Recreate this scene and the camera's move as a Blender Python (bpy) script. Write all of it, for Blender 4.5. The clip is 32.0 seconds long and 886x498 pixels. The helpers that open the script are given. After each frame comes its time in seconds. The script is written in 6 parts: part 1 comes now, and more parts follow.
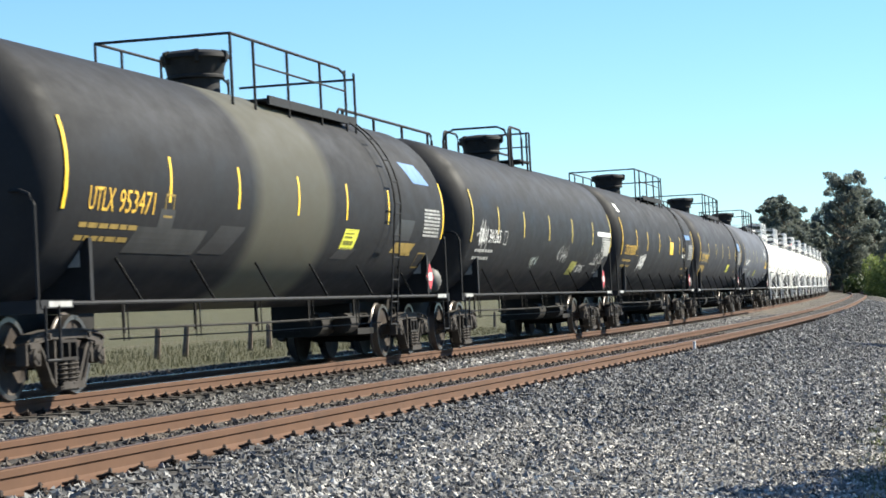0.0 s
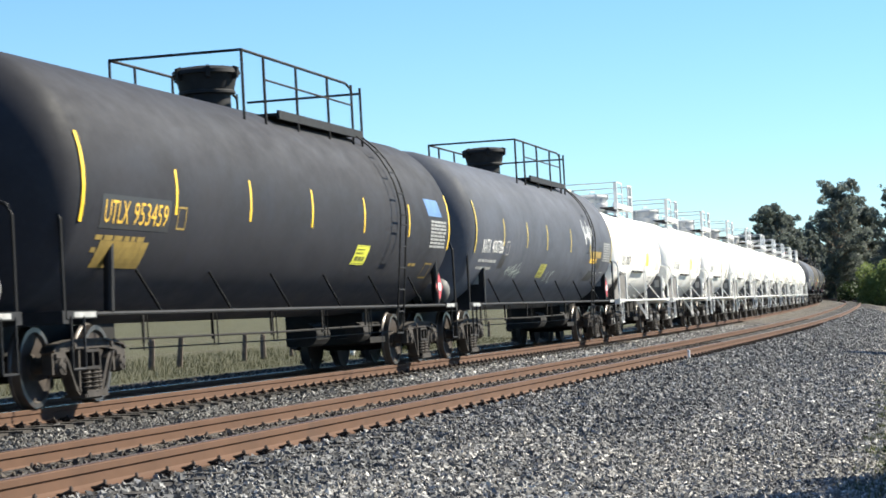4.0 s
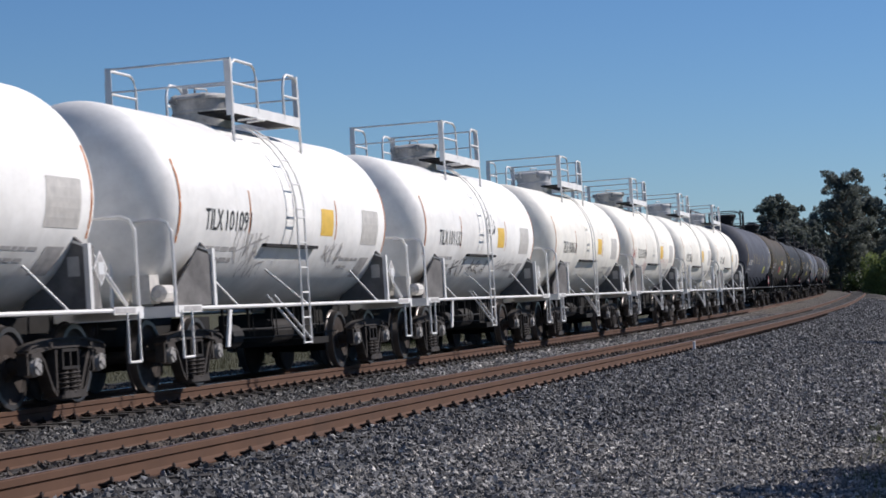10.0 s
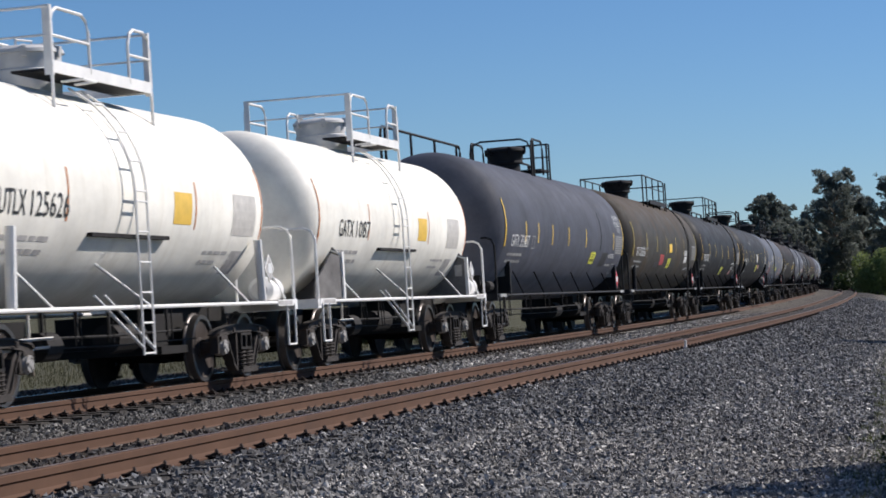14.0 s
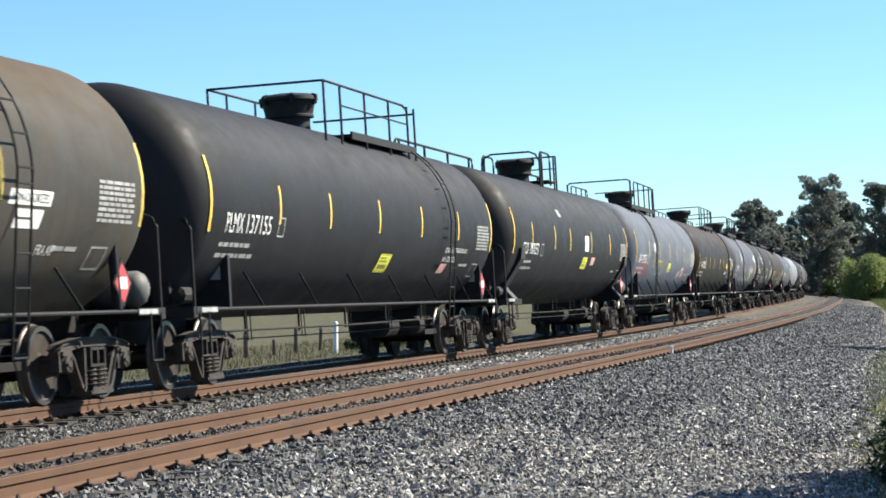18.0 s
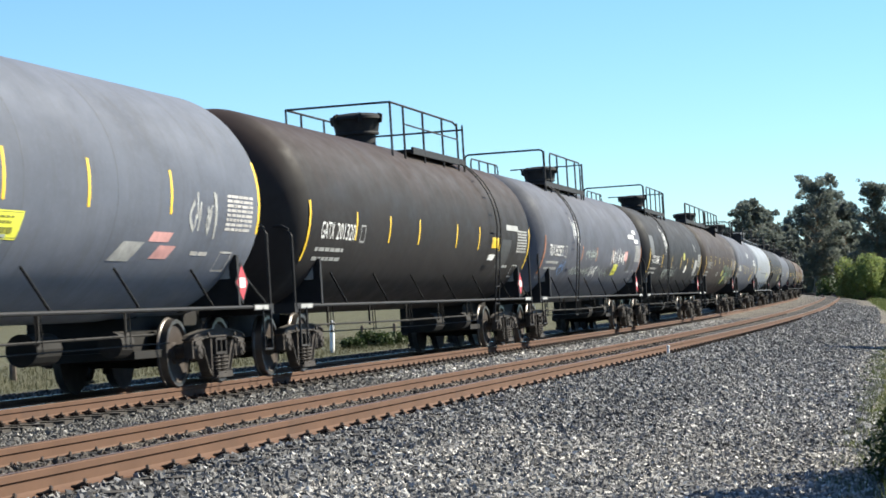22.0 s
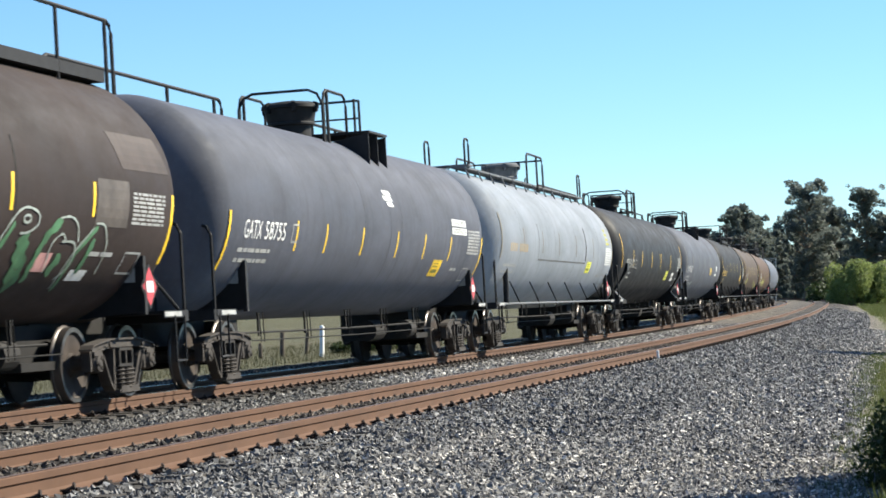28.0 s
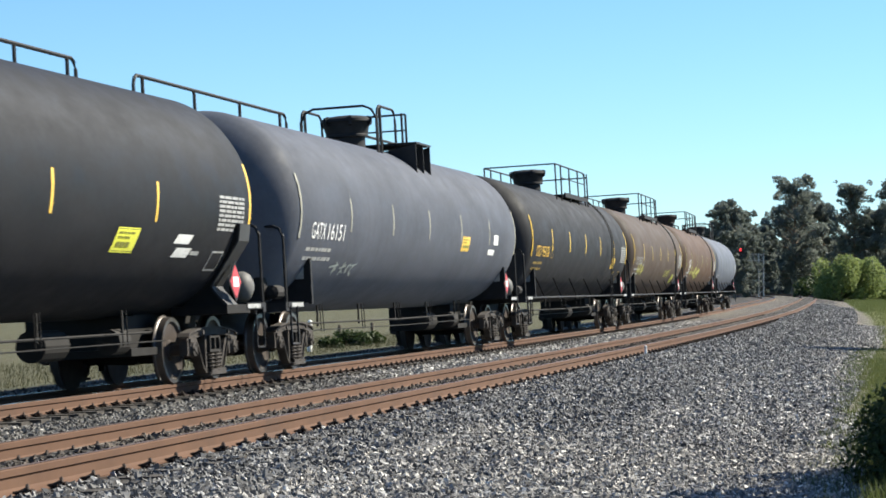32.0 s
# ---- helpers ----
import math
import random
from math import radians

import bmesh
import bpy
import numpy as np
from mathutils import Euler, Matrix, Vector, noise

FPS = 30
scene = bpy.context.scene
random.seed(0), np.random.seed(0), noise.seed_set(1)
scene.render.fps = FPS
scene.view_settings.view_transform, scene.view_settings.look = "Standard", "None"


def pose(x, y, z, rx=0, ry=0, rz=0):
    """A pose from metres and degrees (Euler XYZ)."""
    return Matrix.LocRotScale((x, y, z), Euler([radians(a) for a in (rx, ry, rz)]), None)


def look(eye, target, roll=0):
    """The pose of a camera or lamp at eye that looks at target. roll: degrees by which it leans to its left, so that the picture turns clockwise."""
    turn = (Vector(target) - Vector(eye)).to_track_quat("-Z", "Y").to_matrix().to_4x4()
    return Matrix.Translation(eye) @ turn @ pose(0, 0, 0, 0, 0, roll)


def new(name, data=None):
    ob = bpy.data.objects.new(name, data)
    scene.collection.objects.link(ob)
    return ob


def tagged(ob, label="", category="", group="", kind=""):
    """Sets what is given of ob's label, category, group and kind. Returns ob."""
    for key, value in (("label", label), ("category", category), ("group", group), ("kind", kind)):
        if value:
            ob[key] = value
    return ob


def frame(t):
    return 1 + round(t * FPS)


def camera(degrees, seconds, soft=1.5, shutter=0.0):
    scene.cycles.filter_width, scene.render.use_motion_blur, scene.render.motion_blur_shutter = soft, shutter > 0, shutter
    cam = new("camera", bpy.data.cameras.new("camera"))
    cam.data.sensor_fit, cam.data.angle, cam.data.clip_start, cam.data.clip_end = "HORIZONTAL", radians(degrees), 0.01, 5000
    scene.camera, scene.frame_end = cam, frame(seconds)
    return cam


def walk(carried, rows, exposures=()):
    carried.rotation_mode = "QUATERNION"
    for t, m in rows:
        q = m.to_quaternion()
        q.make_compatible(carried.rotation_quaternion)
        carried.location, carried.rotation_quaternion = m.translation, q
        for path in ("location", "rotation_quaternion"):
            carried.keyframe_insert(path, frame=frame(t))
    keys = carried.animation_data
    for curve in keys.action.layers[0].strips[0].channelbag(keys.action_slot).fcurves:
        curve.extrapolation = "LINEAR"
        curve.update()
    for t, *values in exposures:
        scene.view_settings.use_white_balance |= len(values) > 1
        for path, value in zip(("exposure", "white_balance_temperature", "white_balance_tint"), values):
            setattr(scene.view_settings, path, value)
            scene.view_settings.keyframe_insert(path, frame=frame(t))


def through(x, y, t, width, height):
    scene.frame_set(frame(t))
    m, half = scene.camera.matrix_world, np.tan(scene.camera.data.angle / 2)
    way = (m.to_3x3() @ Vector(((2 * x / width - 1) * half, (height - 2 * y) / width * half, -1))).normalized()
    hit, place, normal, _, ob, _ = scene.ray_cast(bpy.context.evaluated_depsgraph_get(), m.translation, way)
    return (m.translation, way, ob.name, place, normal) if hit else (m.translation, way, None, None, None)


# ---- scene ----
cam = camera(22.15, 32.0, soft=1.7, shutter=0.12)
EYE = (0.0, 0.0, 1.177)
TURNS = [
    (0, 90.807, -0.325, 1.234), (0.5, 90.838, -0.328, 1.192), (1, 90.837, -0.360, 1.134), (1.5, 90.839, -0.409, 1.085),
    (2, 90.915, -0.128, 1.066), (2.5, 90.970, -0.013, 1.018), (3, 91.029, 0.071, 1.009), (3.5, 91.059, 0.002, 1.048),
    (5.5, 90.985, -0.243, 1.088), (6, 90.954, -0.264, 1.074), (6.5, 90.951, -0.320, 1.072), (7, 90.985, -0.128, 1.110),
    (7.5, 91.017, 0.058, 1.090), (8, 90.994, 0.021, 1.076), (8.5, 90.959, 0.017, 1.091), (9, 90.949, 0.111, 1.093),
    (9.5, 90.937, 0.278, 1.153), (10, 90.904, 0.475, 1.205), (10.5, 90.801, 0.499, 1.284), (11, 90.731, 0.417, 1.379),
    (11.5, 90.657, 0.422, 1.387), (12, 90.626, 0.390, 1.323), (12.5, 90.659, 0.460, 1.251), (13, 90.742, 0.440, 1.165),
    (13.5, 90.803, 0.343, 1.086), (14, 90.855, 0.349, 0.990), (14.5, 90.827, 0.143, 0.848), (16.5, 90.866, 0.336, 0.648),
    (17, 90.972, 0.327, 0.663), (17.5, 90.990, 0.233, 0.672), (18, 90.988, 0.243, 0.648), (18.5, 91.034, 0.082, 0.623),
    (19, 91.091, 0.005, 0.549), (19.5, 91.098, -0.055, 0.490), (20, 91.070, -0.200, 0.457), (20.5, 91.010, -0.189, 0.457),
    (21, 90.949, 0.068, 0.487), (21.5, 90.917, 0.155, 0.546), (22, 90.969, 0.236, 0.562), (22.5, 91.043, 0.212, 0.546),
    (23, 91.085, 0.252, 0.502), (23.5, 91.140, 0.249, 0.540), (24, 91.143, 0.189, 0.533), (24.5, 91.141, -0.127, 0.468),
    (25, 91.141, -0.178, 0.348), (25.5, 91.118, -0.197, 0.277), (27.5, 91.107, 0.164, 0.283), (28, 91.089, 0.138, 0.304),
    (28.5, 91.028, 0.022, 0.274), (29, 90.989, -0.088, 0.173), (29.5, 90.990, -0.173, 0.067), (30, 91.004, -0.248, -0.016),
    (30.5, 90.988, -0.181, -0.076), (31, 90.954, -0.016, -0.111), (31.5, 90.941, 0.033, -0.070), (32, 90.961, 0.034, 0.001),
]
EXPOSURES = ((0.0, 0.0), (3.0, 0.0), (5.5, -0.4), (6.0, -0.6), (7.0, -1.06), (8.0, -1.25), (9.0, -1.33), (12.3, -1.3), (13.0, -1.22), (14.0, -1.17), (15.3, -0.5), (16.5, -0.05), (24.0, -0.05), (28.5, -0.07), (30.0, -0.27), (31.0, -0.2), (32.0, -0.1))
walk(cam, [(t, pose(*EYE, rx, ry, rz)) for t, rx, ry, rz in TURNS],
     exposures=[(t, e + 1.0, 6100 + 340 * e, 5 - 8 * e) for t, e in EXPOSURES])

# ---- world and sun ----
SUN_DIR = Vector((0.675, 0.350, 0.65)).normalized()
world = bpy.data.worlds.new("sky")
scene.world = world
world.use_nodes = True
wn = world.node_tree
sky = wn.nodes.new("ShaderNodeTexSky")
sky.sky_type = "NISHITA"
sky.sun_disc = False
sky.sun_elevation = math.asin(SUN_DIR.z)
sky.sun_rotation = math.atan2(SUN_DIR.x, SUN_DIR.y)
sky.air_density, sky.dust_density, sky.ozone_density = 0.9, 0.0, 4.0
wn.nodes["Background"].inputs["Strength"].default_value = 0.077
deep = wn.nodes.new("ShaderNodeMix")
deep.data_type, deep.blend_type = "RGBA", "MULTIPLY"
deep.inputs[0].default_value = 1.0
deep.inputs[7].default_value = (0.83, 0.99, 1.10, 1)
wn.links.new(sky.outputs["Color"], deep.inputs[6])
wn.links.new(deep.outputs[2], wn.nodes["Background"].inputs["Color"])
sun_data = bpy.data.lights.new("sun", "SUN")
sun_data.energy, sun_data.angle, sun_data.color = 6.9, radians(0.5), (1.0, 0.885, 0.72)
sun = new("sun", sun_data)
sun.matrix_world = look(SUN_DIR * 300, (0, 0, 0))

# ---- materials ----
def nodes_of(name):
    m = bpy.data.materials.new(name)
    m.use_nodes = True
    nt = m.node_tree
    return m, nt, nt.nodes["Principled BSDF"]


def node(nt, kind, **inputs):
    n = nt.nodes.new(kind)
    for key, value in inputs.items():
        key = int(key[1:]) if key[0] == "i" and key[1:].isdigit() else key.replace("_", " ")
        n.inputs[key].default_value = value
    return n


def ramp(nt, src, stops):
    r = nt.nodes.new("ShaderNodeValToRGB")
    els = r.color_ramp.elements
    while len(els) < len(stops):
        els.new(0.5)
    for el, (p, c) in zip(els, stops):
        el.position = p
        el.color = (c, c, c, 1) if isinstance(c, (int, float)) else (*c, 1)
    nt.links.new(src, r.inputs["Fac"])
    return r.outputs["Color"]


def mix(nt, fac, a, b, blend="MIX"):
    n = nt.nodes.new("ShaderNodeMix")
    n.data_type, n.blend_type = "RGBA", blend
    for sock, value in ((n.inputs[0], fac), (n.inputs[6], a), (n.inputs[7], b)):
        if isinstance(value, (int, float)):
            sock.default_value = value
        elif isinstance(value, tuple):
            sock.default_value = (*value, 1)
        else:
            nt.links.new(value, sock)
    return n.outputs[2]


def coords(nt, scale=(1, 1, 1), which="Object"):
    tc = nt.nodes.new("ShaderNodeTexCoord")
    mp = nt.nodes.new("ShaderNodeMapping")
    mp.inputs["Scale"].default_value = scale
    nt.links.new(tc.outputs[which], mp.inputs["Vector"])
    return mp.outputs["Vector"]


def noise_of(nt, vec, scale, detail=4.0, rough=0.6):
    n = node(nt, "ShaderNodeTexNoise", Scale=scale, Detail=detail, Roughness=rough)
    nt.links.new(vec, n.inputs["Vector"])
    return n.outputs["Fac"]


def bump(nt, bsdf, height, strength=0.3, distance=0.02):
    b = node(nt, "ShaderNodeBump", Strength=strength, Distance=distance)
    nt.links.new(height, b.inputs["Height"])
    nt.links.new(b.outputs["Normal"], bsdf.inputs["Normal"])


def plain(name, color, rough=0.5, metal=0.0, vary=0.25, scale=6.0, rust=None, rust_at=0.62):
    """Paint or metal with cloudy dirt, fine grain and, if asked, rust in patches."""
    m, nt, b = nodes_of(name)
    v = coords(nt)
    big, fine = noise_of(nt, v, scale), noise_of(nt, v, scale * 9, 3.0)
    dark = tuple(c * (1 - vary) for c in color)
    lite = tuple(min(1.0, c * (1 + vary * 0.6)) for c in color)
    col = mix(nt, ramp(nt, big, ((0.3, 0.0), (0.7, 1.0))), dark, lite)
    col = mix(nt, ramp(nt, fine, ((0.35, 0.25), (0.65, 0.0))), col, dark)
    if rust:
        col = mix(nt, ramp(nt, noise_of(nt, v, scale * 0.6, 6.0, 0.7), ((rust_at, 0.0), (rust_at + 0.1, 1.0))), col, rust)
    nt.links.new(col, b.inputs["Base Color"])
    b.inputs["Roughness"].default_value, b.inputs["Metallic"].default_value = rough, metal
    b.inputs["Specular IOR Level"].default_value = 0.22 if rough > 0.55 else 0.4
    bump(nt, b, fine, 0.15, 0.004)
    return m


def tank_paint(name, color, rough=0.66, gloss=0.18, powder=1.0, streak=0.25, stain=(0.05, 0.045, 0.04), patch=None, patch_at=0.6, top=None, dust=None, band=None):
    """Old tank paint: streaks that run down the shell, faint ring seams, cloudy patches of wear, road dust along the belly."""
    m, nt, b = nodes_of(name)
    dust = dust or tuple(c * 1.7 + 0.006 for c in color)
    run = coords(nt, (1.6, 0.25, 0.22))
    cloud = coords(nt, (0.5, 0.8, 0.9))
    col = mix(nt, ramp(nt, noise_of(nt, cloud, 1.4, 5.0), ((0.32, 0.0), (0.68, 1.0))),
              tuple(c * 0.82 for c in color), tuple(min(1, c * 1.12) for c in color))
    if patch:
        col = mix(nt, ramp(nt, noise_of(nt, coords(nt, (0.55, 0.5, 0.6)), 1.1, 6.0, 0.65), ((patch_at - 0.06, 0.0), (patch_at + 0.1, 0.85))), col, patch)
    streaks = ramp(nt, noise_of(nt, run, 2.4, 5.0, 0.65), ((0.48, 0.0), (0.74, streak)))
    col = mix(nt, streaks, col, stain)
    fine = noise_of(nt, coords(nt, (1, 1, 1)), 14.0, 4.0)
    col = mix(nt, ramp(nt, fine, ((0.5, 0.0), (0.75, 0.14))), col, dust)
    if top:
        sep = nt.nodes.new("ShaderNodeSeparateXYZ")
        tc = nt.nodes.new("ShaderNodeTexCoord")
        nt.links.new(tc.outputs["Object"], sep.inputs[0])
        add = node(nt, "ShaderNodeMath")
        add.operation = "MULTIPLY_ADD"
        nt.links.new(noise_of(nt, run, 1.6, 5.0), add.inputs[0])
        add.inputs[1].default_value = 1.5
        nt.links.new(sep.outputs["Z"], add.inputs[2])
        mr = node(nt, "ShaderNodeMapRange", i1=3.6, i2=4.5)
        nt.links.new(add.outputs[0], mr.inputs[0])
        col = mix(nt, mr.outputs[0], col, top)
    if band:
        sx = nt.nodes.new("ShaderNodeSeparateXYZ")
        tb = nt.nodes.new("ShaderNodeTexCoord")
        nt.links.new(tb.outputs["Object"], sx.inputs[0])
        off = node(nt, "ShaderNodeMath")
        off.operation = "SUBTRACT"
        nt.links.new(sx.outputs["X"], off.inputs[0])
        off.inputs[1].default_value = (band[0] + band[1]) / 2
        ab = node(nt, "ShaderNodeMath")
        ab.operation = "ABSOLUTE"
        nt.links.new(off.outputs[0], ab.inputs[0])
        hw = abs(band[0] - band[1]) / 2
        bm = node(nt, "ShaderNodeMapRange", i1=hw + 0.1, i2=hw - 0.45)
        nt.links.new(ab.outputs[0], bm.inputs[0])
        col = mix(nt, bm.outputs[0], col, band[2])
    nt.links.new(col, b.inputs["Base Color"])
    rr = ramp(nt, noise_of(nt, cloud, 3.0, 3.0), ((0.3, rough - 0.06), (0.7, rough + 0.14)))
    nt.links.new(rr, b.inputs["Roughness"])
    b.inputs["Specular IOR Level"].default_value = gloss
    b.inputs["Diffuse Roughness"].default_value = powder
    bump(nt, b, noise_of(nt, coords(nt, (1, 1, 1)), 1.1, 2.0), 0.2, 0.02)
    return m


WHITE = plain("white_paint", (0.82, 0.80, 0.76), 0.45, vary=0.12, scale=3, rust=(0.35, 0.3, 0.24), rust_at=0.72)
BLACK = plain("black_paint", (0.018, 0.018, 0.02), 0.7, vary=0.3)
DARK_STEEL = plain("grimy_steel", (0.024, 0.021, 0.019), 0.75, vary=0.45, scale=4, rust=(0.06, 0.04, 0.028), rust_at=0.6)
TRUCK_STEEL = plain("truck_casting", (0.053, 0.046, 0.041), 0.8, vary=0.4, scale=5, rust=(0.09, 0.066, 0.05), rust_at=0.58)
WHEEL_STEEL = plain("wheel_steel", (0.052, 0.041, 0.035), 0.7, vary=0.4, scale=4)
RIM_STEEL = plain("worn_wheel_rim", (0.11, 0.098, 0.09), 0.38, metal=0.7, vary=0.2, scale=4)
CAP_METAL = plain("bearing_cap", (0.30, 0.285, 0.265), 0.5, vary=0.3, scale=12)
UNDER = plain("undergear", (0.016, 0.0145, 0.0135), 0.8, vary=0.4, scale=3)
YELLOW = plain("reflective_yellow", (0.85, 0.56, 0.03), 0.4, vary=0.15)
LEMON = plain("yellow_label", (0.74, 0.74, 0.08), 0.5, vary=0.1)
GOLD = plain("ochre_label", (0.80, 0.52, 0.08), 0.5, vary=0.15)
ORANGE = plain("worn_orange", (0.52, 0.22, 0.09), 0.6, vary=0.3)
MARK_WHITE = plain("stencil_white", (0.72, 0.72, 0.70), 0.55, vary=0.15)
MARK_BLACK = plain("stencil_black", (0.03, 0.03, 0.03), 0.55, vary=0.2)
MARK_GOLD = plain("stencil_yellow", (0.72, 0.45, 0.05), 0.55, vary=0.2)
MARK_FAINT = plain("faded_stencil", (0.36, 0.36, 0.35), 0.6, vary=0.3)
MARK_FAINT_DARK = plain("faded_black_stencil", (0.46, 0.44, 0.42), 0.6, vary=0.3)
STICKER_INK = plain("sticker_print", (0.22, 0.22, 0.05), 0.6, vary=0.3)
PINK = plain("pink_label", (0.62, 0.33, 0.31), 0.55)
RED = plain("placard_red", (0.55, 0.05, 0.06), 0.45)
PATCH_DARK = plain("touch_up_paint", (0.035, 0.035, 0.038), 0.5, vary=0.3)
BLUE = plain("faded_blue_sticker", (0.12, 0.22, 0.42), 0.5, vary=0.3)
GREY_LABEL = plain("grey_data_panel", (0.58, 0.55, 0.50), 0.55, vary=0.2)
GREEN_SPRAY = plain("green_spray_paint", (0.085, 0.20, 0.10), 0.55, vary=0.6, scale=2)
PALE_SPRAY = plain("pale_spray_paint", (0.36, 0.40, 0.37), 0.55, vary=0.3)
RED_SPRAY = plain("red_spray_paint", (0.42, 0.08, 0.08), 0.6, vary=0.4)
RAIL_RUST = plain("rusty_rail", (0.098, 0.053, 0.032), 0.85, vary=0.16, scale=1.6, rust=(0.080, 0.045, 0.029), rust_at=0.55)
RAIL_HEAD = plain("worn_rail_head", (0.115, 0.080, 0.066), 0.5, metal=0.15, vary=0.25, scale=3)
RAIL_SHINE = plain("polished_rail_head", (0.55, 0.54, 0.53), 0.25, metal=0.9, vary=0.2, scale=2)
CLIP = plain("rail_clip_steel", (0.030, 0.020, 0.015), 0.8, vary=0.4, scale=12)
TIE = plain("old_sleeper", (0.062, 0.055, 0.048), 0.9, vary=0.4, scale=5)
BARK = plain("eucalyptus_bark", (0.20, 0.16, 0.12), 0.9, vary=0.4, scale=1.2)
POST_WOOD = plain("weathered_post", (0.13, 0.105, 0.085), 0.9, vary=0.4, scale=6)
POST_WHITE = plain("white_post", (0.78, 0.78, 0.76), 0.6, vary=0.1)
MAST = plain("galvanised_mast", (0.34, 0.34, 0.33), 0.5, metal=0.3, vary=0.15)
PATCH_SOFT = plain("faded_touch_up", (0.05, 0.0505, 0.052), 0.6, vary=0.35, scale=2)
PATCH_GREY = plain("grey_overpaint", (0.115, 0.118, 0.12), 0.6, vary=0.25)
PATCH_PANEL = plain("faded_grey_panel", (0.10, 0.085, 0.076), 0.6, vary=0.35, scale=4)
PATCH_BROWN = plain("pale_brown_overpaint", (0.062, 0.046, 0.038), 0.6, vary=0.3, scale=3)
MARK_DIMGOLD = plain("dim_gold_print", (0.30, 0.21, 0.06), 0.6, vary=0.3)
LABEL_DIM = plain("dull_yellow_label", (0.42, 0.40, 0.10), 0.6, vary=0.3)
DULL_GOLD = plain("dull_gold_stripe", (0.55, 0.42, 0.08), 0.5, vary=0.25)
DULL_STRIPE = plain("worn_brown_stripe", (0.22, 0.19, 0.13), 0.6, vary=0.3)
PALE_STRIPE = plain("pale_worn_stripe", (0.30, 0.29, 0.24), 0.6, vary=0.3)
HOUSING_GREY = plain("grey_housing", (0.12, 0.125, 0.132), 0.6, vary=0.25)
HOUSING_WORN = plain("worn_white_housing", (0.55, 0.53, 0.49), 0.6, vary=0.4, scale=5, rust=(0.12, 0.09, 0.07), rust_at=0.58)
# White drum toned down to grey: the shade on it is part of this colour.
HOUSING_PALE = plain("shaded_white_housing", (0.60, 0.59, 0.57), 0.55, vary=0.15, scale=4)
PALE_SEAM = plain("grey_weld_seam", (0.14, 0.145, 0.155), 0.6, vary=0.3)
FADED_ORANGE = plain("faded_orange_print", (0.40, 0.29, 0.15), 0.6, vary=0.2)
RES_GREY = plain("dusty_grey_reservoir", (0.13, 0.125, 0.118), 0.6, vary=0.25, scale=3)
# Grey for the white webs below the tank: their shade is in the colour.
WEB_GREY = plain("shaded_white_web", (0.20, 0.19, 0.18), 0.75, vary=0.4, scale=3)


# ---- mesh helpers ----
class Build:
    """Collects faces for one mesh."""

    def __init__(self):
        self.v, self.f = [], []

    def face(self, pts):
        n = len(self.v)
        self.v += [tuple(p) for p in pts]
        self.f.append(tuple(range(n, n + len(pts))))

    def box(self, x0, x1, y0, y1, z0, z1):
        n = len(self.v)
        self.v += [(x, y, z) for x in (x0, x1) for y in (y0, y1) for z in (z0, z1)]
        self.f += [tuple(n + i for i in q) for q in ((0, 1, 3, 2), (4, 6, 7, 5), (0, 4, 5, 1), (2, 3, 7, 6), (0, 2, 6, 4), (1, 5, 7, 3))]
        return self

    def rings(self, rings, closed=True, caps=True):
        """Skin over rings of equal length."""
        n, k = len(self.v), len(rings[0])
        for r in rings:
            self.v += [tuple(p) for p in r]
        for i in range(len(rings) - 1):
            a, b = n + i * k, n + (i + 1) * k
            for j in range(k if closed else k - 1):
                jj = (j + 1) % k
                self.f.append((a + j, a + jj, b + jj, b + j))
        if caps and closed:
            self.f.append(tuple(n + j for j in reversed(range(k))))
            self.f.append(tuple(n + (len(rings) - 1) * k + j for j in range(k)))
        return self

    def pipe(self, pts, r, k=6):
        """A bent round bar through the points."""
        pts = [Vector(p) for p in pts]
        rr = []
        for i, p in enumerate(pts):
            d = (pts[min(i + 1, len(pts) - 1)] - pts[max(i - 1, 0)]).normalized()
            a = Vector((0, 0, 1)) if abs(d.z) < 0.9 else Vector((1, 0, 0))
            u = d.cross(a).normalized()
            w = d.cross(u)
            rr.append([p + r * (math.cos(t) * u + math.sin(t) * w) for t in (2 * math.pi * j / k for j in range(k))])
        return self.rings(rr)

    def lathe(self, prof, axis="x", k=24, c=(0, 0, 0)):
        """Turn a profile of (along, radius) round an axis through c."""
        rr = []
        for a, r in prof:
            ring = []
            for j in range(k):
                t = 2 * math.pi * j / k
                u, w = r * math.cos(t), r * math.sin(t)
                ring.append({"x": (c[0] + a, c[1] + u, c[2] + w), "y": (c[0] + w, c[1] + a, c[2] + u), "z": (c[0] + u, c[1] + w, c[2] + a)}[axis])
            rr.append(ring)
        return self.rings(rr)

    def plate(self, outline, y0, y1):
        """An outline in x, z, extruded from y0 to y1."""
        return self.rings([[(x, y0, z) for x, z in outline], [(x, y1, z) for x, z in outline]])

    def mesh(self, name, material, smooth=False):
        me = bpy.data.meshes.new(name)
        me.from_pydata(self.v, [], self.f)
        if material:
            me.materials.append(material)
        if smooth:
            me.polygons.foreach_set("use_smooth", [True] * len(me.polygons))
        me.update()
        return me


def sharp(me, deg=35):
    me.set_sharp_from_angle(angle=radians(deg))
    return me


def part(name, data, parent, label="", at=None, material=None):
    """One mesh object under a thing or a part. A mesh may be shared; material then overrides it for this object alone."""
    ob = new(name, data)
    ob.parent = parent
    if at is not None:
        ob.matrix_basis = at
    if material:
        ob.material_slots[0].link = "OBJECT"
        ob.material_slots[0].material = material
    if label:
        ob["label"] = label
    return ob


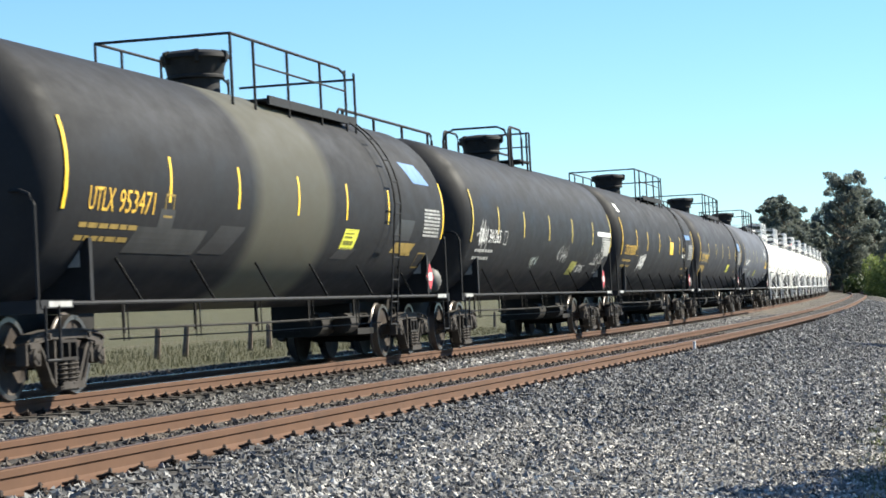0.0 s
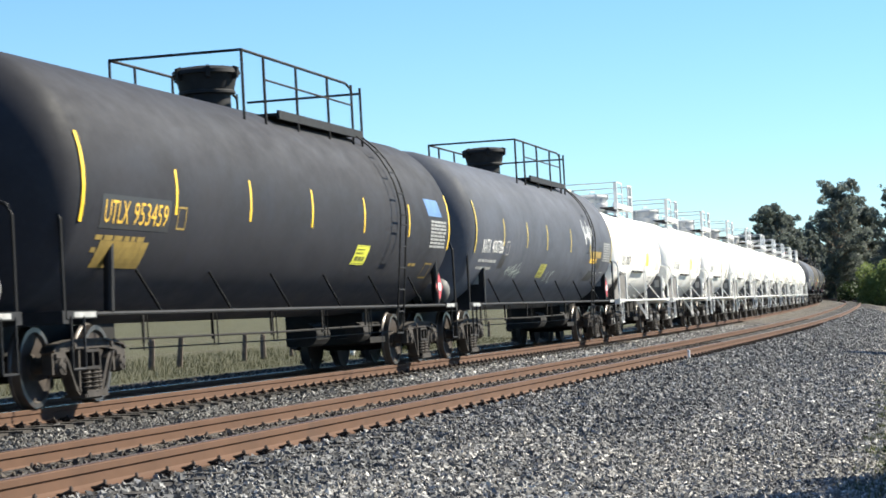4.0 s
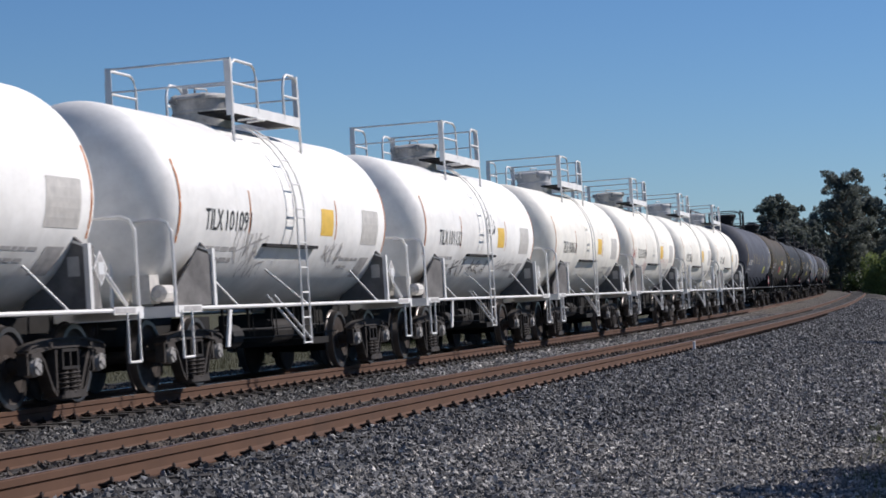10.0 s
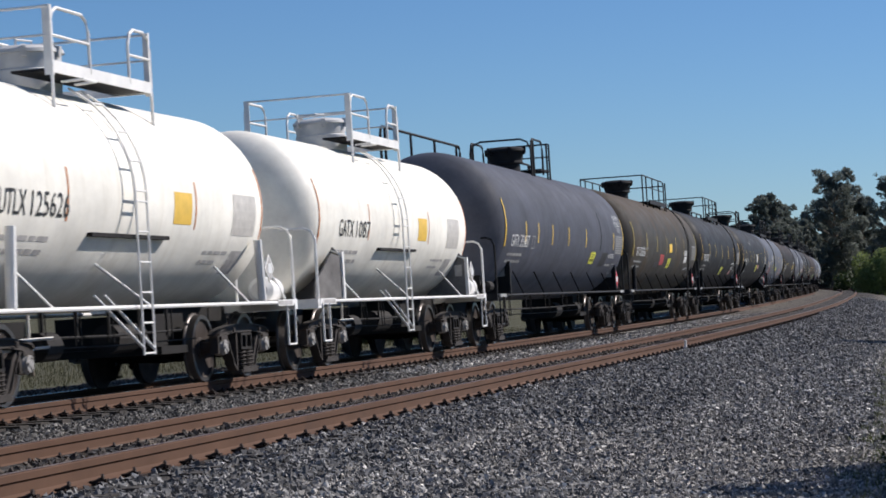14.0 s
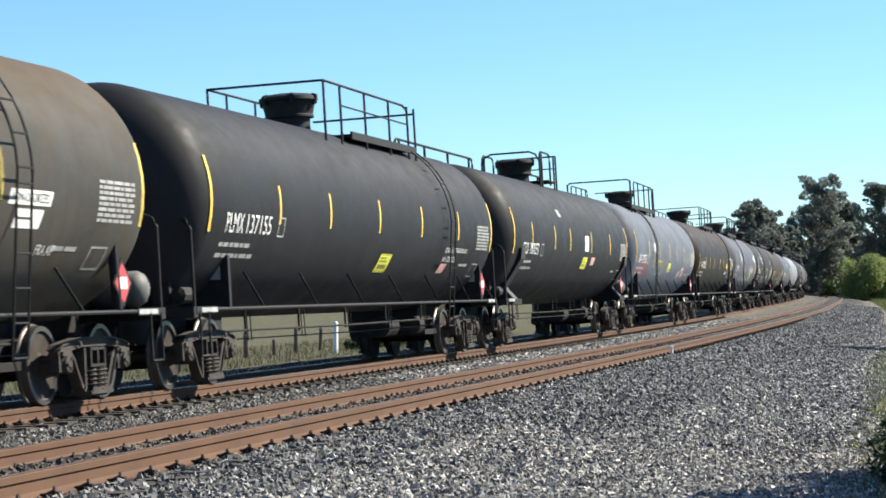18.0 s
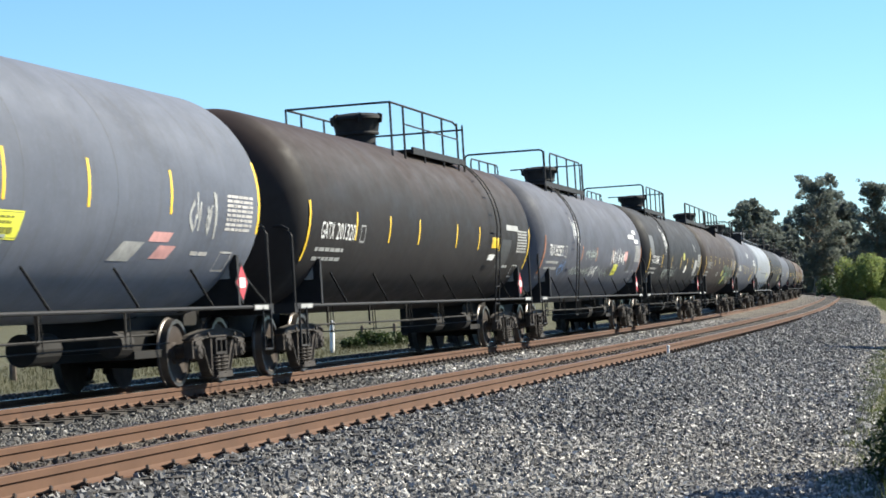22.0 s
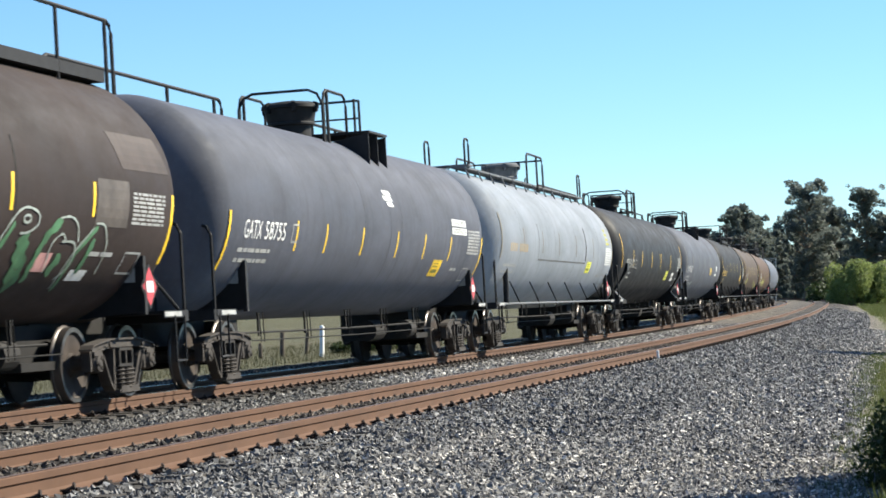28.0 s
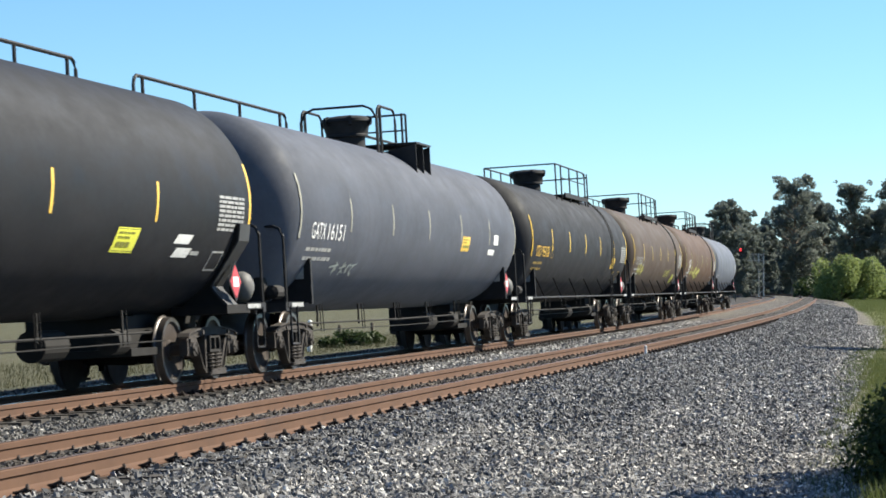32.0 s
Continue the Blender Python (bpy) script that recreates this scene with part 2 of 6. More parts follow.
# ---- the line of the tracks ----
# heading and curvature along the near track; s runs away from the camera
KNOTS = ((-4000, 0.0), (-40, 0.0), (0, -0.000196), (40, -0.00051), (90, -0.000367), (140, -0.000062), (200, -0.000133), (225, -0.00030), (265, -0.00080), (4000, -0.00080))
LINE_S = np.arange(-700.0, 2600.0, 1.0)
_k = np.interp(LINE_S, [a for a, _ in KNOTS], [b for _, b in KNOTS])
_th = np.concatenate(([0], np.cumsum((_k[1:] + _k[:-1]) / 2)))
LINE_TH = _th - np.interp(0, LINE_S, _th) + 0.2195
_x = np.concatenate(([0], np.cumsum((np.sin(LINE_TH[1:]) + np.sin(LINE_TH[:-1])) / 2)))
_y = np.concatenate(([0], np.cumsum((np.cos(LINE_TH[1:]) + np.cos(LINE_TH[:-1])) / 2)))
LINE_X = _x - np.interp(0, LINE_S, _x) - 2.188
LINE_Y = _y - np.interp(0, LINE_S, _y) + 20.0
CANT = 0.0868 / 1.507
FAR_LAT, FAR_Z = -4.607, -0.187
GAUGE = 1.507


def on_line(s, lat=0.0, z=0.0):
    th = float(np.interp(s, LINE_S, LINE_TH))
    x, y = float(np.interp(s, LINE_S, LINE_X)), float(np.interp(s, LINE_S, LINE_Y))
    return Vector((x + lat * math.cos(th), y - lat * math.sin(th), z))


def on_track(s, far=True):
    """Pose on a track's centre, at the rail tops: x along the train's way, y to the camera's side, z up, leaning with the cant."""
    th = float(np.interp(s, LINE_S, LINE_TH))
    p = on_line(s, FAR_LAT if far else 0.0, FAR_Z if far else 0.0)
    m = Matrix(((-math.sin(th), math.cos(th), 0, p.x), (-math.cos(th), -math.sin(th), 0, p.y), (0, 0, 1, p.z), (0, 0, 0, 1)))
    return m @ Matrix.Rotation(math.atan(CANT), 4, "X")

# ---- ground ----
# cross-section of the ground: (distance from the near track towards the camera's side, height)
PROFILE = ((-1800, -0.7), (-300, -0.7), (-40, -0.75), (-14, -0.75), (-10.8, -0.72), (-9.4, -0.62), (-7.6, -0.48), (-6.3, -0.42), (-5.95, -0.40), (-5.45, -0.37), (-5.2, -0.33),
           (-4.6, -0.30), (-4.0, -0.275), (-3.75, -0.32), (-3.6, -0.35), (-3.0, -0.34), (-2.4, -0.33), (-1.9, -0.28), (-1.4, -0.215), (-0.8, -0.185), (0.0, -0.145), (0.8, -0.125), (1.25, -0.125),
           (1.7, -0.15), (2.2, -0.22), (2.9, -0.36), (3.8, -0.42), (4.8, -0.44), (5.6, -0.44), (6.6, -0.43), (8, -0.42), (11, -0.40), (16, -0.36), (30, -0.2), (60, 0.1), (300, 0.1), (1800, 0.1))
PROF_L, PROF_Z = [a for a, _ in PROFILE], [b for _, b in PROFILE]


def ground_z(lat):
    return float(np.interp(lat, PROF_L, PROF_Z))


VERGE_S, VERGE_L = (-60, -10, -2, 27, 60, 150, 250, 900), (6.6, 6.2, 5.95, 5.1, 4.6, 3.9, 3.6, 4.5)


def verge(s):
    """Where the gravel gives way to grass, by the distance along the line."""
    return np.interp(s, VERGE_S, VERGE_L)


def ground_material():
    """Grey crushed stone by the tracks, a dusty verge, then grass and dry field, by the distance from the track (v) with ragged edges."""
    m, nt, b = nodes_of("ground_cover")
    uv = nt.nodes.new("ShaderNodeUVMap")
    sep = nt.nodes.new("ShaderNodeSeparateXYZ")
    nt.links.new(uv.outputs[0], sep.inputs[0])
    v = coords(nt)
    vor = node(nt, "ShaderNodeTexVoronoi", Scale=17.0)
    nt.links.new(v, vor.inputs["Vector"])
    cells = nt.nodes.new("ShaderNodeSeparateColor")
    nt.links.new(vor.outputs["Color"], cells.inputs[0])
    stone = ramp(nt, cells.outputs[0], ((0.0, (0.0140, 0.0138, 0.0146)), (0.4, (0.0372, 0.0366, 0.0375)), (0.75, (0.0715, 0.0697, 0.0695)), (1.0, (0.1421, 0.1353, 0.1339))))
    # Each stone darkens towards its edge: shade of the gaps, painted in.
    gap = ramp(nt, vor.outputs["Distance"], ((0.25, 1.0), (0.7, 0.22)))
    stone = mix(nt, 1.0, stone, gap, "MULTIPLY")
    cloud = noise_of(nt, v, 0.5, 4.0)
    stone = mix(nt, ramp(nt, cloud, ((0.42, 0.0), (0.7, 0.35))), stone, (0.15, 0.128, 0.10))
    stone = mix(nt, ramp(nt, noise_of(nt, v, 2.2, 6.0, 0.75), ((0.38, 0.0), (0.62, 0.55))), stone, mix(nt, 1.0, stone, (1.9, 1.86, 1.78), "MULTIPLY"))
    dust = mix(nt, noise_of(nt, v, 3.0, 5.0), (0.1173, 0.1032, 0.08446), (0.2111, 0.1915, 0.1603))
    dust = mix(nt, ramp(nt, cells.outputs[1], ((0.45, 0.0), (0.6, 0.75))), dust, stone)
    grass = mix(nt, noise_of(nt, v, 1.3, 5.0), (0.10, 0.112, 0.038), (0.20, 0.195, 0.085))
    grass = mix(nt, ramp(nt, noise_of(nt, v, 9.0, 3.0), ((0.45, 0.0), (0.7, 0.6))), grass, (0.05, 0.08, 0.018))
    field = mix(nt, noise_of(nt, v, 0.25, 6.0, 0.7), (0.062, 0.060, 0.034), (0.092, 0.086, 0.052))
    field = mix(nt, ramp(nt, noise_of(nt, v, 6.0, 4.0), ((0.4, 0.0), (0.7, 0.5))), field, (0.075, 0.078, 0.034))
    jag = node(nt, "ShaderNodeMath")
    jag.operation = "MULTIPLY_ADD"
    nt.links.new(noise_of(nt, v, 0.45, 5.0, 0.65), jag.inputs[0])
    jag.inputs[1].default_value = 2.6
    nt.links.new(sep.outputs["Y"], jag.inputs[2])

    def step(a, c):
        r = node(nt, "ShaderNodeMapRange", i1=a, i2=c)
        nt.links.new(jag.outputs[0], r.inputs[0])
        return r.outputs[0]

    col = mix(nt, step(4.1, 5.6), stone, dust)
    col = mix(nt, step(6.2, 6.8), col, grass)
    mid = mix(nt, 1.0, step(-3.0, -2.4), step(0.9, 0.3), "MULTIPLY")
    col = mix(nt, mid, col, mix(nt, 1.0, col, (2.0, 1.95, 1.85), "MULTIPLY"))
    near = step(-8.6, -8.1)
    col = mix(nt, near, field, col)
    nt.links.new(col, b.inputs["Base Color"])
    b.inputs["Roughness"].default_value = 0.95
    b.inputs["Specular IOR Level"].default_value = 0.2
    bump(nt, b, vor.outputs["Distance"], 0.9, 0.05)
    return m


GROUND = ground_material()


def ground_sheet():
    ss = [-700, -400, -200, -100] + list(range(-60, 120, 4)) + list(range(120, 420, 10)) + list(range(420, 900, 40)) + [1000, 1200, 1500, 1900, 2500]
    n = len(PROFILE)
    verts, uvs = [], []
    for s in ss:
        for lat, z in PROFILE:
            p = on_line(s, lat, z)
            verts.append(tuple(p))
            uvs.append((s, lat + (5.0 - float(verge(s))) * min(1.0, max(0.0, (lat - 1.2) / 2.2))))
    faces = [(i * n + j, i * n + j + 1, (i + 1) * n + j + 1, (i + 1) * n + j) for i in range(len(ss) - 1) for j in range(n - 1)]
    me = bpy.data.meshes.new("ground")
    me.from_pydata(verts, [], faces)
    layer = me.uv_layers.new(name="line")
    idx = np.empty(len(me.loops), dtype=np.int32)
    me.loops.foreach_get("vertex_index", idx)
    layer.data.foreach_set("uv", np.array(uvs, dtype=np.float32)[idx].ravel())
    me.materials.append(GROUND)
    me.polygons.foreach_set("use_smooth", [True] * len(me.polygons))
    ob = new("ground", me)
    up = me.polygons[0].normal.z
    if up < 0:
        me.flip_normals()
    return tagged(ob, "grey stone ballast, dusty verge and grass beside the tracks", "ground", kind="structure")


ground_sheet()


def stone_material(name="crushed_stone", lift=1.0, tone=(1.35, 1.32, 1.25)):
    m, nt, b = nodes_of(name)
    g = nt.nodes.new("ShaderNodeNewGeometry")
    col = ramp(nt, g.outputs["Random Per Island"], ((0.0, (0.036, 0.0352, 0.0352)), (0.35, (0.087, 0.085, 0.084)), (0.7, (0.158, 0.154, 0.150)), (0.88, (0.26, 0.253, 0.243)), (1.0, (0.44, 0.43, 0.41))))
    fine = noise_of(nt, coords(nt), 60.0, 3.0)
    col = mix(nt, ramp(nt, fine, ((0.4, 0.0), (0.7, 0.35))), col, (0.11, 0.10, 0.09))
    if lift != 1.0:
        col = mix(nt, 1.0, col, tuple(c * lift for c in tone), "MULTIPLY")
    nt.links.new(col, b.inputs["Base Color"])
    b.inputs["Roughness"].default_value = 0.85
    return m


STONE, PALE_STONE = stone_material(), stone_material("dusty_crushed_stone", 1.3)
BRIGHT_STONE = stone_material("pale_dusty_stone", 1.5, (1.36, 1.31, 1.22))
# Darker stone mixes: grey between the tracks, brown between and beyond the rails.
MID_STONE = stone_material("darker_crushed_stone", 0.60)
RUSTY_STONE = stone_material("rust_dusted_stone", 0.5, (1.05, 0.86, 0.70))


def stones(name, count, s_range, lat_range, size, seed, skip=(), rust=0.0, power=1.0, label="", mat=None):
    """Loose crushed stone: many small angular lumps in one mesh, lying on the ground."""
    rng = np.random.default_rng(seed)
    s = s_range[0] + (s_range[1] - s_range[0]) * rng.random(count) ** power
    lat = rng.uniform(*lat_range, count)
    for a, c in skip:
        keep = (lat < a) | (lat > c)
        s, lat = s[keep], lat[keep]
    n = len(s)
    th, x, y = (np.interp(s, LINE_S, t) for t in (LINE_TH, LINE_X, LINE_Y))
    r = size * rng.uniform(0.55, 1.25, n)
    z = np.interp(lat, PROF_L, PROF_Z) + r * rng.uniform(-0.15, 0.5, n)
    c = np.stack((x + lat * np.cos(th), y - lat * np.sin(th), z), 1)
    # a squashed, skewed octahedron with cut corners: six points
    base = np.array(((1, 0.1, 0.1), (-0.9, 0.15, -0.1), (0.1, 1, 0.15), (-0.1, -0.95, 0.1), (0.15, 0.1, 0.85), (0, 0, -0.8)))
    tri = np.array(((0, 2, 4), (2, 1, 4), (1, 3, 4), (3, 0, 4), (2, 0, 5), (1, 2, 5), (3, 1, 5), (0, 3, 5)))
    pts = base[None] + rng.uniform(-0.5, 0.5, (n, 6, 3))
    ang = rng.uniform(0, 2 * math.pi, (n, 3))
    ca, sa = np.cos(ang), np.sin(ang)
    for i, (u, w) in enumerate(((0, 1), (1, 2), (0, 2))):
        pu, pw = pts[:, :, u].copy(), pts[:, :, w].copy()
        pts[:, :, u] = pu * ca[:, i, None] - pw * sa[:, i, None]
        pts[:, :, w] = pu * sa[:, i, None] + pw * ca[:, i, None]
    v = (c[:, None] + pts * r[:, None, None]).reshape(-1, 3)
    f = (tri[None] + 6 * np.arange(n)[:, None, None]).reshape(-1, 3)
    me = bpy.data.meshes.new(name)
    me.vertices.add(len(v))
    me.vertices.foreach_set("co", v.astype(np.float32).ravel())
    me.loops.add(f.size)
    me.loops.foreach_set("vertex_index", f.astype(np.int32).ravel())
    me.polygons.add(len(f))
    me.polygons.foreach_set("loop_start", np.arange(0, f.size, 3, dtype=np.int32))
    me.polygons.foreach_set("loop_total", np.full(len(f), 3, dtype=np.int32))
    me.polygons.foreach_set("use_smooth", [False] * len(f))
    me.update(calc_edges=True)
    me.materials.append(mat or STONE)
    ob = new(name, me)
    return tagged(ob, label or "loose grey crushed-stone ballast", "ballast", kind="stuff")


RAILS_AT = [(-GAUGE / 2 - 0.1, -GAUGE / 2 + 0.1), (GAUGE / 2 - 0.1, GAUGE / 2 + 0.1), (FAR_LAT - GAUGE / 2 - 0.1, FAR_LAT - GAUGE / 2 + 0.1), (FAR_LAT + GAUGE / 2 - 0.1, FAR_LAT + GAUGE / 2 + 0.1)]
stones("ballast_shoulder", 76000, (-9, 20), (1.3, 5.2), 0.0275, 1, RAILS_AT, power=1.25)
stones("ballast_shoulder", 5500, (-9, 24), (0.9, 1.45), 0.027, 11, RAILS_AT, power=1.2)
stones("ballast_shoulder", 46000, (18, 75), (1.05, 4.2), 0.035, 2, RAILS_AT, power=1.5)
stones("ballast_shoulder", 16000, (70, 150), (0.9, 3.8), 0.05, 8, RAILS_AT, power=1.2)
stones("dusty_stones", 24000, (-9, 3.0), (1.9, 5.7), 0.026, 16, power=0.9, mat=BRIGHT_STONE, label="dusty pale crushed stone near the verge")
stones("dusty_stones", 24000, (-7, 10), (3.0, 6.1), 0.028, 6, power=1.1, mat=PALE_STONE, label="dusty pale crushed stone near the verge")
stones("dusty_stones", 12000, (8, 75), (2.9, 5.0), 0.034, 7, power=1.2, mat=PALE_STONE, label="dusty pale crushed stone near the verge")
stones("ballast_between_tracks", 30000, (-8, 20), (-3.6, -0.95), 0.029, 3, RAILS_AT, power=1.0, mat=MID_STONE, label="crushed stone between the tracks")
stones("ballast_between_tracks", 30000, (17, 80), (-3.6, -0.95), 0.036, 13, RAILS_AT, power=1.3, mat=PALE_STONE, label="pale crushed stone between the tracks")
stones("ballast_between_rails", 6000, (-8, 40), (-0.6, 0.6), 0.026, 4, RAILS_AT, power=1.2, mat=RUSTY_STONE, label="rust-dusted stone between the rails")
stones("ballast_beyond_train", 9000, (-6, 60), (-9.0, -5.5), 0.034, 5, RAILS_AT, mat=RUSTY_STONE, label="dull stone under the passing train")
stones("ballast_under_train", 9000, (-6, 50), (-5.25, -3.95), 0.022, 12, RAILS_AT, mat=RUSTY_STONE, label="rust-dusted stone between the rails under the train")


# ---- the two tracks ----
def rail_profile():
    half = [(0.075, -0.172), (0.075, -0.160), (0.036, -0.142), (0.023, -0.125), (0.021, -0.064), (0.026, -0.055), (0.036, -0.049), (0.036, -0.008), (0.028, 0.0)]
    return half, [(-x, z) for x, z in reversed(half)]


def rail(parent, far, side, head):
    """One rail: foot, web and head, swept along the line."""
    r, l = rail_profile()
    prof = r + l
    off = GAUGE / 2 * side
    rings = []
    for s in list(range(-300, -60, 30)) + list(range(-60, 200, 3)) + list(range(200, 700, 10)):
        m = on_track(s, far)
        rings.append([m @ Vector((0, off + a, z)) for a, z in prof])
    body = Build().rings(rings).mesh("rail", RAIL_RUST)
    ob = part("rail", body, parent, "rust-brown steel rail with a worn head")
    top = []
    for s in list(range(-300, -60, 30)) + list(range(-60, 200, 3)) + list(range(200, 700, 10)):
        m = on_track(s, far)
        top.append([m @ Vector((0, off + a, z)) for a, z in ((0.0285, 0.003), (-0.0285, 0.003))])
    part("rail_head", Build().rings(top, closed=False).mesh("rail_head", head), ob, "worn running surface")
    return ob


def track(far):
    base = new("railway_track")
    for side in (-1, 1):
        rail(base, far, side, RAIL_SHINE if far else RAIL_HEAD)
    return base


for far in (False, True):
    tagged(track(far), "rusty rails on sleepers in grey ballast" if not far else "rails under the passing train, heads polished", "railway track", group="tracks")


def sleepers_and_clips(base, far, s0, s1, pitch=0.56):
    """Dark wooden sleepers, and beside each rail, on both of its sides, a steel plate with a sprung loop that stands on the foot."""
    tie = Build().box(-0.115, 0.115, -1.3, 1.3, -0.30, -0.174).mesh("sleeper", TIE)
    clip = Build()
    clip.box(-0.085, 0.085, 0.074, 0.17, -0.180, -0.158)
    clip.box(-0.028, 0.028, 0.10, 0.14, -0.16, -0.138)
    clip.pipe([(0.075 * math.cos(q), 0.105 + 0.03 * math.cos(q), -0.139 + 0.024 * math.sin(q)) for q in (2 * math.pi * j / 10 for j in range(11))], 0.0135, 5)
    clip.pipe(((0.07, 0.13, -0.13), (0.10, 0.09, -0.148), (0.11, 0.055, -0.152)), 0.013, 5)
    clip_mesh = clip.mesh("rail_clip", CLIP)
    flip = Matrix.Rotation(math.pi, 4, "Z")
    rng = random.Random(7 + far)
    s = s0
    while s < s1:
        part("sleeper", tie, base, at=on_track(s, far) @ Matrix.Rotation(rng.uniform(-0.012, 0.012), 4, "Z"))
        s += pitch
    s, n = s0 + 2.0, 0
    step = pitch * (0.75 if far else 1.0)
    while n < (64 if far else 70):
        m = on_track(s, far)
        for side in (-1, 1):
            c = m @ Matrix.Translation((rng.uniform(-0.02, 0.02), GAUGE / 2 * side, 0))
            part("rail_clip", clip_mesh, base, at=c)
            if n < 30 and side > 0:
                part("rail_clip", clip_mesh, base, at=c @ flip)
        s += step
        n += 1
    rest = Build()
    while s < s1 + 45:
        m = on_track(s, far)
        for side in (-1, 1):
            c = m @ Matrix.Translation((0, GAUGE / 2 * side, 0))
            k = len(rest.v)
            rest.v += [tuple(c @ v.co) for v in clip_mesh.vertices]
            rest.f += [tuple(k + i for i in f.vertices) for f in clip_mesh.polygons]
        s += step
    part("rail_clip", rest.mesh("rail_clip", CLIP), base, "row of rail clips farther along the track")["kind"] = "stuff"


TRACKS = [o for o in scene.collection.objects if o.name.startswith("railway_track")]


# ---- tank cars ----
def beam(b, pts, h, w, y=0.0):
    """A bar of box section through points in x, z; its faces stay square to its run."""
    rings = []
    for i, (x, z) in enumerate(pts):
        q, p = pts[min(i + 1, len(pts) - 1)], pts[max(i - 1, 0)]
        d = Vector((q[0] - p[0], q[1] - p[1])).normalized()
        nx, nz = -d.y * h / 2, d.x * h / 2
        rings.append([(x + nx, y - w / 2, z + nz), (x + nx, y + w / 2, z + nz), (x - nx, y + w / 2, z - nz), (x - nx, y - w / 2, z - nz)])
    b.rings(rings)


def side_frame_mesh(g=1):
    """One casting: flanged top chord, tension members down to the spring seat, columns, and pedestal jaws round the bearings. g: its outer side."""
    b = Build()
    top = [(-1.07, 0.575), (-1.0, 0.625), (-0.72, 0.665), (-0.4, 0.695), (0.4, 0.695), (0.72, 0.665), (1.0, 0.625), (1.07, 0.575)]
    beam(b, top, 0.085, 0.11)
    beam(b, [(x, z + 0.045) for x, z in top], 0.024, 0.17)
    beam(b, [(x, z - 0.045) for x, z in top[1:-1]], 0.02, 0.15)
    for k in (-1, 1):
        beam(b, [(k * 0.74, 0.63), (k * 0.60, 0.50), (k * 0.40, 0.20), (k * 0.26, 0.115)], 0.07, 0.085)
        beam(b, [(k * 0.78, 0.62), (k * 0.65, 0.50), (k * 0.445, 0.185), (k * 0.28, 0.075)], 0.02, 0.14)
        beam(b, [(k * 0.30, 0.15), (k * 0.285, 0.66)], 0.05, 0.11)
        beam(b, [(k * 0.73, 0.63), (k * 0.735, 0.36)], 0.06, 0.12)
        beam(b, [(k * 1.05, 0.59), (k * 1.055, 0.37)], 0.05, 0.12)
        b.box(k * 0.889 - 0.13, k * 0.889 + 0.13, -0.09, 0.09, 0.55, 0.60)
        b.lathe([(g * 0.10, 0.035), (g * 0.125, 0.035)], "y", 8, (k * 0.55, 0, 0.675))
    b.box(-0.34, 0.34, -0.13, 0.13, 0.085, 0.125)
    b.plate([(-0.34, 0.12), (-0.30, 0.06), (0.30, 0.06), (0.34, 0.12)], -0.05, 0.05)
    b.box(-0.30, 0.30, g * 0.125 - 0.012, g * 0.125 + 0.012, 0.085, 0.165)
    return b.mesh("side_frame", TRUCK_STEEL)


def spring_mesh():
    b = Build()
    for x, y in ((-0.165, 0.055), (0.0, 0.075), (0.165, 0.055), (-0.08, -0.08), (0.08, -0.08)):
        pts = []
        for i in range(41):
            t = i / 40
            a = t * 2 * math.pi * 5
            pts.append((x + 0.064 * math.cos(a), y + 0.064 * math.sin(a), 0.14 + 0.26 * t))
        b.pipe(pts, 0.0165, 5)
    return b.mesh("spring", TRUCK_STEEL, True)


def wheelset_mesh():
    b = Build()
    b.lathe([(-1.02, 0.06), (-1.0, 0.075), (-0.5, 0.08), (0.5, 0.08), (1.0, 0.075), (1.02, 0.06)], "y", 12)
    for k in (-1, 1):
        prof = [(0.685, 0.10), (0.685, 0.14), (0.70, 0.36), (0.672, 0.40), (0.672, 0.478), (0.685, 0.485), (0.700, 0.470), (0.712, 0.457), (0.806, 0.450), (0.806, 0.395), (0.775, 0.37), (0.755, 0.15), (0.79, 0.13), (0.79, 0.10)]
        b.lathe([(k * a, r) for a, r in prof], "y", 32)
    me = b.mesh("wheelset", WHEEL_STEEL, True)
    me.materials.append(RIM_STEEL)
    for f in me.polygons:
        rad = sorted(math.hypot(me.vertices[i].co.x, me.vertices[i].co.z) for i in f.vertices)
        if len(f.vertices) == 4 and rad[0] > 0.39 and abs(f.center.y) > 0.70:
            f.material_index = 1
    return sharp(me, 40)


def cap_mesh(k):
    b = Build()
    b.lathe([(k * a, r) for a, r in ((0.98, 0.115), (1.08, 0.115), (1.10, 0.10), (1.125, 0.095), (1.13, 0.05), (1.14, 0.04))], "y", 16)
    for i in range(3):
        t = 2 * math.pi * i / 3
        x, z = 0.065 * math.cos(t), 0.065 * math.sin(t)
        b.lathe([(k * 1.12, 0.018), (k * 1.145, 0.018)], "y", 6, (x, 0, z))
    return b.mesh("bearing_cap", CAP_METAL)


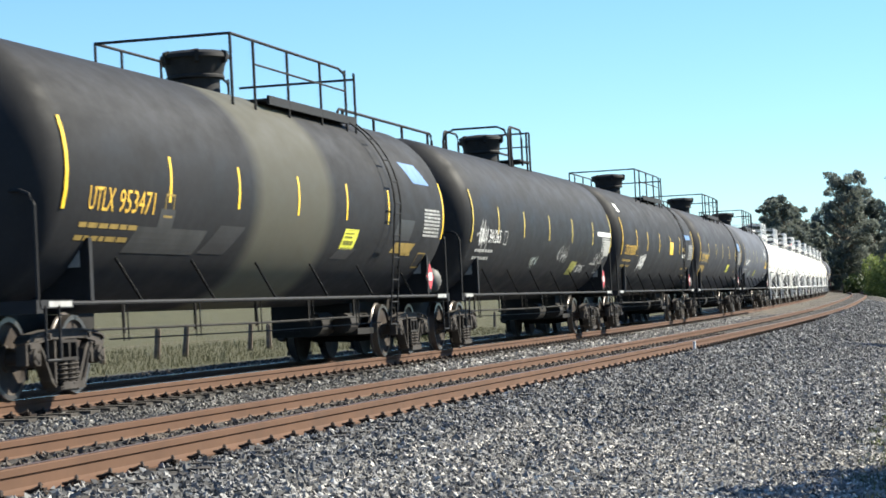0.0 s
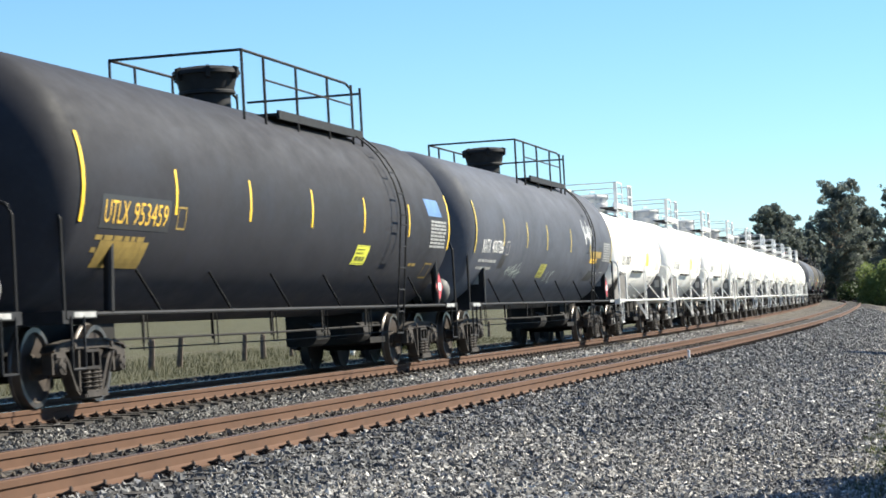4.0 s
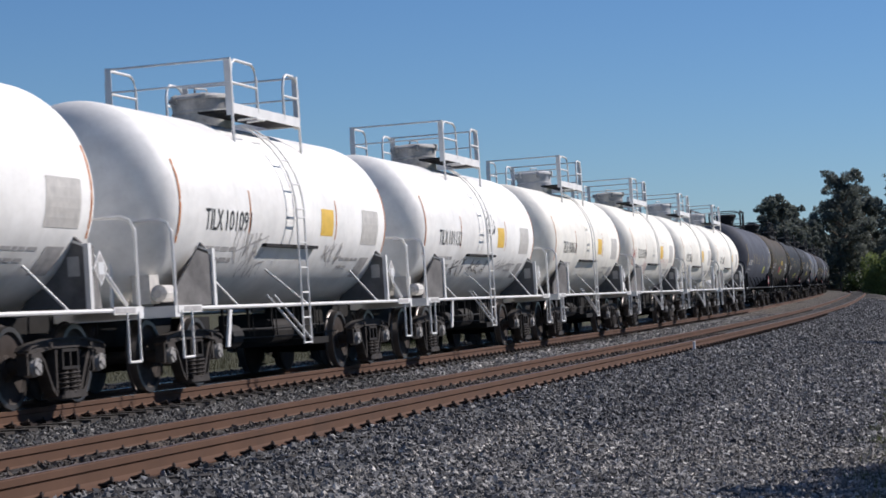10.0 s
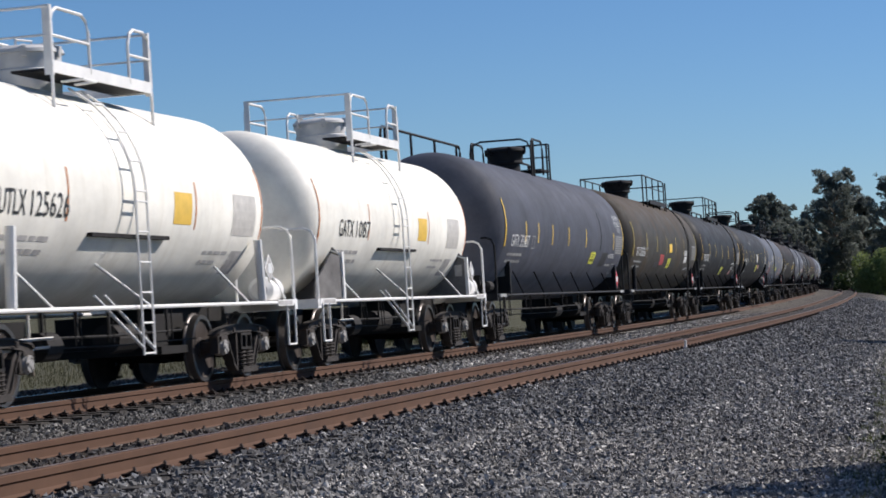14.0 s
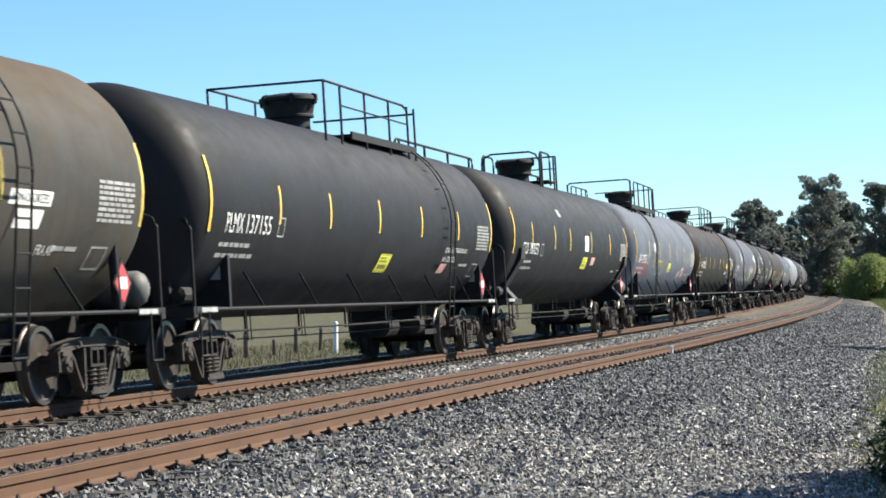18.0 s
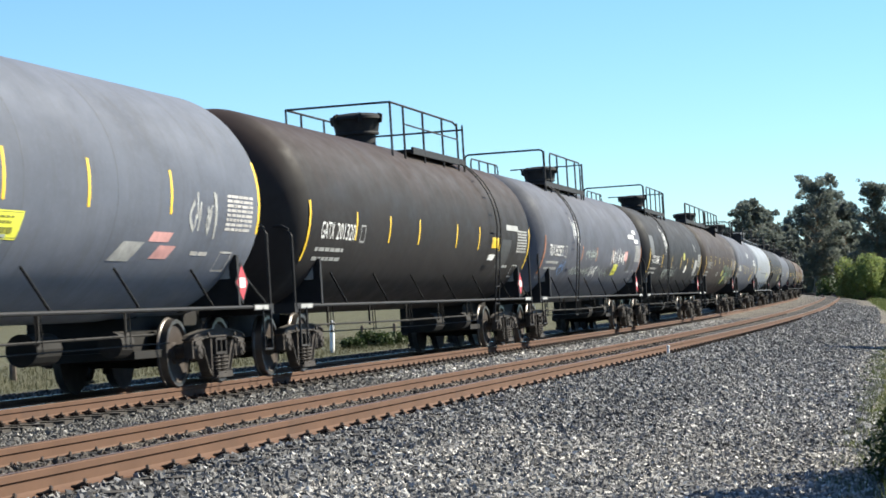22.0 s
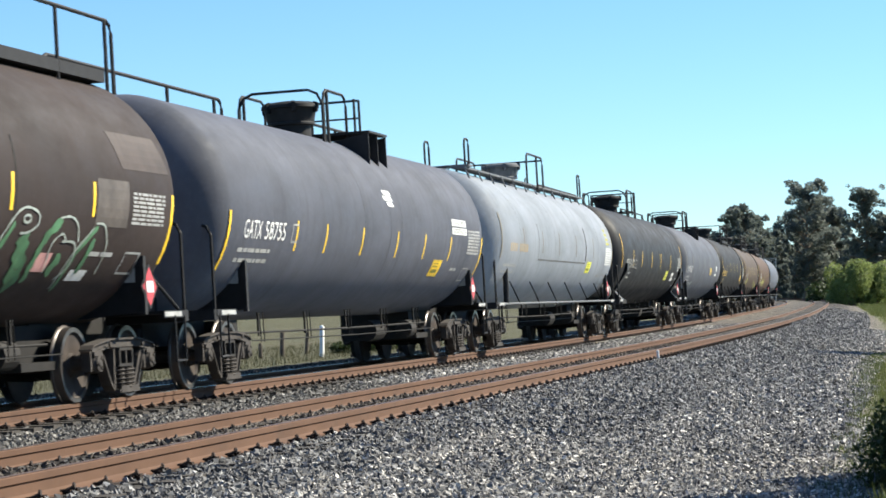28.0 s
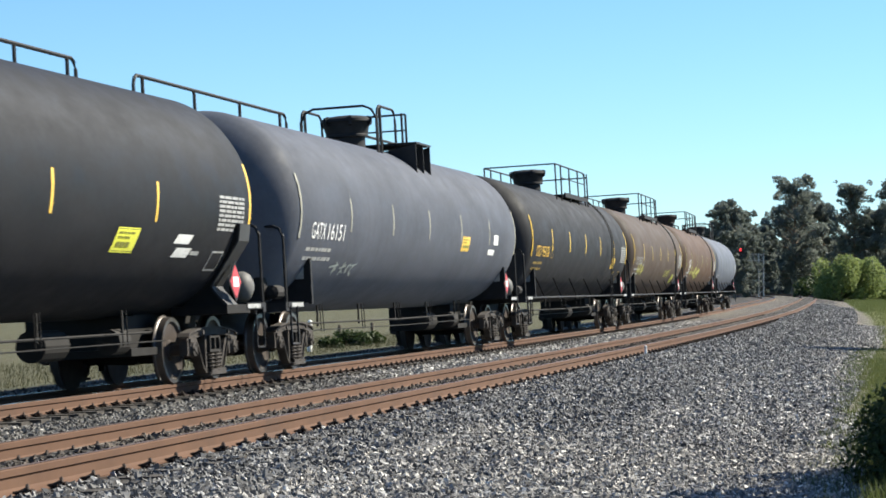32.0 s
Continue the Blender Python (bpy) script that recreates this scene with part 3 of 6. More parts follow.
def bolster_mesh():
    b = Build()
    b.box(-0.17, 0.17, -1.0, 1.0, 0.40, 0.60)
    b.lathe([(0.58, 0.2), (0.66, 0.2)], "z", 14)
    for g in (-1, 1):
        # hollow bolster end above the springs: plates round three pockets
        y0, y1 = sorted((g * 1.0, g * 1.12))
        b.box(-0.24, 0.24, y0, y1, 0.40, 0.435)
        b.box(-0.22, 0.22, y0, y1, 0.595, 0.63)
        for x in (-0.21, 0.0, 0.21):
            b.box(x - 0.02, x + 0.02, y0, y1, 0.435, 0.595)
        b.box(-0.2, 0.2, g * 1.0 - 0.02, g * 1.0 + 0.02, 0.435, 0.50)
    for k in (-1, 1):
        b.box(k * 0.43 - 0.045, k * 0.43 + 0.045, -0.62, 0.62, 0.30, 0.40)
        for y in (-0.74, 0.74):
            b.plate([(k * 0.38, 0.22), (k * 0.44, 0.20), (k * 0.47, 0.46), (k * 0.45, 0.66), (k * 0.39, 0.66)][::k], y - 0.045, y + 0.045)
        b.pipe(((k * 0.45, -0.72, 0.36), (k * 0.3, 0, 0.30), (k * 0.45, 0.72, 0.36)), 0.035, 6)
    b.pipe(((-0.5, 0.12, 0.34), (0.5, 0.12, 0.30)), 0.025, 6)
    return b.mesh("truck_bolster", DARK_STEEL)


M_FRAME = {g: side_frame_mesh(g) for g in (-1, 1)}
M_SPRING, M_WHEEL, M_BOLSTER = spring_mesh(), wheelset_mesh(), bolster_mesh()
M_CAP = {k: cap_mesh(k) for k in (-1, 1)}
WHEELSETS = []
AXLE = 0.889


def truck(car, x, cap_material):
    """A two-axle truck: cast side frames, springs, bolster and two wheelsets."""
    t = part("truck", M_BOLSTER, car, "grimy cast-steel two-axle truck", Matrix.Translation((x, 0, 0)))
    for y in (-1.02, 1.02):
        g = 1 if y > 0 else -1
        part("side_frame", M_FRAME[g], t, at=Matrix.Translation((0, y, 0)))
        part("spring", M_SPRING, t, at=Matrix.Translation((0, y, 0)) @ Matrix.Scale(g, 4, (0, 1, 0)))
    for a in (-AXLE, AXLE):
        w = part("wheelset", M_WHEEL, t, "steel wheels on an axle", Matrix.Translation((a, 0, 0.457)))
        WHEELSETS.append((w, a))
    for a in (-AXLE, AXLE):
        for k in (-1, 1):
            part("bearing_cap", M_CAP[k], t, at=Matrix.Translation((a, 0, 0.457)), material=cap_material)
    return t


AHEAD = [0.0]


def forward(R):
    """How far the shell sits ahead of the middle between the trucks."""
    return 0.13 + AHEAD[0] if R > 1.5 else 0.30


def tank_mesh(half, R, zc, depth=0.74, n=96):
    prof = []
    for i in range(9):
        t = math.pi / 2 * i / 8
        prof.append((-half - depth * math.cos(t), max(0.02, R * math.sin(t))))
    m = 14
    for i in range(1, m):
        prof.append((-half + 2 * half * i / m, R))
    for i in range(9):
        t = math.pi / 2 * (8 - i) / 8
        prof.append((half + depth * math.cos(t), max(0.02, R * math.sin(t))))
    b = Build().lathe(prof, "x", n, (forward(R), 0, zc))
    return b.mesh("tank", None, True)


def shell(R, zc, x, a, lift=0.004):
    """Point on the shell: a is the angle above the level of the tank's axis, on the camera's side, in degrees."""
    t = radians(a)
    return (x + forward(R), (R + lift) * math.cos(t), zc + (R + lift) * math.sin(t))


def decal(R, zc, x0, x1, z0, z1, skew=0.0, lift=0.004, n=5):
    """A painted or glued patch that lies on the shell between x0 and x1 and the heights z0 and z1."""
    b = Build()
    a0, a1 = (math.degrees(math.asin(max(-1, min(1, (z - zc) / R)))) for z in (z0, z1))
    rr = []
    for i in range(n + 1):
        f = i / n
        a = a0 + (a1 - a0) * f
        rr.append([shell(R, zc, x0 + skew * (f - 0.5), a, lift), shell(R, zc, x1 + skew * (f - 0.5), a, lift)])
    b.rings(rr, closed=False)
    return b


def lettering(text, x_left, z_mid, height, width, R, zc):
    """Text bent onto the shell, reading from the front of the car to its rear. width stretches it to fit."""
    cu = bpy.data.curves.new("lettering", "FONT")
    cu.body, cu.size, cu.resolution_u = text, 1.0, 2
    ob = bpy.data.objects.new("lettering", cu)
    scene.collection.objects.link(ob)
    me = bpy.data.meshes.new_from_object(ob.evaluated_get(bpy.context.evaluated_depsgraph_get()))
    bpy.data.objects.remove(ob)
    co = np.empty(len(me.vertices) * 3, dtype=np.float32)
    me.vertices.foreach_get("co", co)
    co = co.reshape(-1, 3)
    lo, hi = co.min(0), co.max(0)
    bm = bmesh.new()
    bm.from_mesh(me)
    for j in range(1, 5):
        cut = (0, lo[1] + (hi[1] - lo[1]) * j / 5, 0)
        bmesh.ops.bisect_plane(bm, geom=bm.verts[:] + bm.edges[:] + bm.faces[:], plane_co=cut, plane_no=(0, 1, 0))
    bm.to_mesh(me)
    bm.free()
    co = np.empty(len(me.vertices) * 3, dtype=np.float32)
    me.vertices.foreach_get("co", co)
    co = co.reshape(-1, 3)
    u = (co[:, 0] - lo[0]) / (hi[0] - lo[0]) * width
    w = (co[:, 1] - lo[1]) / (hi[1] - lo[1]) * height + z_mid - height / 2
    a = np.arcsin(np.clip((w - zc) / R, -1, 1))
    out = np.stack((x_left + forward(R) - u, (R + 0.007) * np.cos(a), zc + (R + 0.007) * np.sin(a)), 1)
    me.vertices.foreach_set("co", out.astype(np.float32).ravel())
    me.update()
    return me


def rail_bar(car, name, pts, r, mat, label="", k=6):
    return part(name, Build().pipe(pts, r, k).mesh(name, mat), car, label)


def bent(p, q, top, bow=0.12):
    """A hoop: up from p, across at the height top, down to q, with rounded shoulders."""
    p, q = Vector(p), Vector(q)
    d = (q - p)
    d.z = 0
    L = d.length
    d = d.normalized() * min(bow, L * 0.3)
    return [p, Vector((p.x, p.y, top - bow)), Vector((p.x, p.y, top)) + d * 0.35 - Vector((0, 0, bow * 0.3)), Vector((p.x, p.y, top)) + d,
            Vector((q.x, q.y, top)) - d, Vector((q.x, q.y, top)) - d * 0.35 - Vector((0, 0, bow * 0.3)), Vector((q.x, q.y, top - bow)), q]


def dome(car, x, zt, r, h, mat, flare=1.12, label="", neck=0.82):
    """A valve housing: neck, rolled ring, body and an overhanging lid with latches."""
    b = Build()
    b.lathe([(zt - 0.25, r * neck), (zt + h * 0.30, r * neck), (zt + h * 0.33, r * 0.99), (zt + h * 0.39, r * 0.99), (zt + h * 0.42, r * 0.95), (zt + h * 0.80, r * (0.5 + flare / 2)), (zt + h * 0.90, r * flare), (zt + h * 0.94, r * flare * 0.98)], "z", 24, (x, 0, 0))
    d = part("valve_housing", sharp(b.mesh("valve_housing", mat, True)), car, label)
    q = r * flare
    c = Build().lathe([(zt + h * 0.86, q * 1.05), (zt + h * 0.87, q * 1.08), (zt + h * 0.97, q * 1.06), (zt + h + 0.03, q * 0.90), (zt + h + 0.055, q * 0.5), (zt + h + 0.06, 0.02)], "z", 24, (x, 0, 0))
    part("lid", sharp(c.mesh("lid", mat, True)), d)
    if mat not in (BLACK, HOUSING_GREY):
        part("lid_handle", Build().pipe([(x + 0.13, -0.05, zt + h + 0.04), (x + 0.12, -0.05, zt + h + 0.13), (x - 0.12, 0.05, zt + h + 0.13), (x - 0.13, 0.05, zt + h + 0.04)], 0.016, 5).mesh("lid_handle", mat), d)
    for i in range(6):
        t = 2 * math.pi * i / 6 + 0.4
        e = Build()
        rr = [[(x + (q + o) * math.cos(t) - w * math.sin(t), (q + o) * math.sin(t) + w * math.cos(t), zz) for o, zz in ((-0.02, zt + h * 0.7), (0.045, zt + h * 0.74), (0.06, zt + h + 0.01), (-0.02, zt + h + 0.04))] for w in (-0.03, 0.03)]
        part("lid_latch", e.rings(rr).mesh("lid_latch", mat), d)
    return d


def ladder(car, x, y_of, z0, z1, mat, w=0.4, name="ladder", step=0.36, r=0.016):
    """Two stiles and rungs. y_of gives the distance from the centre at a height."""
    n = max(4, int((z1 - z0) / 0.18))
    zz = [z0 + (z1 - z0) * i / n for i in range(n + 1)]
    base = part(name, Build().pipe([(x - 0.5 * w, y_of(z), z) for z in zz], r, 5).mesh(name, mat), car)
    part("stile", Build().pipe([(x + 0.5 * w, y_of(z), z) for z in zz], r, 5).mesh("stile", mat), base)
    z = z0 + 0.02
    while z < z1:
        part("rung", Build().pipe([(x - w / 2, y_of(z), z), (x + w / 2, y_of(z), z)], r * 0.85, 5).mesh("rung", mat), base)
        z += step
    return base


def end_gear(car, k, L, R, zc, mat, platform_label, valve=True, saddle=True):
    """Sill, platform, handrails, step, coupler and saddle plate of one end. k: 1 front, -1 rear."""
    e = L / 2 - 0.62
    x = k * e
    part("stub_sill", Build().box(min(x, k * (e - 2.6)), max(x, k * (e - 2.6)), -0.36, 0.36, 0.60, 1.06).mesh("stub_sill", UNDER), car)
    b = Build()
    b.box(x - 0.09, x + 0.09, -1.42, 1.42, 0.92, 1.06)
    b.box(min(x, x - k * 0.85), max(x, x - k * 0.85), -1.42, -0.6, 1.02, 1.06)
    b.box(min(x, x - k * 0.85), max(x, x - k * 0.85), 0.6, 1.42, 1.02, 1.06)
    b.box(min(x, x - k * 0.85), max(x, x - k * 0.85), 1.385, 1.43, 0.97, 1.06)
    part("end_platform", b.mesh("end_platform", mat), car, platform_label)
    c = Build().box(min(x, k * (L / 2 - 0.18)), max(x, k * (L / 2 - 0.18)), -0.1, 0.1, 0.76, 0.96)
    kn = k * (L / 2 - 0.08)
    c.box(kn - 0.12, kn + 0.14, -0.16, 0.13, 0.72, 1.0)
    part("coupler", c.mesh("coupler", TRUCK_STEEL), car)
    hose = Build().pipe(((x + k * 0.1, 0.35, 0.85), (x + k * 0.25, 0.35, 0.6), (x + k * 0.42, 0.3, 0.42), (x + k * 0.6, 0.2, 0.5)), 0.028, 6)
    part("air_hose", hose.mesh("air_hose", UNDER), car)
    for y in (1.40, -1.40):
        rail_bar(car, "handrail", bent((x, y, 1.06), (x - k * 0.05, y - 0.85 * (1 if y > 0 else -1), 1.06), 2.12 if mat is WHITE else 2.22, 0.16), 0.024, mat, "bent steel end handrail")
    s = Build()
    xs = x - k * 0.1
    for dx in (0.0, -k * 0.36):
        s.pipe([(xs + dx, 1.43, 1.0), (xs + dx, 1.43, 0.42)], 0.016, 5)
    s.pipe([(xs, 1.43, 0.42), (xs - k * 0.36, 1.43, 0.42)], 0.016, 5)
    part("step", s.mesh("step", mat), car)
    lab = Build().box(min(x - k * 0.2, x - k * 0.82), max(x - k * 0.2, x - k * 0.82), 1.431, 1.434, 0.985, 1.045)
    part("edge_label", lab.mesh("edge_label", MARK_FAINT_DARK if mat is WHITE else MARK_FAINT), car, "printed strip on the platform edge")
    tx = k * (L / 2 - 2.05)
    if k > 0 and valve:
        gear = Build().box(x - 0.46, x - 0.14, 0.78, 1.02, 1.10, 1.46)
        gear.lathe([(x - 0.52, 0.03), (x - 0.50, 0.11), (x - 0.12, 0.11), (x - 0.08, 0.05)], "x", 10, (0, 1.14, 1.22))
        for q in (0.0, 0.1, 0.2):
            gear.pipe([(x - 0.2 - q, 0.85, 1.44), (x - 0.25 - q, 0.5, 1.5 - q), (x - 0.3, 0.1, 1.42 - q)], 0.018, 5)
        part("brake_valve", gear.mesh("brake_valve", GREY_LABEL if mat is WHITE else DARK_STEEL), car, "brake valve and its pipes on the platform")
    for y in (0.98, -0.98) if saddle else ():
        g = 1 if y > 0 else -1
        sd = Build()
        # saddle plate that cradles the tank above the truck
        out = []
        for i in range(9):
            a = radians(-62 + (40 if mat is WHITE else 33) * i / 8)
            out.append((R * math.cos(a) * g, zc + R * math.sin(a) - 0.004))
        ring = [(yy, zz) for yy, zz in out] + ([(1.37 * g, 1.75), (1.37 * g, 1.05), (0.5 * g, 1.0)] if mat is WHITE else [(1.39 * g, 1.70), (1.39 * g, 1.05), (0.5 * g, 1.0)])
        sd.rings([[(tx - 0.03, yy, zz) for yy, zz in ring], [(tx + 0.03, yy, zz) for yy, zz in ring]])
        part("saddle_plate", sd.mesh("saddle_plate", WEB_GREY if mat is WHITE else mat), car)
        if mat is WHITE:
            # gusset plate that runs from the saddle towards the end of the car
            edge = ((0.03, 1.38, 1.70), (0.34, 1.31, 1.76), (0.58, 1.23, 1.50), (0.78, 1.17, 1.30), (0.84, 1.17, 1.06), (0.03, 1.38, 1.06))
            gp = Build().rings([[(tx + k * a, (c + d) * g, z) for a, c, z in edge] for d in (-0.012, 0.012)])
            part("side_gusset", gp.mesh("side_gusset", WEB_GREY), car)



def end_bracket(car, k, L, R, zc, mat, style):
    """What stands at the outer edge of the saddle plate: an upright flange, or on cars without side sills an angled claw."""
    x = k * (L / 2 - 2.05)
    if style == "claw":
        line = [(1.60, 2.16), (1.565, 1.93), (1.14, 1.32), (1.17, 1.24), (1.40, 0.98)]
        x0, x1 = sorted((x - k * 0.12, x + k * 0.34))
        b = Build()
        rings = []
        for i, (y, z) in enumerate(line):
            q, p = line[min(i + 1, len(line) - 1)], line[max(i - 1, 0)]
            d = Vector((q[0] - p[0], q[1] - p[1])).normalized() * 0.02
            rings.append([(x0, y + d.y, z - d.x), (x1, y + d.y, z - d.x), (x1, y - d.y, z + d.x), (x0, y - d.y, z + d.x)])
        b.rings(rings)
        claw = part("end_bracket", b.mesh("end_bracket", PATCH_SOFT), car, "angled steel claw of the saddle")
        web = [(math.sqrt(max(0.01, R * R - (z - zc) ** 2)) - 0.005, z) for z in (2.16, 1.93, 1.6, 1.32, 1.2)]
        ring = line[:3] + [(1.17, 1.24), (1.38, 0.98), (0.6, 0.98)] + web[::-1]
        part("claw_web", Build().rings([[(x1 - 0.03, y, z) for y, z in ring], [(x1, y, z) for y, z in ring]]).mesh("claw_web", UNDER), claw)
        b = Build().box(min(x - k * 0.3, x + k * 0.75), max(x - k * 0.3, x + k * 0.75), 0.6, 1.42, 0.92, 1.04)
        part("bracket_foot", b.mesh("bracket_foot", UNDER), car)
        return
    if style == "post":
        part("bracket_post", Build().pipe([(x + k * 0.06, 1.37, 1.04), (x - k * 0.02, 1.37, 1.90)], 0.062, 10).mesh("bracket_post", mat), car, "stout round post up to the tank")
        return
    top = 1.78 if style == "white" else 1.74
    part("bracket_post", Build().box(x - 0.045, x + 0.045, 1.36, 1.42, 1.02, top).mesh("bracket_post", mat), car, "outer flange of the saddle plate")
    b = Build()
    b.rings([[(x + d, 1.10, top + 0.10 + h), (x + d, 1.385, top - 0.02 + h)][::1] + [(x + d, 1.385, top - 0.045 + h), (x + d, 1.10, top + 0.075 + h)] for d, h in ((-0.05, 0), (0.05, 0))])
    part("top_flange", b.mesh("top_flange", mat), car)
    part("saddle_tag", Build().box(x + 0.031, x + 0.036, 1.16, 1.30, 1.42, 1.64).mesh("saddle_tag", GREY_LABEL if style == "white" else MARK_FAINT), car)


def end_reservoir(car, L, kind, mat):
    """Air reservoir on the rear platform, across the car with two straps, or lying along it."""
    xr = -(L / 2 - 1.0)
    if kind == "cross":
        prof = [(0.45, 0.04), (0.48, 0.17), (0.56, 0.22), (1.26, 0.22), (1.33, 0.18), (1.38, 0.09), (1.39, 0.02)]
        tank = part("end_reservoir", sharp(Build().lathe(prof, "y", 20, (xr, 0, 1.30)).mesh("end_reservoir", mat, True)), car, "dusty air reservoir across the end platform")
        for yb in (0.68, 1.10):
            part("reservoir_strap", Build().lathe([(yb, 0.225), (yb + 0.045, 0.225)], "y", 20, (xr, 0, 1.30)).mesh("reservoir_strap", UNDER), tank)
    else:
        prof = [(-0.36, 0.02), (-0.34, 0.12), (-0.26, 0.19), (0.22, 0.19), (0.30, 0.12), (0.32, 0.02)]
        part("end_reservoir", sharp(Build().lathe(prof, "x", 20, (xr, 1.10, 1.21)).mesh("end_reservoir", mat, True)), car, "air reservoir along the end platform")


def placard(car, x, y, z, holder, size=0.29, edge=None):
    b = Build().plate([(x - size, z), (x, z - size), (x + size, z), (x, z + size)], y, y + 0.015)
    p = part("placard_holder", b.mesh("placard_holder", holder), car, "diamond hazard placard")
    i = size * 0.82
    part("placard", Build().plate([(x - i, z), (x, z - i), (x + i, z), (x, z + i)], y + 0.016, y + 0.02).mesh("placard", edge or RED), p)
    j = size * 0.42
    part("placard_band", Build().plate([(x - j, z - 0.07), (x + j, z - 0.07), (x + j, z + 0.07), (x - j, z + 0.07)], y + 0.021, y + 0.024).mesh("placard_band", MARK_WHITE), p)


HANGER = Build().box(-0.018, 0.018, 0.735, 0.765, 0.66, 1.02).mesh("pipe_hanger", UNDER)
LOOP = Build().pipe([(0.35, 0.94, 1.02), (0.35, 0.95, 0.57), (0.52, 0.95, 0.57), (0.52, 0.94, 1.02)], 0.009, 5).mesh("pipe_loop", UNDER)


def under_gear(car, L, rng, style):
    x = rng.uniform(-1.0, 0.2)
    tx = L / 2 - 2.05
    if style != "white":
        b = Build().lathe([(x - 4.3, 0.05), (x - 4.28, 0.2), (x - 3.5, 0.2), (x - 3.48, 0.05)], "x", 14, (0, 0.25, 0.62))
        part("air_reservoir", b.mesh("air_reservoir", UNDER), car)
        b = Build().lathe([(0, 0.05), (0.02, 0.17), (0.45, 0.17), (0.48, 0.05)], "x", 14, (-tx + 2.4, 0.62, 0.62))
        part("brake_cylinder", b.mesh("brake_cylinder", DARK_STEEL), car)
    else:
        b = Build().lathe([(-0.8, 0.05), (-0.78, 0.19), (0.2, 0.19), (0.22, 0.05)], "x", 14, (-1.2, 0.3, 0.66))
        part("air_reservoir", b.mesh("air_reservoir", DARK_STEEL), car)
        b = Build().lathe([(0, 0.05), (0.02, 0.17), (0.45, 0.17), (0.48, 0.05)], "x", 14, (1.9, 0.8, 0.62))
        part("brake_cylinder", b.mesh("brake_cylinder", DARK_STEEL), car)
    b = Build().pipe([(-tx + 1.6, 0.75, 0.72), (0, 0.78, 0.70), (tx - 1.6, 0.75, 0.72)], 0.019, 6)
    b.pipe([(-tx + 1.6, 0.95, 0.60), (0, 0.98, 0.58), (tx - 1.6, 0.95, 0.60)], 0.010, 5)
    part("brake_pipe", b.mesh("brake_pipe", UNDER), car)
    for i in range(-2, 3):
        xx = i * (tx - 1.8) / 2.3
        part("pipe_hanger", HANGER, car, at=Matrix.Translation((xx, 0, 0)))
        part("pipe_loop", LOOP, car, at=Matrix.Translation((xx, 0, 0)))
    b = Build()
    xb = tx - 2.1
    b.box(-xb - 0.8, -xb + 0.25, -0.75, 0.75, 0.42, 0.52)
    part("brake_rigging", b.mesh("brake_rigging", UNDER), car)
    # Plain dark boxes added to stand for far gear and shade underneath.
    part("shade_block_rear", Build().box(-xb - 1.3, -xb - 0.2, -0.9, 0.5, 0.46, 0.95).mesh("shade_block_rear", UNDER), car)
    part("shade_block_front", Build().box(xb + 0.1, xb + 0.9, -0.7, 0.6, 0.44, 0.92).mesh("shade_block_front", UNDER), car)


def side_sill(car, L, mat, z=1.02):
    e = L / 2 - 0.7
    for y in (1.40, -1.40):
        part("side_sill", Build().pipe([(-e, y, z), (0, y, z), (e, y, z)], 0.026, 8).mesh("side_sill", mat), car, "long tube along the sill")


def struts(car, L, R, zc, mat, xs, lean):
    y = R * 0.785
    me = Build().pipe([(lean, y, zc - math.sqrt(R * R - y * y) + 0.01), (0, 1.38, 1.03)], 0.017, 6).mesh("strut", mat)
    for x in xs:
        part("strut", me, car, at=Matrix.Translation((x, 0, 0)))


def add_mark(car, name, build, mat, label=""):
    ob = part(name, build.mesh(name, mat), car, label)
    if name in ("data_panel", "small_lettering", "spray_tag", "sticker_print"):
        ob["kind"] = "stuff"
    return ob


def stripes(car, R, zc, xs, z0, z1, mat, w=0.07):
    for x in xs:
        add_mark(car, "reflective_stripe", decal(R, zc, x - w / 2, x + w / 2, z0, z1), mat)


def bars(R, zc, x0, z, n, rng, width, height=0.055, gap=0.05):
    """A line of small writing, as plain bars."""
    b = Build()
    x = x0
    for _ in range(n):
        w = width * rng.uniform(0.5, 1.3)
        d = decal(R, zc, x - w, x, z - height / 2, z + height / 2, n=1)
        k = len(b.v)
        b.v += d.v
        b.f += [tuple(i + k for i in f) for f in d.f]
        x -= w + gap
    return b


def frame_mark(R, zc, x0, x1, z0, z1, t=0.025):
    """A painted rectangle outline."""
    b = Build()
    for a, c, d, f in ((x0, x1, z0, z0 + t), (x0, x1, z1 - t, z1), (x0, x0 + t, z0 + t, z1 - t), (x1 - t, x1, z0 + t, z1 - t)):
        q = decal(R, zc, a, c, d, f, n=2)
        k = len(b.v)
        b.v += q.v
        b.f += [tuple(i + k for i in g) for g in q.f]
    return b


def print_panel(R, zc, x0, x1, z0, z1, rng, rows=8):
    """A printed table: short light bars in rows."""
    b = Build()
    for r in range(rows):
        za = z0 + (z1 - z0) * r / rows
        zb = za + (z1 - z0) / rows * 0.62
        x = x0
        while x > x1 + 0.05:
            w = min(x - x1, rng.uniform(0.08, 0.3))
            q = decal(R, zc, x - w, x, za, zb, n=1)
            k = len(b.v)
            b.v += q.v
            b.f += [tuple(i + k for i in g) for g in q.f]
            x -= w + 0.035
    return b


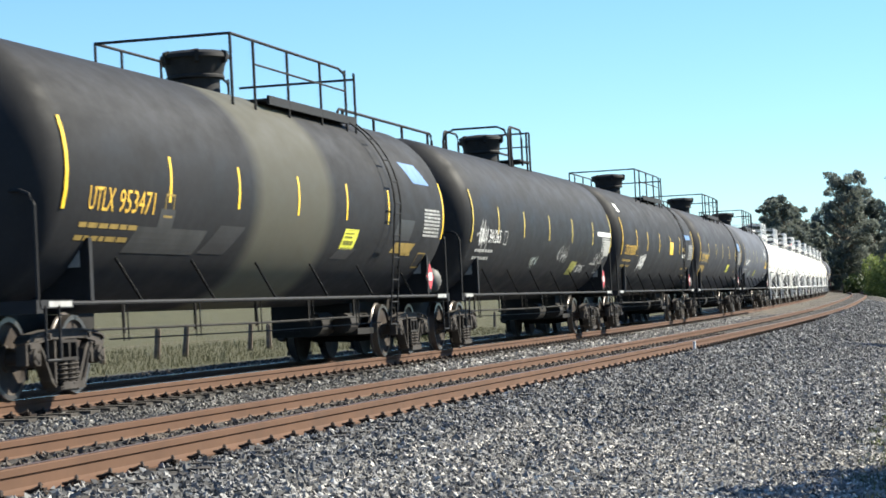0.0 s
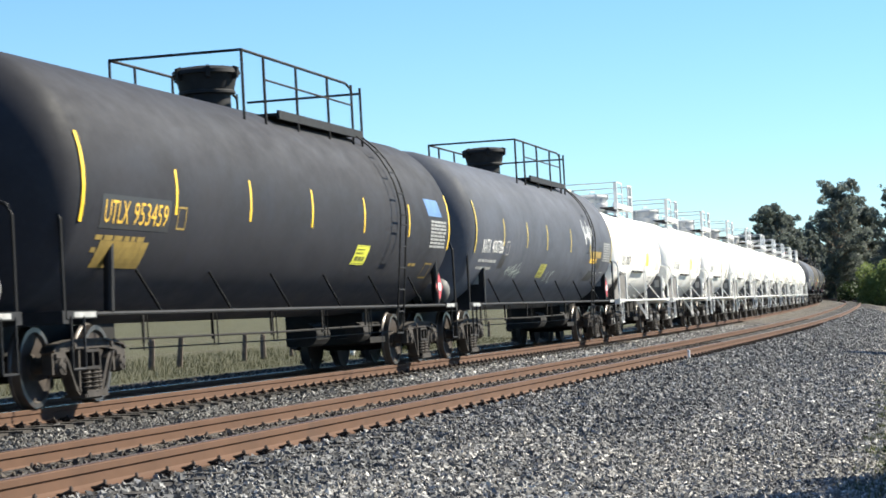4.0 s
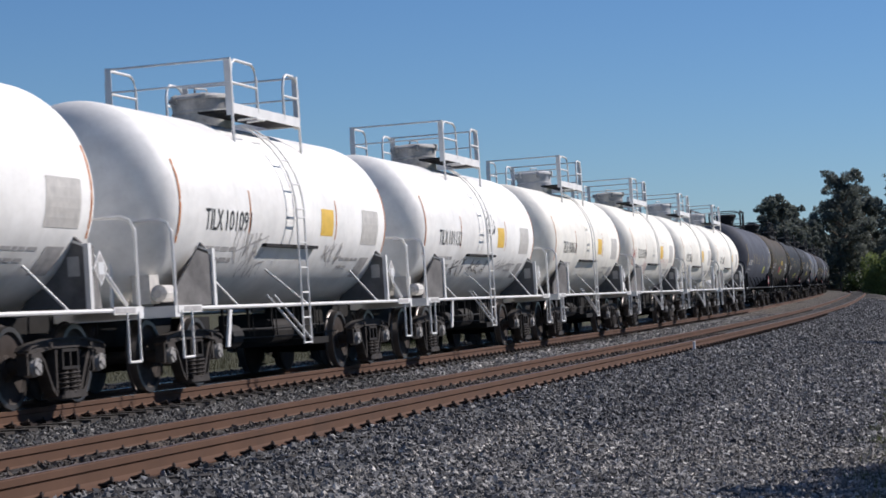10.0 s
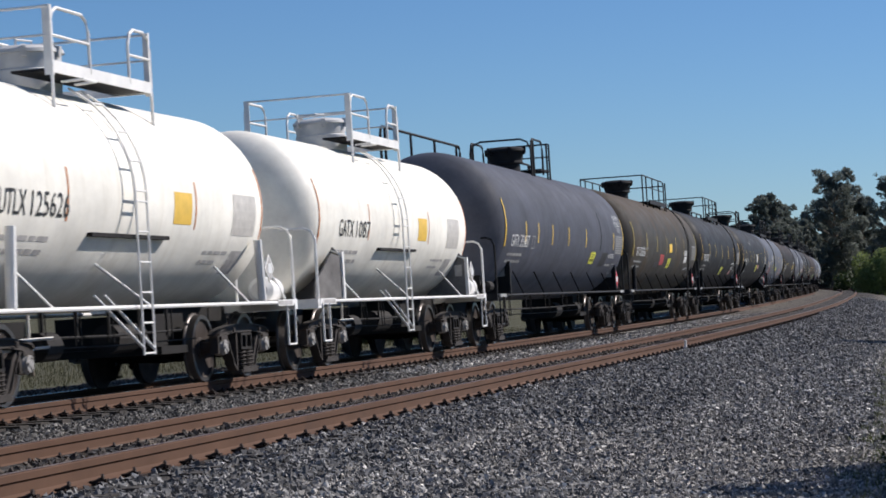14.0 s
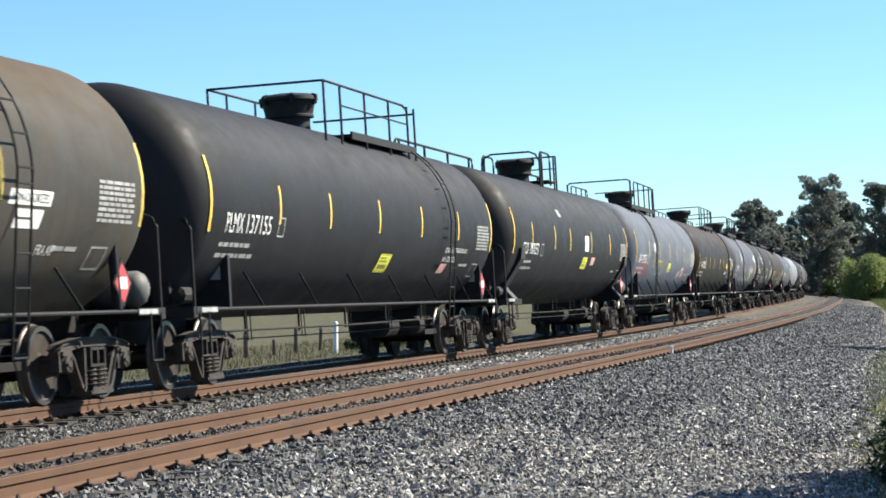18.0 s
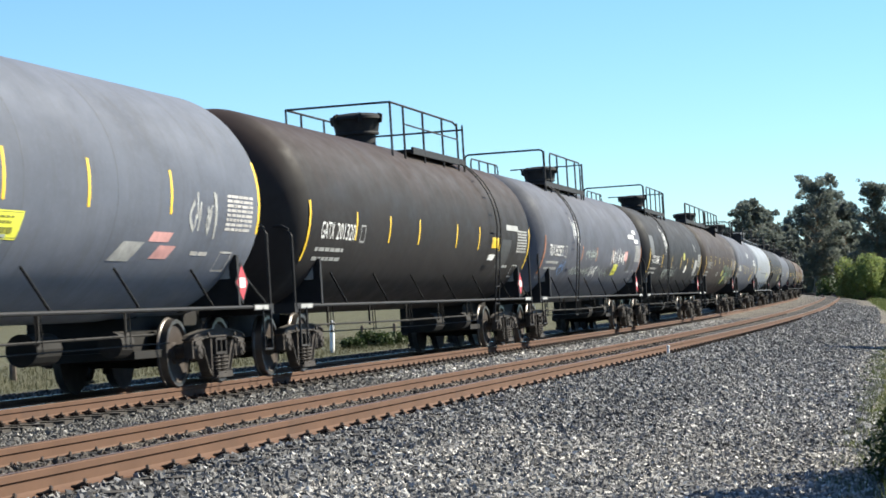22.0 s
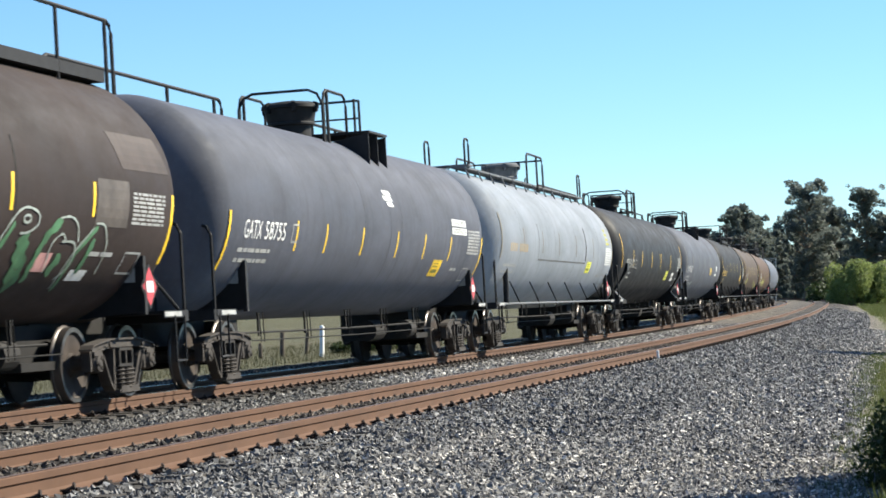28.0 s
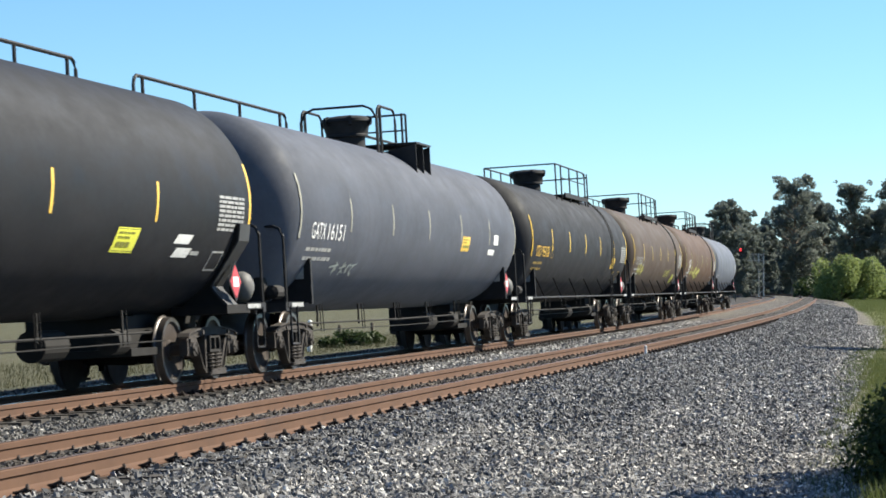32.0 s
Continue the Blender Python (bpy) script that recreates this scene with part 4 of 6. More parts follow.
def tag_letters(R, zc, x0, z, w, h, rng, n=6, r=0.02):
    """A sprayed scrawl: quick slanting strokes, hooks and cross-strokes that overlap, with no readable letter."""
    b = Build()
    step = w / n
    runs = []
    for i in range(n):
        cx = x0 - step * (i + 0.5)
        tall = h * rng.uniform(0.6, 1.1)
        for _ in range(rng.choice((2, 2, 3))):
            kind = rng.random()
            ax, az = cx + step * rng.uniform(-0.55, 0.55), z + tall * rng.uniform(-0.55, -0.25)
            bx, bz = ax - step * rng.uniform(-0.25, 0.45), z + tall * rng.uniform(0.2, 0.55)
            pts = []
            for j in range(7):
                u = j / 6
                px, pz = ax + (bx - ax) * u, az + (bz - az) * u
                if kind < 0.4:
                    px += step * 0.45 * math.sin(math.pi * u)
                elif kind < 0.65:
                    pz += tall * 0.18 * math.sin(3 * math.pi * u)
                    px -= step * 0.3 * u
                pts.append((px + 0.2 * (pz - z), pz))
            runs.append(pts)
        if rng.random() < 0.45:
            zz = z + tall * rng.uniform(-0.3, 0.3)
            runs.append([(cx + step * (0.6 - 0.24 * j), zz + 0.03 * h * j) for j in range(6)])
    lift = 0.004
    for pts in runs:
        lift += 0.0003
        rr = []
        wide = r * rng.uniform(0.5, 1.0)
        for j, (x, zz) in enumerate(pts):
            q, p = pts[min(j + 1, len(pts) - 1)], pts[max(j - 1, 0)]
            d = Vector((q[0] - p[0], q[1] - p[1]))
            d = d.normalized() if d.length > 0 else Vector((1, 0))
            row = []
            for k in (-1, 1):
                x2, z2 = x - d.y * wide * k, zz + d.x * wide * k
                a = math.degrees(math.asin(max(-1, min(1, (z2 - zc) / R))))
                row.append(shell(R, zc, x2, a, lift))
            rr.append(row)
        b.rings(rr, closed=False)
    return b


def seam(car, R, zc, x, mat, w=0.03):
    b = Build()
    rr = []
    for i in range(49):
        a = -50 + 135 * i / 48
        rr.append([shell(R, zc, x - w / 2, a, 0.003), shell(R, zc, x + w / 2, a, 0.003)])
    return part("weld_seam", b.rings(rr, closed=False).mesh("weld_seam", mat), car)


def brush(R, zc, pts, w, lift):
    """One sprayed stroke on the shell through pts (along the car, height), w wide, narrower at its ends."""
    line = []
    for i in range(len(pts) - 1):
        p0, p1, p2, p3 = (pts[max(0, min(len(pts) - 1, k))] for k in (i - 1, i, i + 1, i + 2))
        for q in range(8):
            u = q / 8
            line.append([0.5 * (2 * b + (c - a) * u + (2 * a - 5 * b + 4 * c - d) * u * u + (3 * b - a - 3 * c + d) * u ** 3) for a, b, c, d in zip(p0, p1, p2, p3)])
    line.append(list(pts[-1]))
    rows = []
    for i, (x, z) in enumerate(line):
        p, q = line[max(0, i - 1)], line[min(len(line) - 1, i + 1)]
        d = Vector((q[0] - p[0], q[1] - p[1])).normalized()
        h = w / 2 * (0.8 + 0.2 * math.sin(i * 1.3)) * min(1.0, 0.5 + 0.3 * min(i, len(line) - 1 - i))
        rows.append([shell(R, zc, x + k * d.y * h, math.degrees(math.asin((z - k * d.x * h - zc) / R)), lift) for k in (1, -1)])
    return Build().rings(rows, closed=False)


def green_letters(car, R, zc):
    """Five sprayed letters: broad green strokes with thin pale outlines beside them."""
    broad = (((-1.81, 1.27), (-1.59, 1.71), (-1.71, 2.07), (-2.10, 2.19)), 0.17), (((-3.16, 2.21), (-3.12, 2.02), (-3.01, 1.87), (-2.90, 1.73)), 0.24), (((-3.1, 1.84), (-3.74, 1.86)), 0.15), \
            (((-3.72, 1.34), (-3.83, 1.65), (-4.12, 2.03)), 0.10), (((-4.42, 1.91), (-4.53, 1.68), (-4.78, 1.36)), 0.34), (((-5.0, 1.42), (-4.96, 1.65), (-5.05, 1.90), (-5.38, 2.09)), 0.15), \
            (((-6.0, 1.33), (-6.04, 1.73), (-6.45, 2.04)), 0.10), (((-6.33, 1.52), (-6.45, 1.91)), 0.14), (((-5.5, 1.5), (-5.62, 1.72)), 0.2)
    thin = ((-2.09, 2.23), (-2.48, 2.16), (-2.61, 2.03), (-2.49, 1.79), (-2.39, 1.49), (-2.37, 1.36)), ((-2.01, 1.52), (-2.03, 1.68), (-2.55, 1.67)), \
           ((-2.93, 2.22), (-2.82, 1.97), (-2.80, 1.71), (-3.31, 1.72), (-3.81, 1.80)), ((-2.95, 2.23), (-3.24, 2.23), (-3.28, 1.98)), ((-3.60, 1.36), (-3.72, 1.68), (-4.02, 2.05), (-4.3, 2.19), (-4.66, 2.15), (-4.72, 2.03), (-4.52, 1.94), (-4.3, 1.92)), \
           ((-5.30, 2.11), (-5.6, 2.13), (-5.83, 2.05), (-5.98, 1.86)), ((-5.38, 1.52), (-5.24, 1.8), (-5.45, 1.94), (-5.62, 1.86)), ((-5.5, 1.86), (-5.9, 1.84), (-6.0, 1.6), (-5.8, 1.45)), \
           ((-6.38, 2.08), (-6.62, 2.07), (-6.78, 1.95), (-6.89, 1.78), (-6.92, 1.52)), ((-5.9, 1.36), (-5.93, 1.7), (-6.34, 2.04))
    ring = [(-4.40 + 0.09 * math.cos(radians(45 * q)), 2.075 + 0.04 * math.sin(radians(45 * q))) for q in range(9)]
    for i, (pts, w) in enumerate(broad):
        add_mark(car, "spray_stroke", brush(R, zc, pts, w, 0.005 + 0.0004 * i), GREEN_SPRAY, "broad green sprayed stroke")
    for i, pts in enumerate(thin + (ring,)):
        add_mark(car, "spray_outline", brush(R, zc, pts, 0.032, 0.0095 + 0.0002 * i), PALE_SPRAY, "thin pale sprayed outline")


# ---- the train: every car in its order, with the ends of the cars along the line at the start ----
ENDS = (2.3, 21.77, 40.89, 60.34, 80.12, 99.61, 111.95, 124.43, 136.79, 149.15, 161.81, 174.66, 187.4, 200.11, 212.42, 225.4, 244.52, 264.09, 284.44, 304.85,
        325.21, 345.52, 365.75, 386.23, 406.41, 425.82, 445.8, 466.48, 487.12, 508.07, 528.17, 549.0, 569.0)


def travel(t):
    """How far the train has come by the time t."""
    return 14.32 * t - 0.0049 * t * t


P_BLACK = tank_paint("black_tank", (0.0260, 0.0256, 0.0299), streak=0.2)
P_BLACK2 = tank_paint("soft_black_tank", (0.0255, 0.0251, 0.0282), streak=0.12, rough=0.6)
P_TAN = tank_paint("black_tank_with_tan_band", (0.0280, 0.0275, 0.0305), streak=0.2, band=(2.3, -1.5, (0.140, 0.130, 0.095)))
P_GREY = tank_paint("grey_tank", (0.0473, 0.0462, 0.0554), streak=0.22)
P_MIDGREY = tank_paint("mid_grey_tank", (0.1493, 0.1527, 0.1799), streak=0.25)
P_HAZE = tank_paint("hazy_grey_tank", (0.1406, 0.1469, 0.1723), streak=0.22, stain=(0.08, 0.078, 0.078))
P_PALE = tank_paint("pale_grey_tank", (0.1950, 0.2085, 0.2472), streak=0.3, stain=(0.13, 0.12, 0.11))
P_PALER = tank_paint("weathered_light_grey_tank", (0.402, 0.424, 0.454), streak=0.3, stain=(0.20, 0.19, 0.18))
P_WHITE = tank_paint("white_tank", (0.87, 0.85, 0.80), rough=0.5, gloss=0.16, powder=0.0, streak=0.12, stain=(0.40, 0.36, 0.29), dust=(0.6, 0.56, 0.48))
P_CREAM = tank_paint("stained_white_tank", (0.86, 0.83, 0.74), rough=0.55, gloss=0.16, powder=0.0, streak=0.22, stain=(0.42, 0.36, 0.24), dust=(0.6, 0.55, 0.45))
P_BROWN = tank_paint("rust_stained_tank", (0.0999, 0.0891, 0.0729), streak=0.3, stain=(0.055, 0.045, 0.035), patch=(0.125, 0.09, 0.056), patch_at=0.55, top=(0.13, 0.09, 0.053))
P_BROWN2 = tank_paint("black_tank_rusted_above", (0.030, 0.0245, 0.0235), streak=0.25, top=(0.055, 0.033, 0.028))
P_RUST = tank_paint("brown_tank", (0.0600, 0.0410, 0.0350), streak=0.3, stain=(0.052, 0.035, 0.029), patch=(0.068, 0.046, 0.039), patch_at=0.55)
P_ORANGE = tank_paint("orange_brown_tank", (0.1500, 0.0840, 0.0504), streak=0.3, stain=(0.09, 0.05, 0.035), patch=(0.16, 0.092, 0.06), patch_at=0.55)
P_DUST = tank_paint("dusty_brown_tank", (0.1260, 0.0840, 0.0600), streak=0.3, stain=(0.085, 0.055, 0.04), patch=(0.125, 0.088, 0.065), patch_at=0.5)

LPG_R, LPG_ZC, LPG_SEAM = 1.585, 2.515, 1.25
W_R, W_ZC, W_SEAM = 1.35, 2.375, 1.43


def stencil(car, text, x, z, h, w, R, zc, mat):
    """The car's mark and its number, two groups of stencilled characters."""
    mark, number = text.split(" ")
    unit = w / (len(mark) + len(number) + 0.8)
    part("reporting_mark", lettering(mark, x, z, h, unit * len(mark), R, zc), car, "stencilled letters").data.materials.append(mat)
    part("car_number", lettering(number, x - unit * (len(mark) + 0.8), z, h, unit * len(number), R, zc), car, "stencilled number").data.materials.append(mat)


def rails_along(car, y, x0, x1, h, base, mat, posts, r=0.022):
    """A handrail along the tank with rounded ends and posts under it."""
    rail_bar(car, "top_rail", bent((x0, y, base), (x1, y, base), h, 0.16), r, mat)
    for px in posts:
        part("railing_post", Build().pipe([(px, y, base), (px, y, h)], r, 6).mesh("railing_post", mat), car)


def deck_plates(car, x0, x1, y, z, mat):
    for k in (1, -1):
        d = Build().box(x1, x0, min(k * 0.45, k * y), max(k * 0.45, k * y), z - 0.02, z + 0.02)
        d.box(x1, x0, k * y - 0.02, k * y + 0.02, z - 0.07, z + 0.06)
        part("top_platform", d.mesh("top_platform", mat), car, "steel grating platform on the tank")


def shell_ladder(car, x, R, zc, mat, top):
    ladder(car, x, lambda z: math.sqrt(max(0.0, (R + 0.13) ** 2 - (z - zc) ** 2)) if z > zc else R + 0.13, zc, top, mat, 0.38)
    ladder(car, x, lambda z: R + 0.13 - 0.12 * max(0.0, (zc - z)) / 1.4, 0.55, zc, mat, 0.38, "lower_ladder")


def top_long(car, R, zc, mat, front=1.32, back=-4.95):
    """A platform behind the valve housing with a long railing and a ladder down the side."""
    zt, y = zc + R, 1.0
    h = zt + 0.64
    deck_plates(car, front - 1.6, back, y, zt - 0.16, mat)
    n = [front, front - 1.0, front - 2.6, front - 4.3, back + 0.55, back]
    for k in (1, -1):
        for px in n if k > 0 else n[:-1]:
            part("railing_post", Build().pipe([(px, k * y, zt - 0.36), (px, k * y, h)], 0.022, 6).mesh("railing_post", mat), car)
        rail_bar(car, "top_rail", [(front, k * y, h), (back + 0.9, k * y, h), (back + 0.6, k * y, h - 0.06), (back + 0.55, k * y, h - 0.25)], 0.022, mat)
    rail_bar(car, "cross_rail", [(front, -y, h), (front, y, h)], 0.022, mat)
    rail_bar(car, "cross_rail", [(back, -y, h - 0.1), (back, y, h - 0.1)], 0.022, mat)
    rail_bar(car, "mid_rail", [(back + 0.55, y, zt + 0.30), (front - 1.0, y, zt + 0.30)], 0.016, mat)
    shell_ladder(car, back + 0.25, R, zc, mat, zt - 0.2)


def top_front(car, R, zc, mat):
    """A railed platform ahead of the valve housing; the ladder comes up at its front."""
    zt, y = zc + R, 1.02
    h = zt + 0.66
    deck_plates(car, 5.35, -1.1, y, zt - 0.16, mat)
    for k in (1, -1):
        part("railing_post", Build().pipe([(5.25, k * y, zt - 0.36), (5.25, k * y, h)], 0.03, 6).mesh("railing_post", mat), car)
    rail_bar(car, "cross_rail", bent((5.25, -y, zt), (5.25, y, zt), h + 0.04, 0.1), 0.026, mat)
    rails_along(car, y, 4.35, -0.7, h, zt - 0.36, mat, (3.2, 1.6, 0.2))
    part("railing_post", Build().pipe([(-1.1, y, zt - 0.36), (-1.1, y, h)], 0.026, 6).mesh("railing_post", mat), car)
    rail_bar(car, "cross_rail", [(-1.1, -y, h - 0.03), (-1.1, y, h - 0.03)], 0.02, mat)
    rails_along(car, -y, 4.5, 0.8, h, zt - 0.36, mat, (3.4, 2.2, 1.2))
    shell_ladder(car, 4.75, R, zc, mat, zt - 0.2)


def top_short(car, R, zc, mat, reach, brackets=False):
    """A hoop and small railed platform behind the valve housing; low handrails run along the crown on the far side."""
    zt, y = zc + R, 0.75
    h = zt + 0.72
    if brackets:
        part("top_platform", Build().box(-2.0, -0.7, -1.22, 1.22, zt + 0.02, zt + 0.06).mesh("top_platform", mat), car)
        for k in (1, -1):
            for x in (-0.72, -1.35, -1.97):
                zs = [(0.55, zc + math.sqrt(R * R - 0.55 ** 2)), (1.2, zt + 0.02), (1.2, zc + math.sqrt(R * R - 1.2 ** 2))]
                part("gusset", Build().rings([[(x + d, k * a, z) for a, z in zs] for d in (-0.015, 0.015)]).mesh("gusset", mat), car)
    else:
        part("top_platform", Build().box(-1.95, -0.65, -y, y, zt + 0.0, zt + 0.04).mesh("top_platform", mat), car)
        for k in (1, -1):
            part("platform_leg", Build().pipe([(-1.9, k * y, zt + 0.02), (-1.9, k * y, zt - 0.3)], 0.025, 6).mesh("platform_leg", mat), car)
    rail_bar(car, "hoop", bent((0.6, -y, zt - 0.2), (0.6, y, zt - 0.2), h, 0.25), 0.026, mat)
    for k in (1, -1):
        rail_bar(car, "top_rail", bent((0.55, k * y, zt - 0.2), (-0.95, k * y, zt - 0.1), h, 0.2), 0.026, mat)
        for x in (0.3, -1.55, -1.9):
            part("railing_post", Build().pipe([(x, k * y, zt - 0.2), (x, k * y, h)], 0.03 if x > 0 else 0.024, 6).mesh("railing_post", mat), car)
    rail_bar(car, "cross_rail", [(-1.9, -y, h), (-1.9, y, h)], 0.024, mat)
    rail_bar(car, "cross_rail", [(-1.9, -y, zt + 0.4), (-1.9, y, zt + 0.4)], 0.018, mat)
    lo = zc + math.sqrt(R * R - 0.9 ** 2) - 0.03
    for a, b in ((reach + 0.7, 1.1), (-2.6, -reach)):
        rails_along(car, -0.9, a, b, zt + 0.61, lo, mat, [a + (b - a) * q for q in (0.05, 0.35, 0.65, 0.95)], 0.03)


def top_crown(car, R, zc, mat, reach):
    """Tall handrails in two runs along the near side of the crown, over a boxed walkway."""
    zt, y = zc + R, 0.78
    lo = zc + math.sqrt(R * R - y * y) - 0.03
    for a, b in ((reach, -1.1), (-1.7, -reach - 0.35)):
        rails_along(car, y, a, b, zt + 0.69, lo, mat, [a + (b - a) * q for q in (0.03, 0.25, 0.5, 0.75, 0.97)], 0.026)
    for k in (1, -1):
        part("crown_walkway", Build().box(-reach, reach, min(k * 0.5, k * 0.8), max(k * 0.5, k * 0.8), zt - 0.12, zt + 0.03).mesh("crown_walkway", mat), car)
    for x in (-1.3, -1.9):
        zs = [(0.7, zc + math.sqrt(R * R - 0.7 ** 2)), (1.2, zt - 0.02), (1.2, zc + math.sqrt(R * R - 1.2 ** 2))]
        part("gusset", Build().rings([[(x + d, a, z) for a, z in zs] for d in (-0.015, 0.015)]).mesh("gusset", mat), car)
    part("top_platform", Build().box(-2.0, -1.2, 0.5, 1.22, zt - 0.02, zt + 0.02).mesh("top_platform", mat), car)


def top_boards(car, R, zc, mat, reach):
    """Running boards on brackets along the crown, hoops at the ends and a small railing by the housing."""
    zt, y = zc + R, 0.8
    for k in (1, -1):
        part("running_board", Build().box(-reach, reach, min(k * 0.5, k * y), max(k * 0.5, k * y), zt - 0.04, zt + 0.0).mesh("running_board", mat), car)
        n = 12
        for i in range(n + 1):
            x = -reach + 2 * reach * i / n
            part("bracket", Build().pipe([(x, k * y, zt - 0.03), (x, k * (y + 0.1), zc + math.sqrt(R * R - (y + 0.1) ** 2))], 0.02, 5).mesh("bracket", mat), car)
    part("end_board", Build().box(reach - 0.5, reach, -0.9, 0.9, zt - 0.0, zt + 0.04).mesh("end_board", mat), car)
    for x, yy in ((reach - 0.1, 0.8), (reach - 0.1, -0.1), (4.2, -0.6), (-reach + 1.0, 0.8), (-reach + 1.2, -0.7)):
        rail_bar(car, "hoop", bent((x, yy, zt), (x - 0.45, yy, zt), zt + (0.62 if abs(x) > 5 else 0.35), 0.12), 0.024, BLACK)
    for k in (1, -1):
        rail_bar(car, "top_rail", bent((1.3, k * 0.9, zt - 0.05), (-1.1, k * 0.9, zt - 0.05), zt + 0.72, 0.2), 0.026, BLACK)
        part("railing_post", Build().pipe([(-0.2, k * 0.9, zt - 0.15), (-0.2, k * 0.9, zt + 0.7)], 0.026, 6).mesh("railing_post", BLACK), car)
    rail_bar(car, "cross_rail", [(-1.05, -0.9, zt + 0.66), (-1.05, 0.9, zt + 0.66)], 0.024, BLACK)


def white_top(car, R, zc, mat, round_rail=False):
    """Grating round the housing with toe boards; corner posts of flat angle bar, and hoops with mid rails."""
    zt = zc + R
    y, f, b_ = 0.93, 1.72, -1.45
    h = zt + 0.79
    deck = Build()
    deck.box(b_, f, 0.42, y, zt + 0.05, zt + 0.08)
    deck.box(b_, f, -y, -0.42, zt + 0.05, zt + 0.08)
    part("top_platform", deck.mesh("top_platform", DARK_STEEL), car, "grating platform round the housing")
    for k in (y, -y):
        part("toe_board", Build().box(b_, f, k - 0.012, k + 0.012, zt + 0.03, zt + 0.17).mesh("toe_board", mat), car)
    part("toe_board", Build().box(b_ - 0.012, b_ + 0.012, -y, y, zt + 0.03, zt + 0.15).mesh("toe_board", mat), car)
    for k in (y, -y):
        g = 1 if k > 0 else -1
        for x, inw in ((f, -1), (b_, 1)):
            post = Build().box(min(x, x + inw * 0.055), max(x, x + inw * 0.055), min(k, k + g * 0.01), max(k, k + g * 0.01), zt + 0.0, h + 0.02)
            post.box(min(x, x - inw * 0.01), max(x, x - inw * 0.01), min(k, k - g * 0.085), max(k, k - g * 0.085), zt + 0.0, h + 0.02)
            part("corner_post", post.mesh("corner_post", mat), car, "flat angle-bar corner post")
            part("platform_leg", Build().pipe([(x, k, zt + 0.05), (x, k, zt - 0.40)], 0.022, 6).mesh("platform_leg", mat), car)
        for x0, x1 in ((f, f - 1.15), (b_, b_ + 0.75)):
            rail_bar(car, "railing_hoop", bent((x0, k, zt + 0.1), (x1, k, zt + 0.1), h, 0.2 if round_rail else 0.05), 0.022, mat)
            rail_bar(car, "mid_rail", [(x0, k, zt + 0.46), (x1, k, zt + 0.46)], 0.019, mat)
    for x in (f, b_):
        rail_bar(car, "cross_rail", [(x, -y, h), (x, y, h)], 0.018, mat)
        rail_bar(car, "cross_rail", [(x, -y, zt + 0.46), (x, y, zt + 0.46)], 0.015, mat)
    rail_bar(car, "step_hoop", [(0.95, y - 0.05, zt - 0.05), (0.95, y + 0.22, zt - 0.04), (1.35, y + 0.22, zt - 0.04), (1.35, y - 0.05, zt - 0.05)], 0.018, mat)


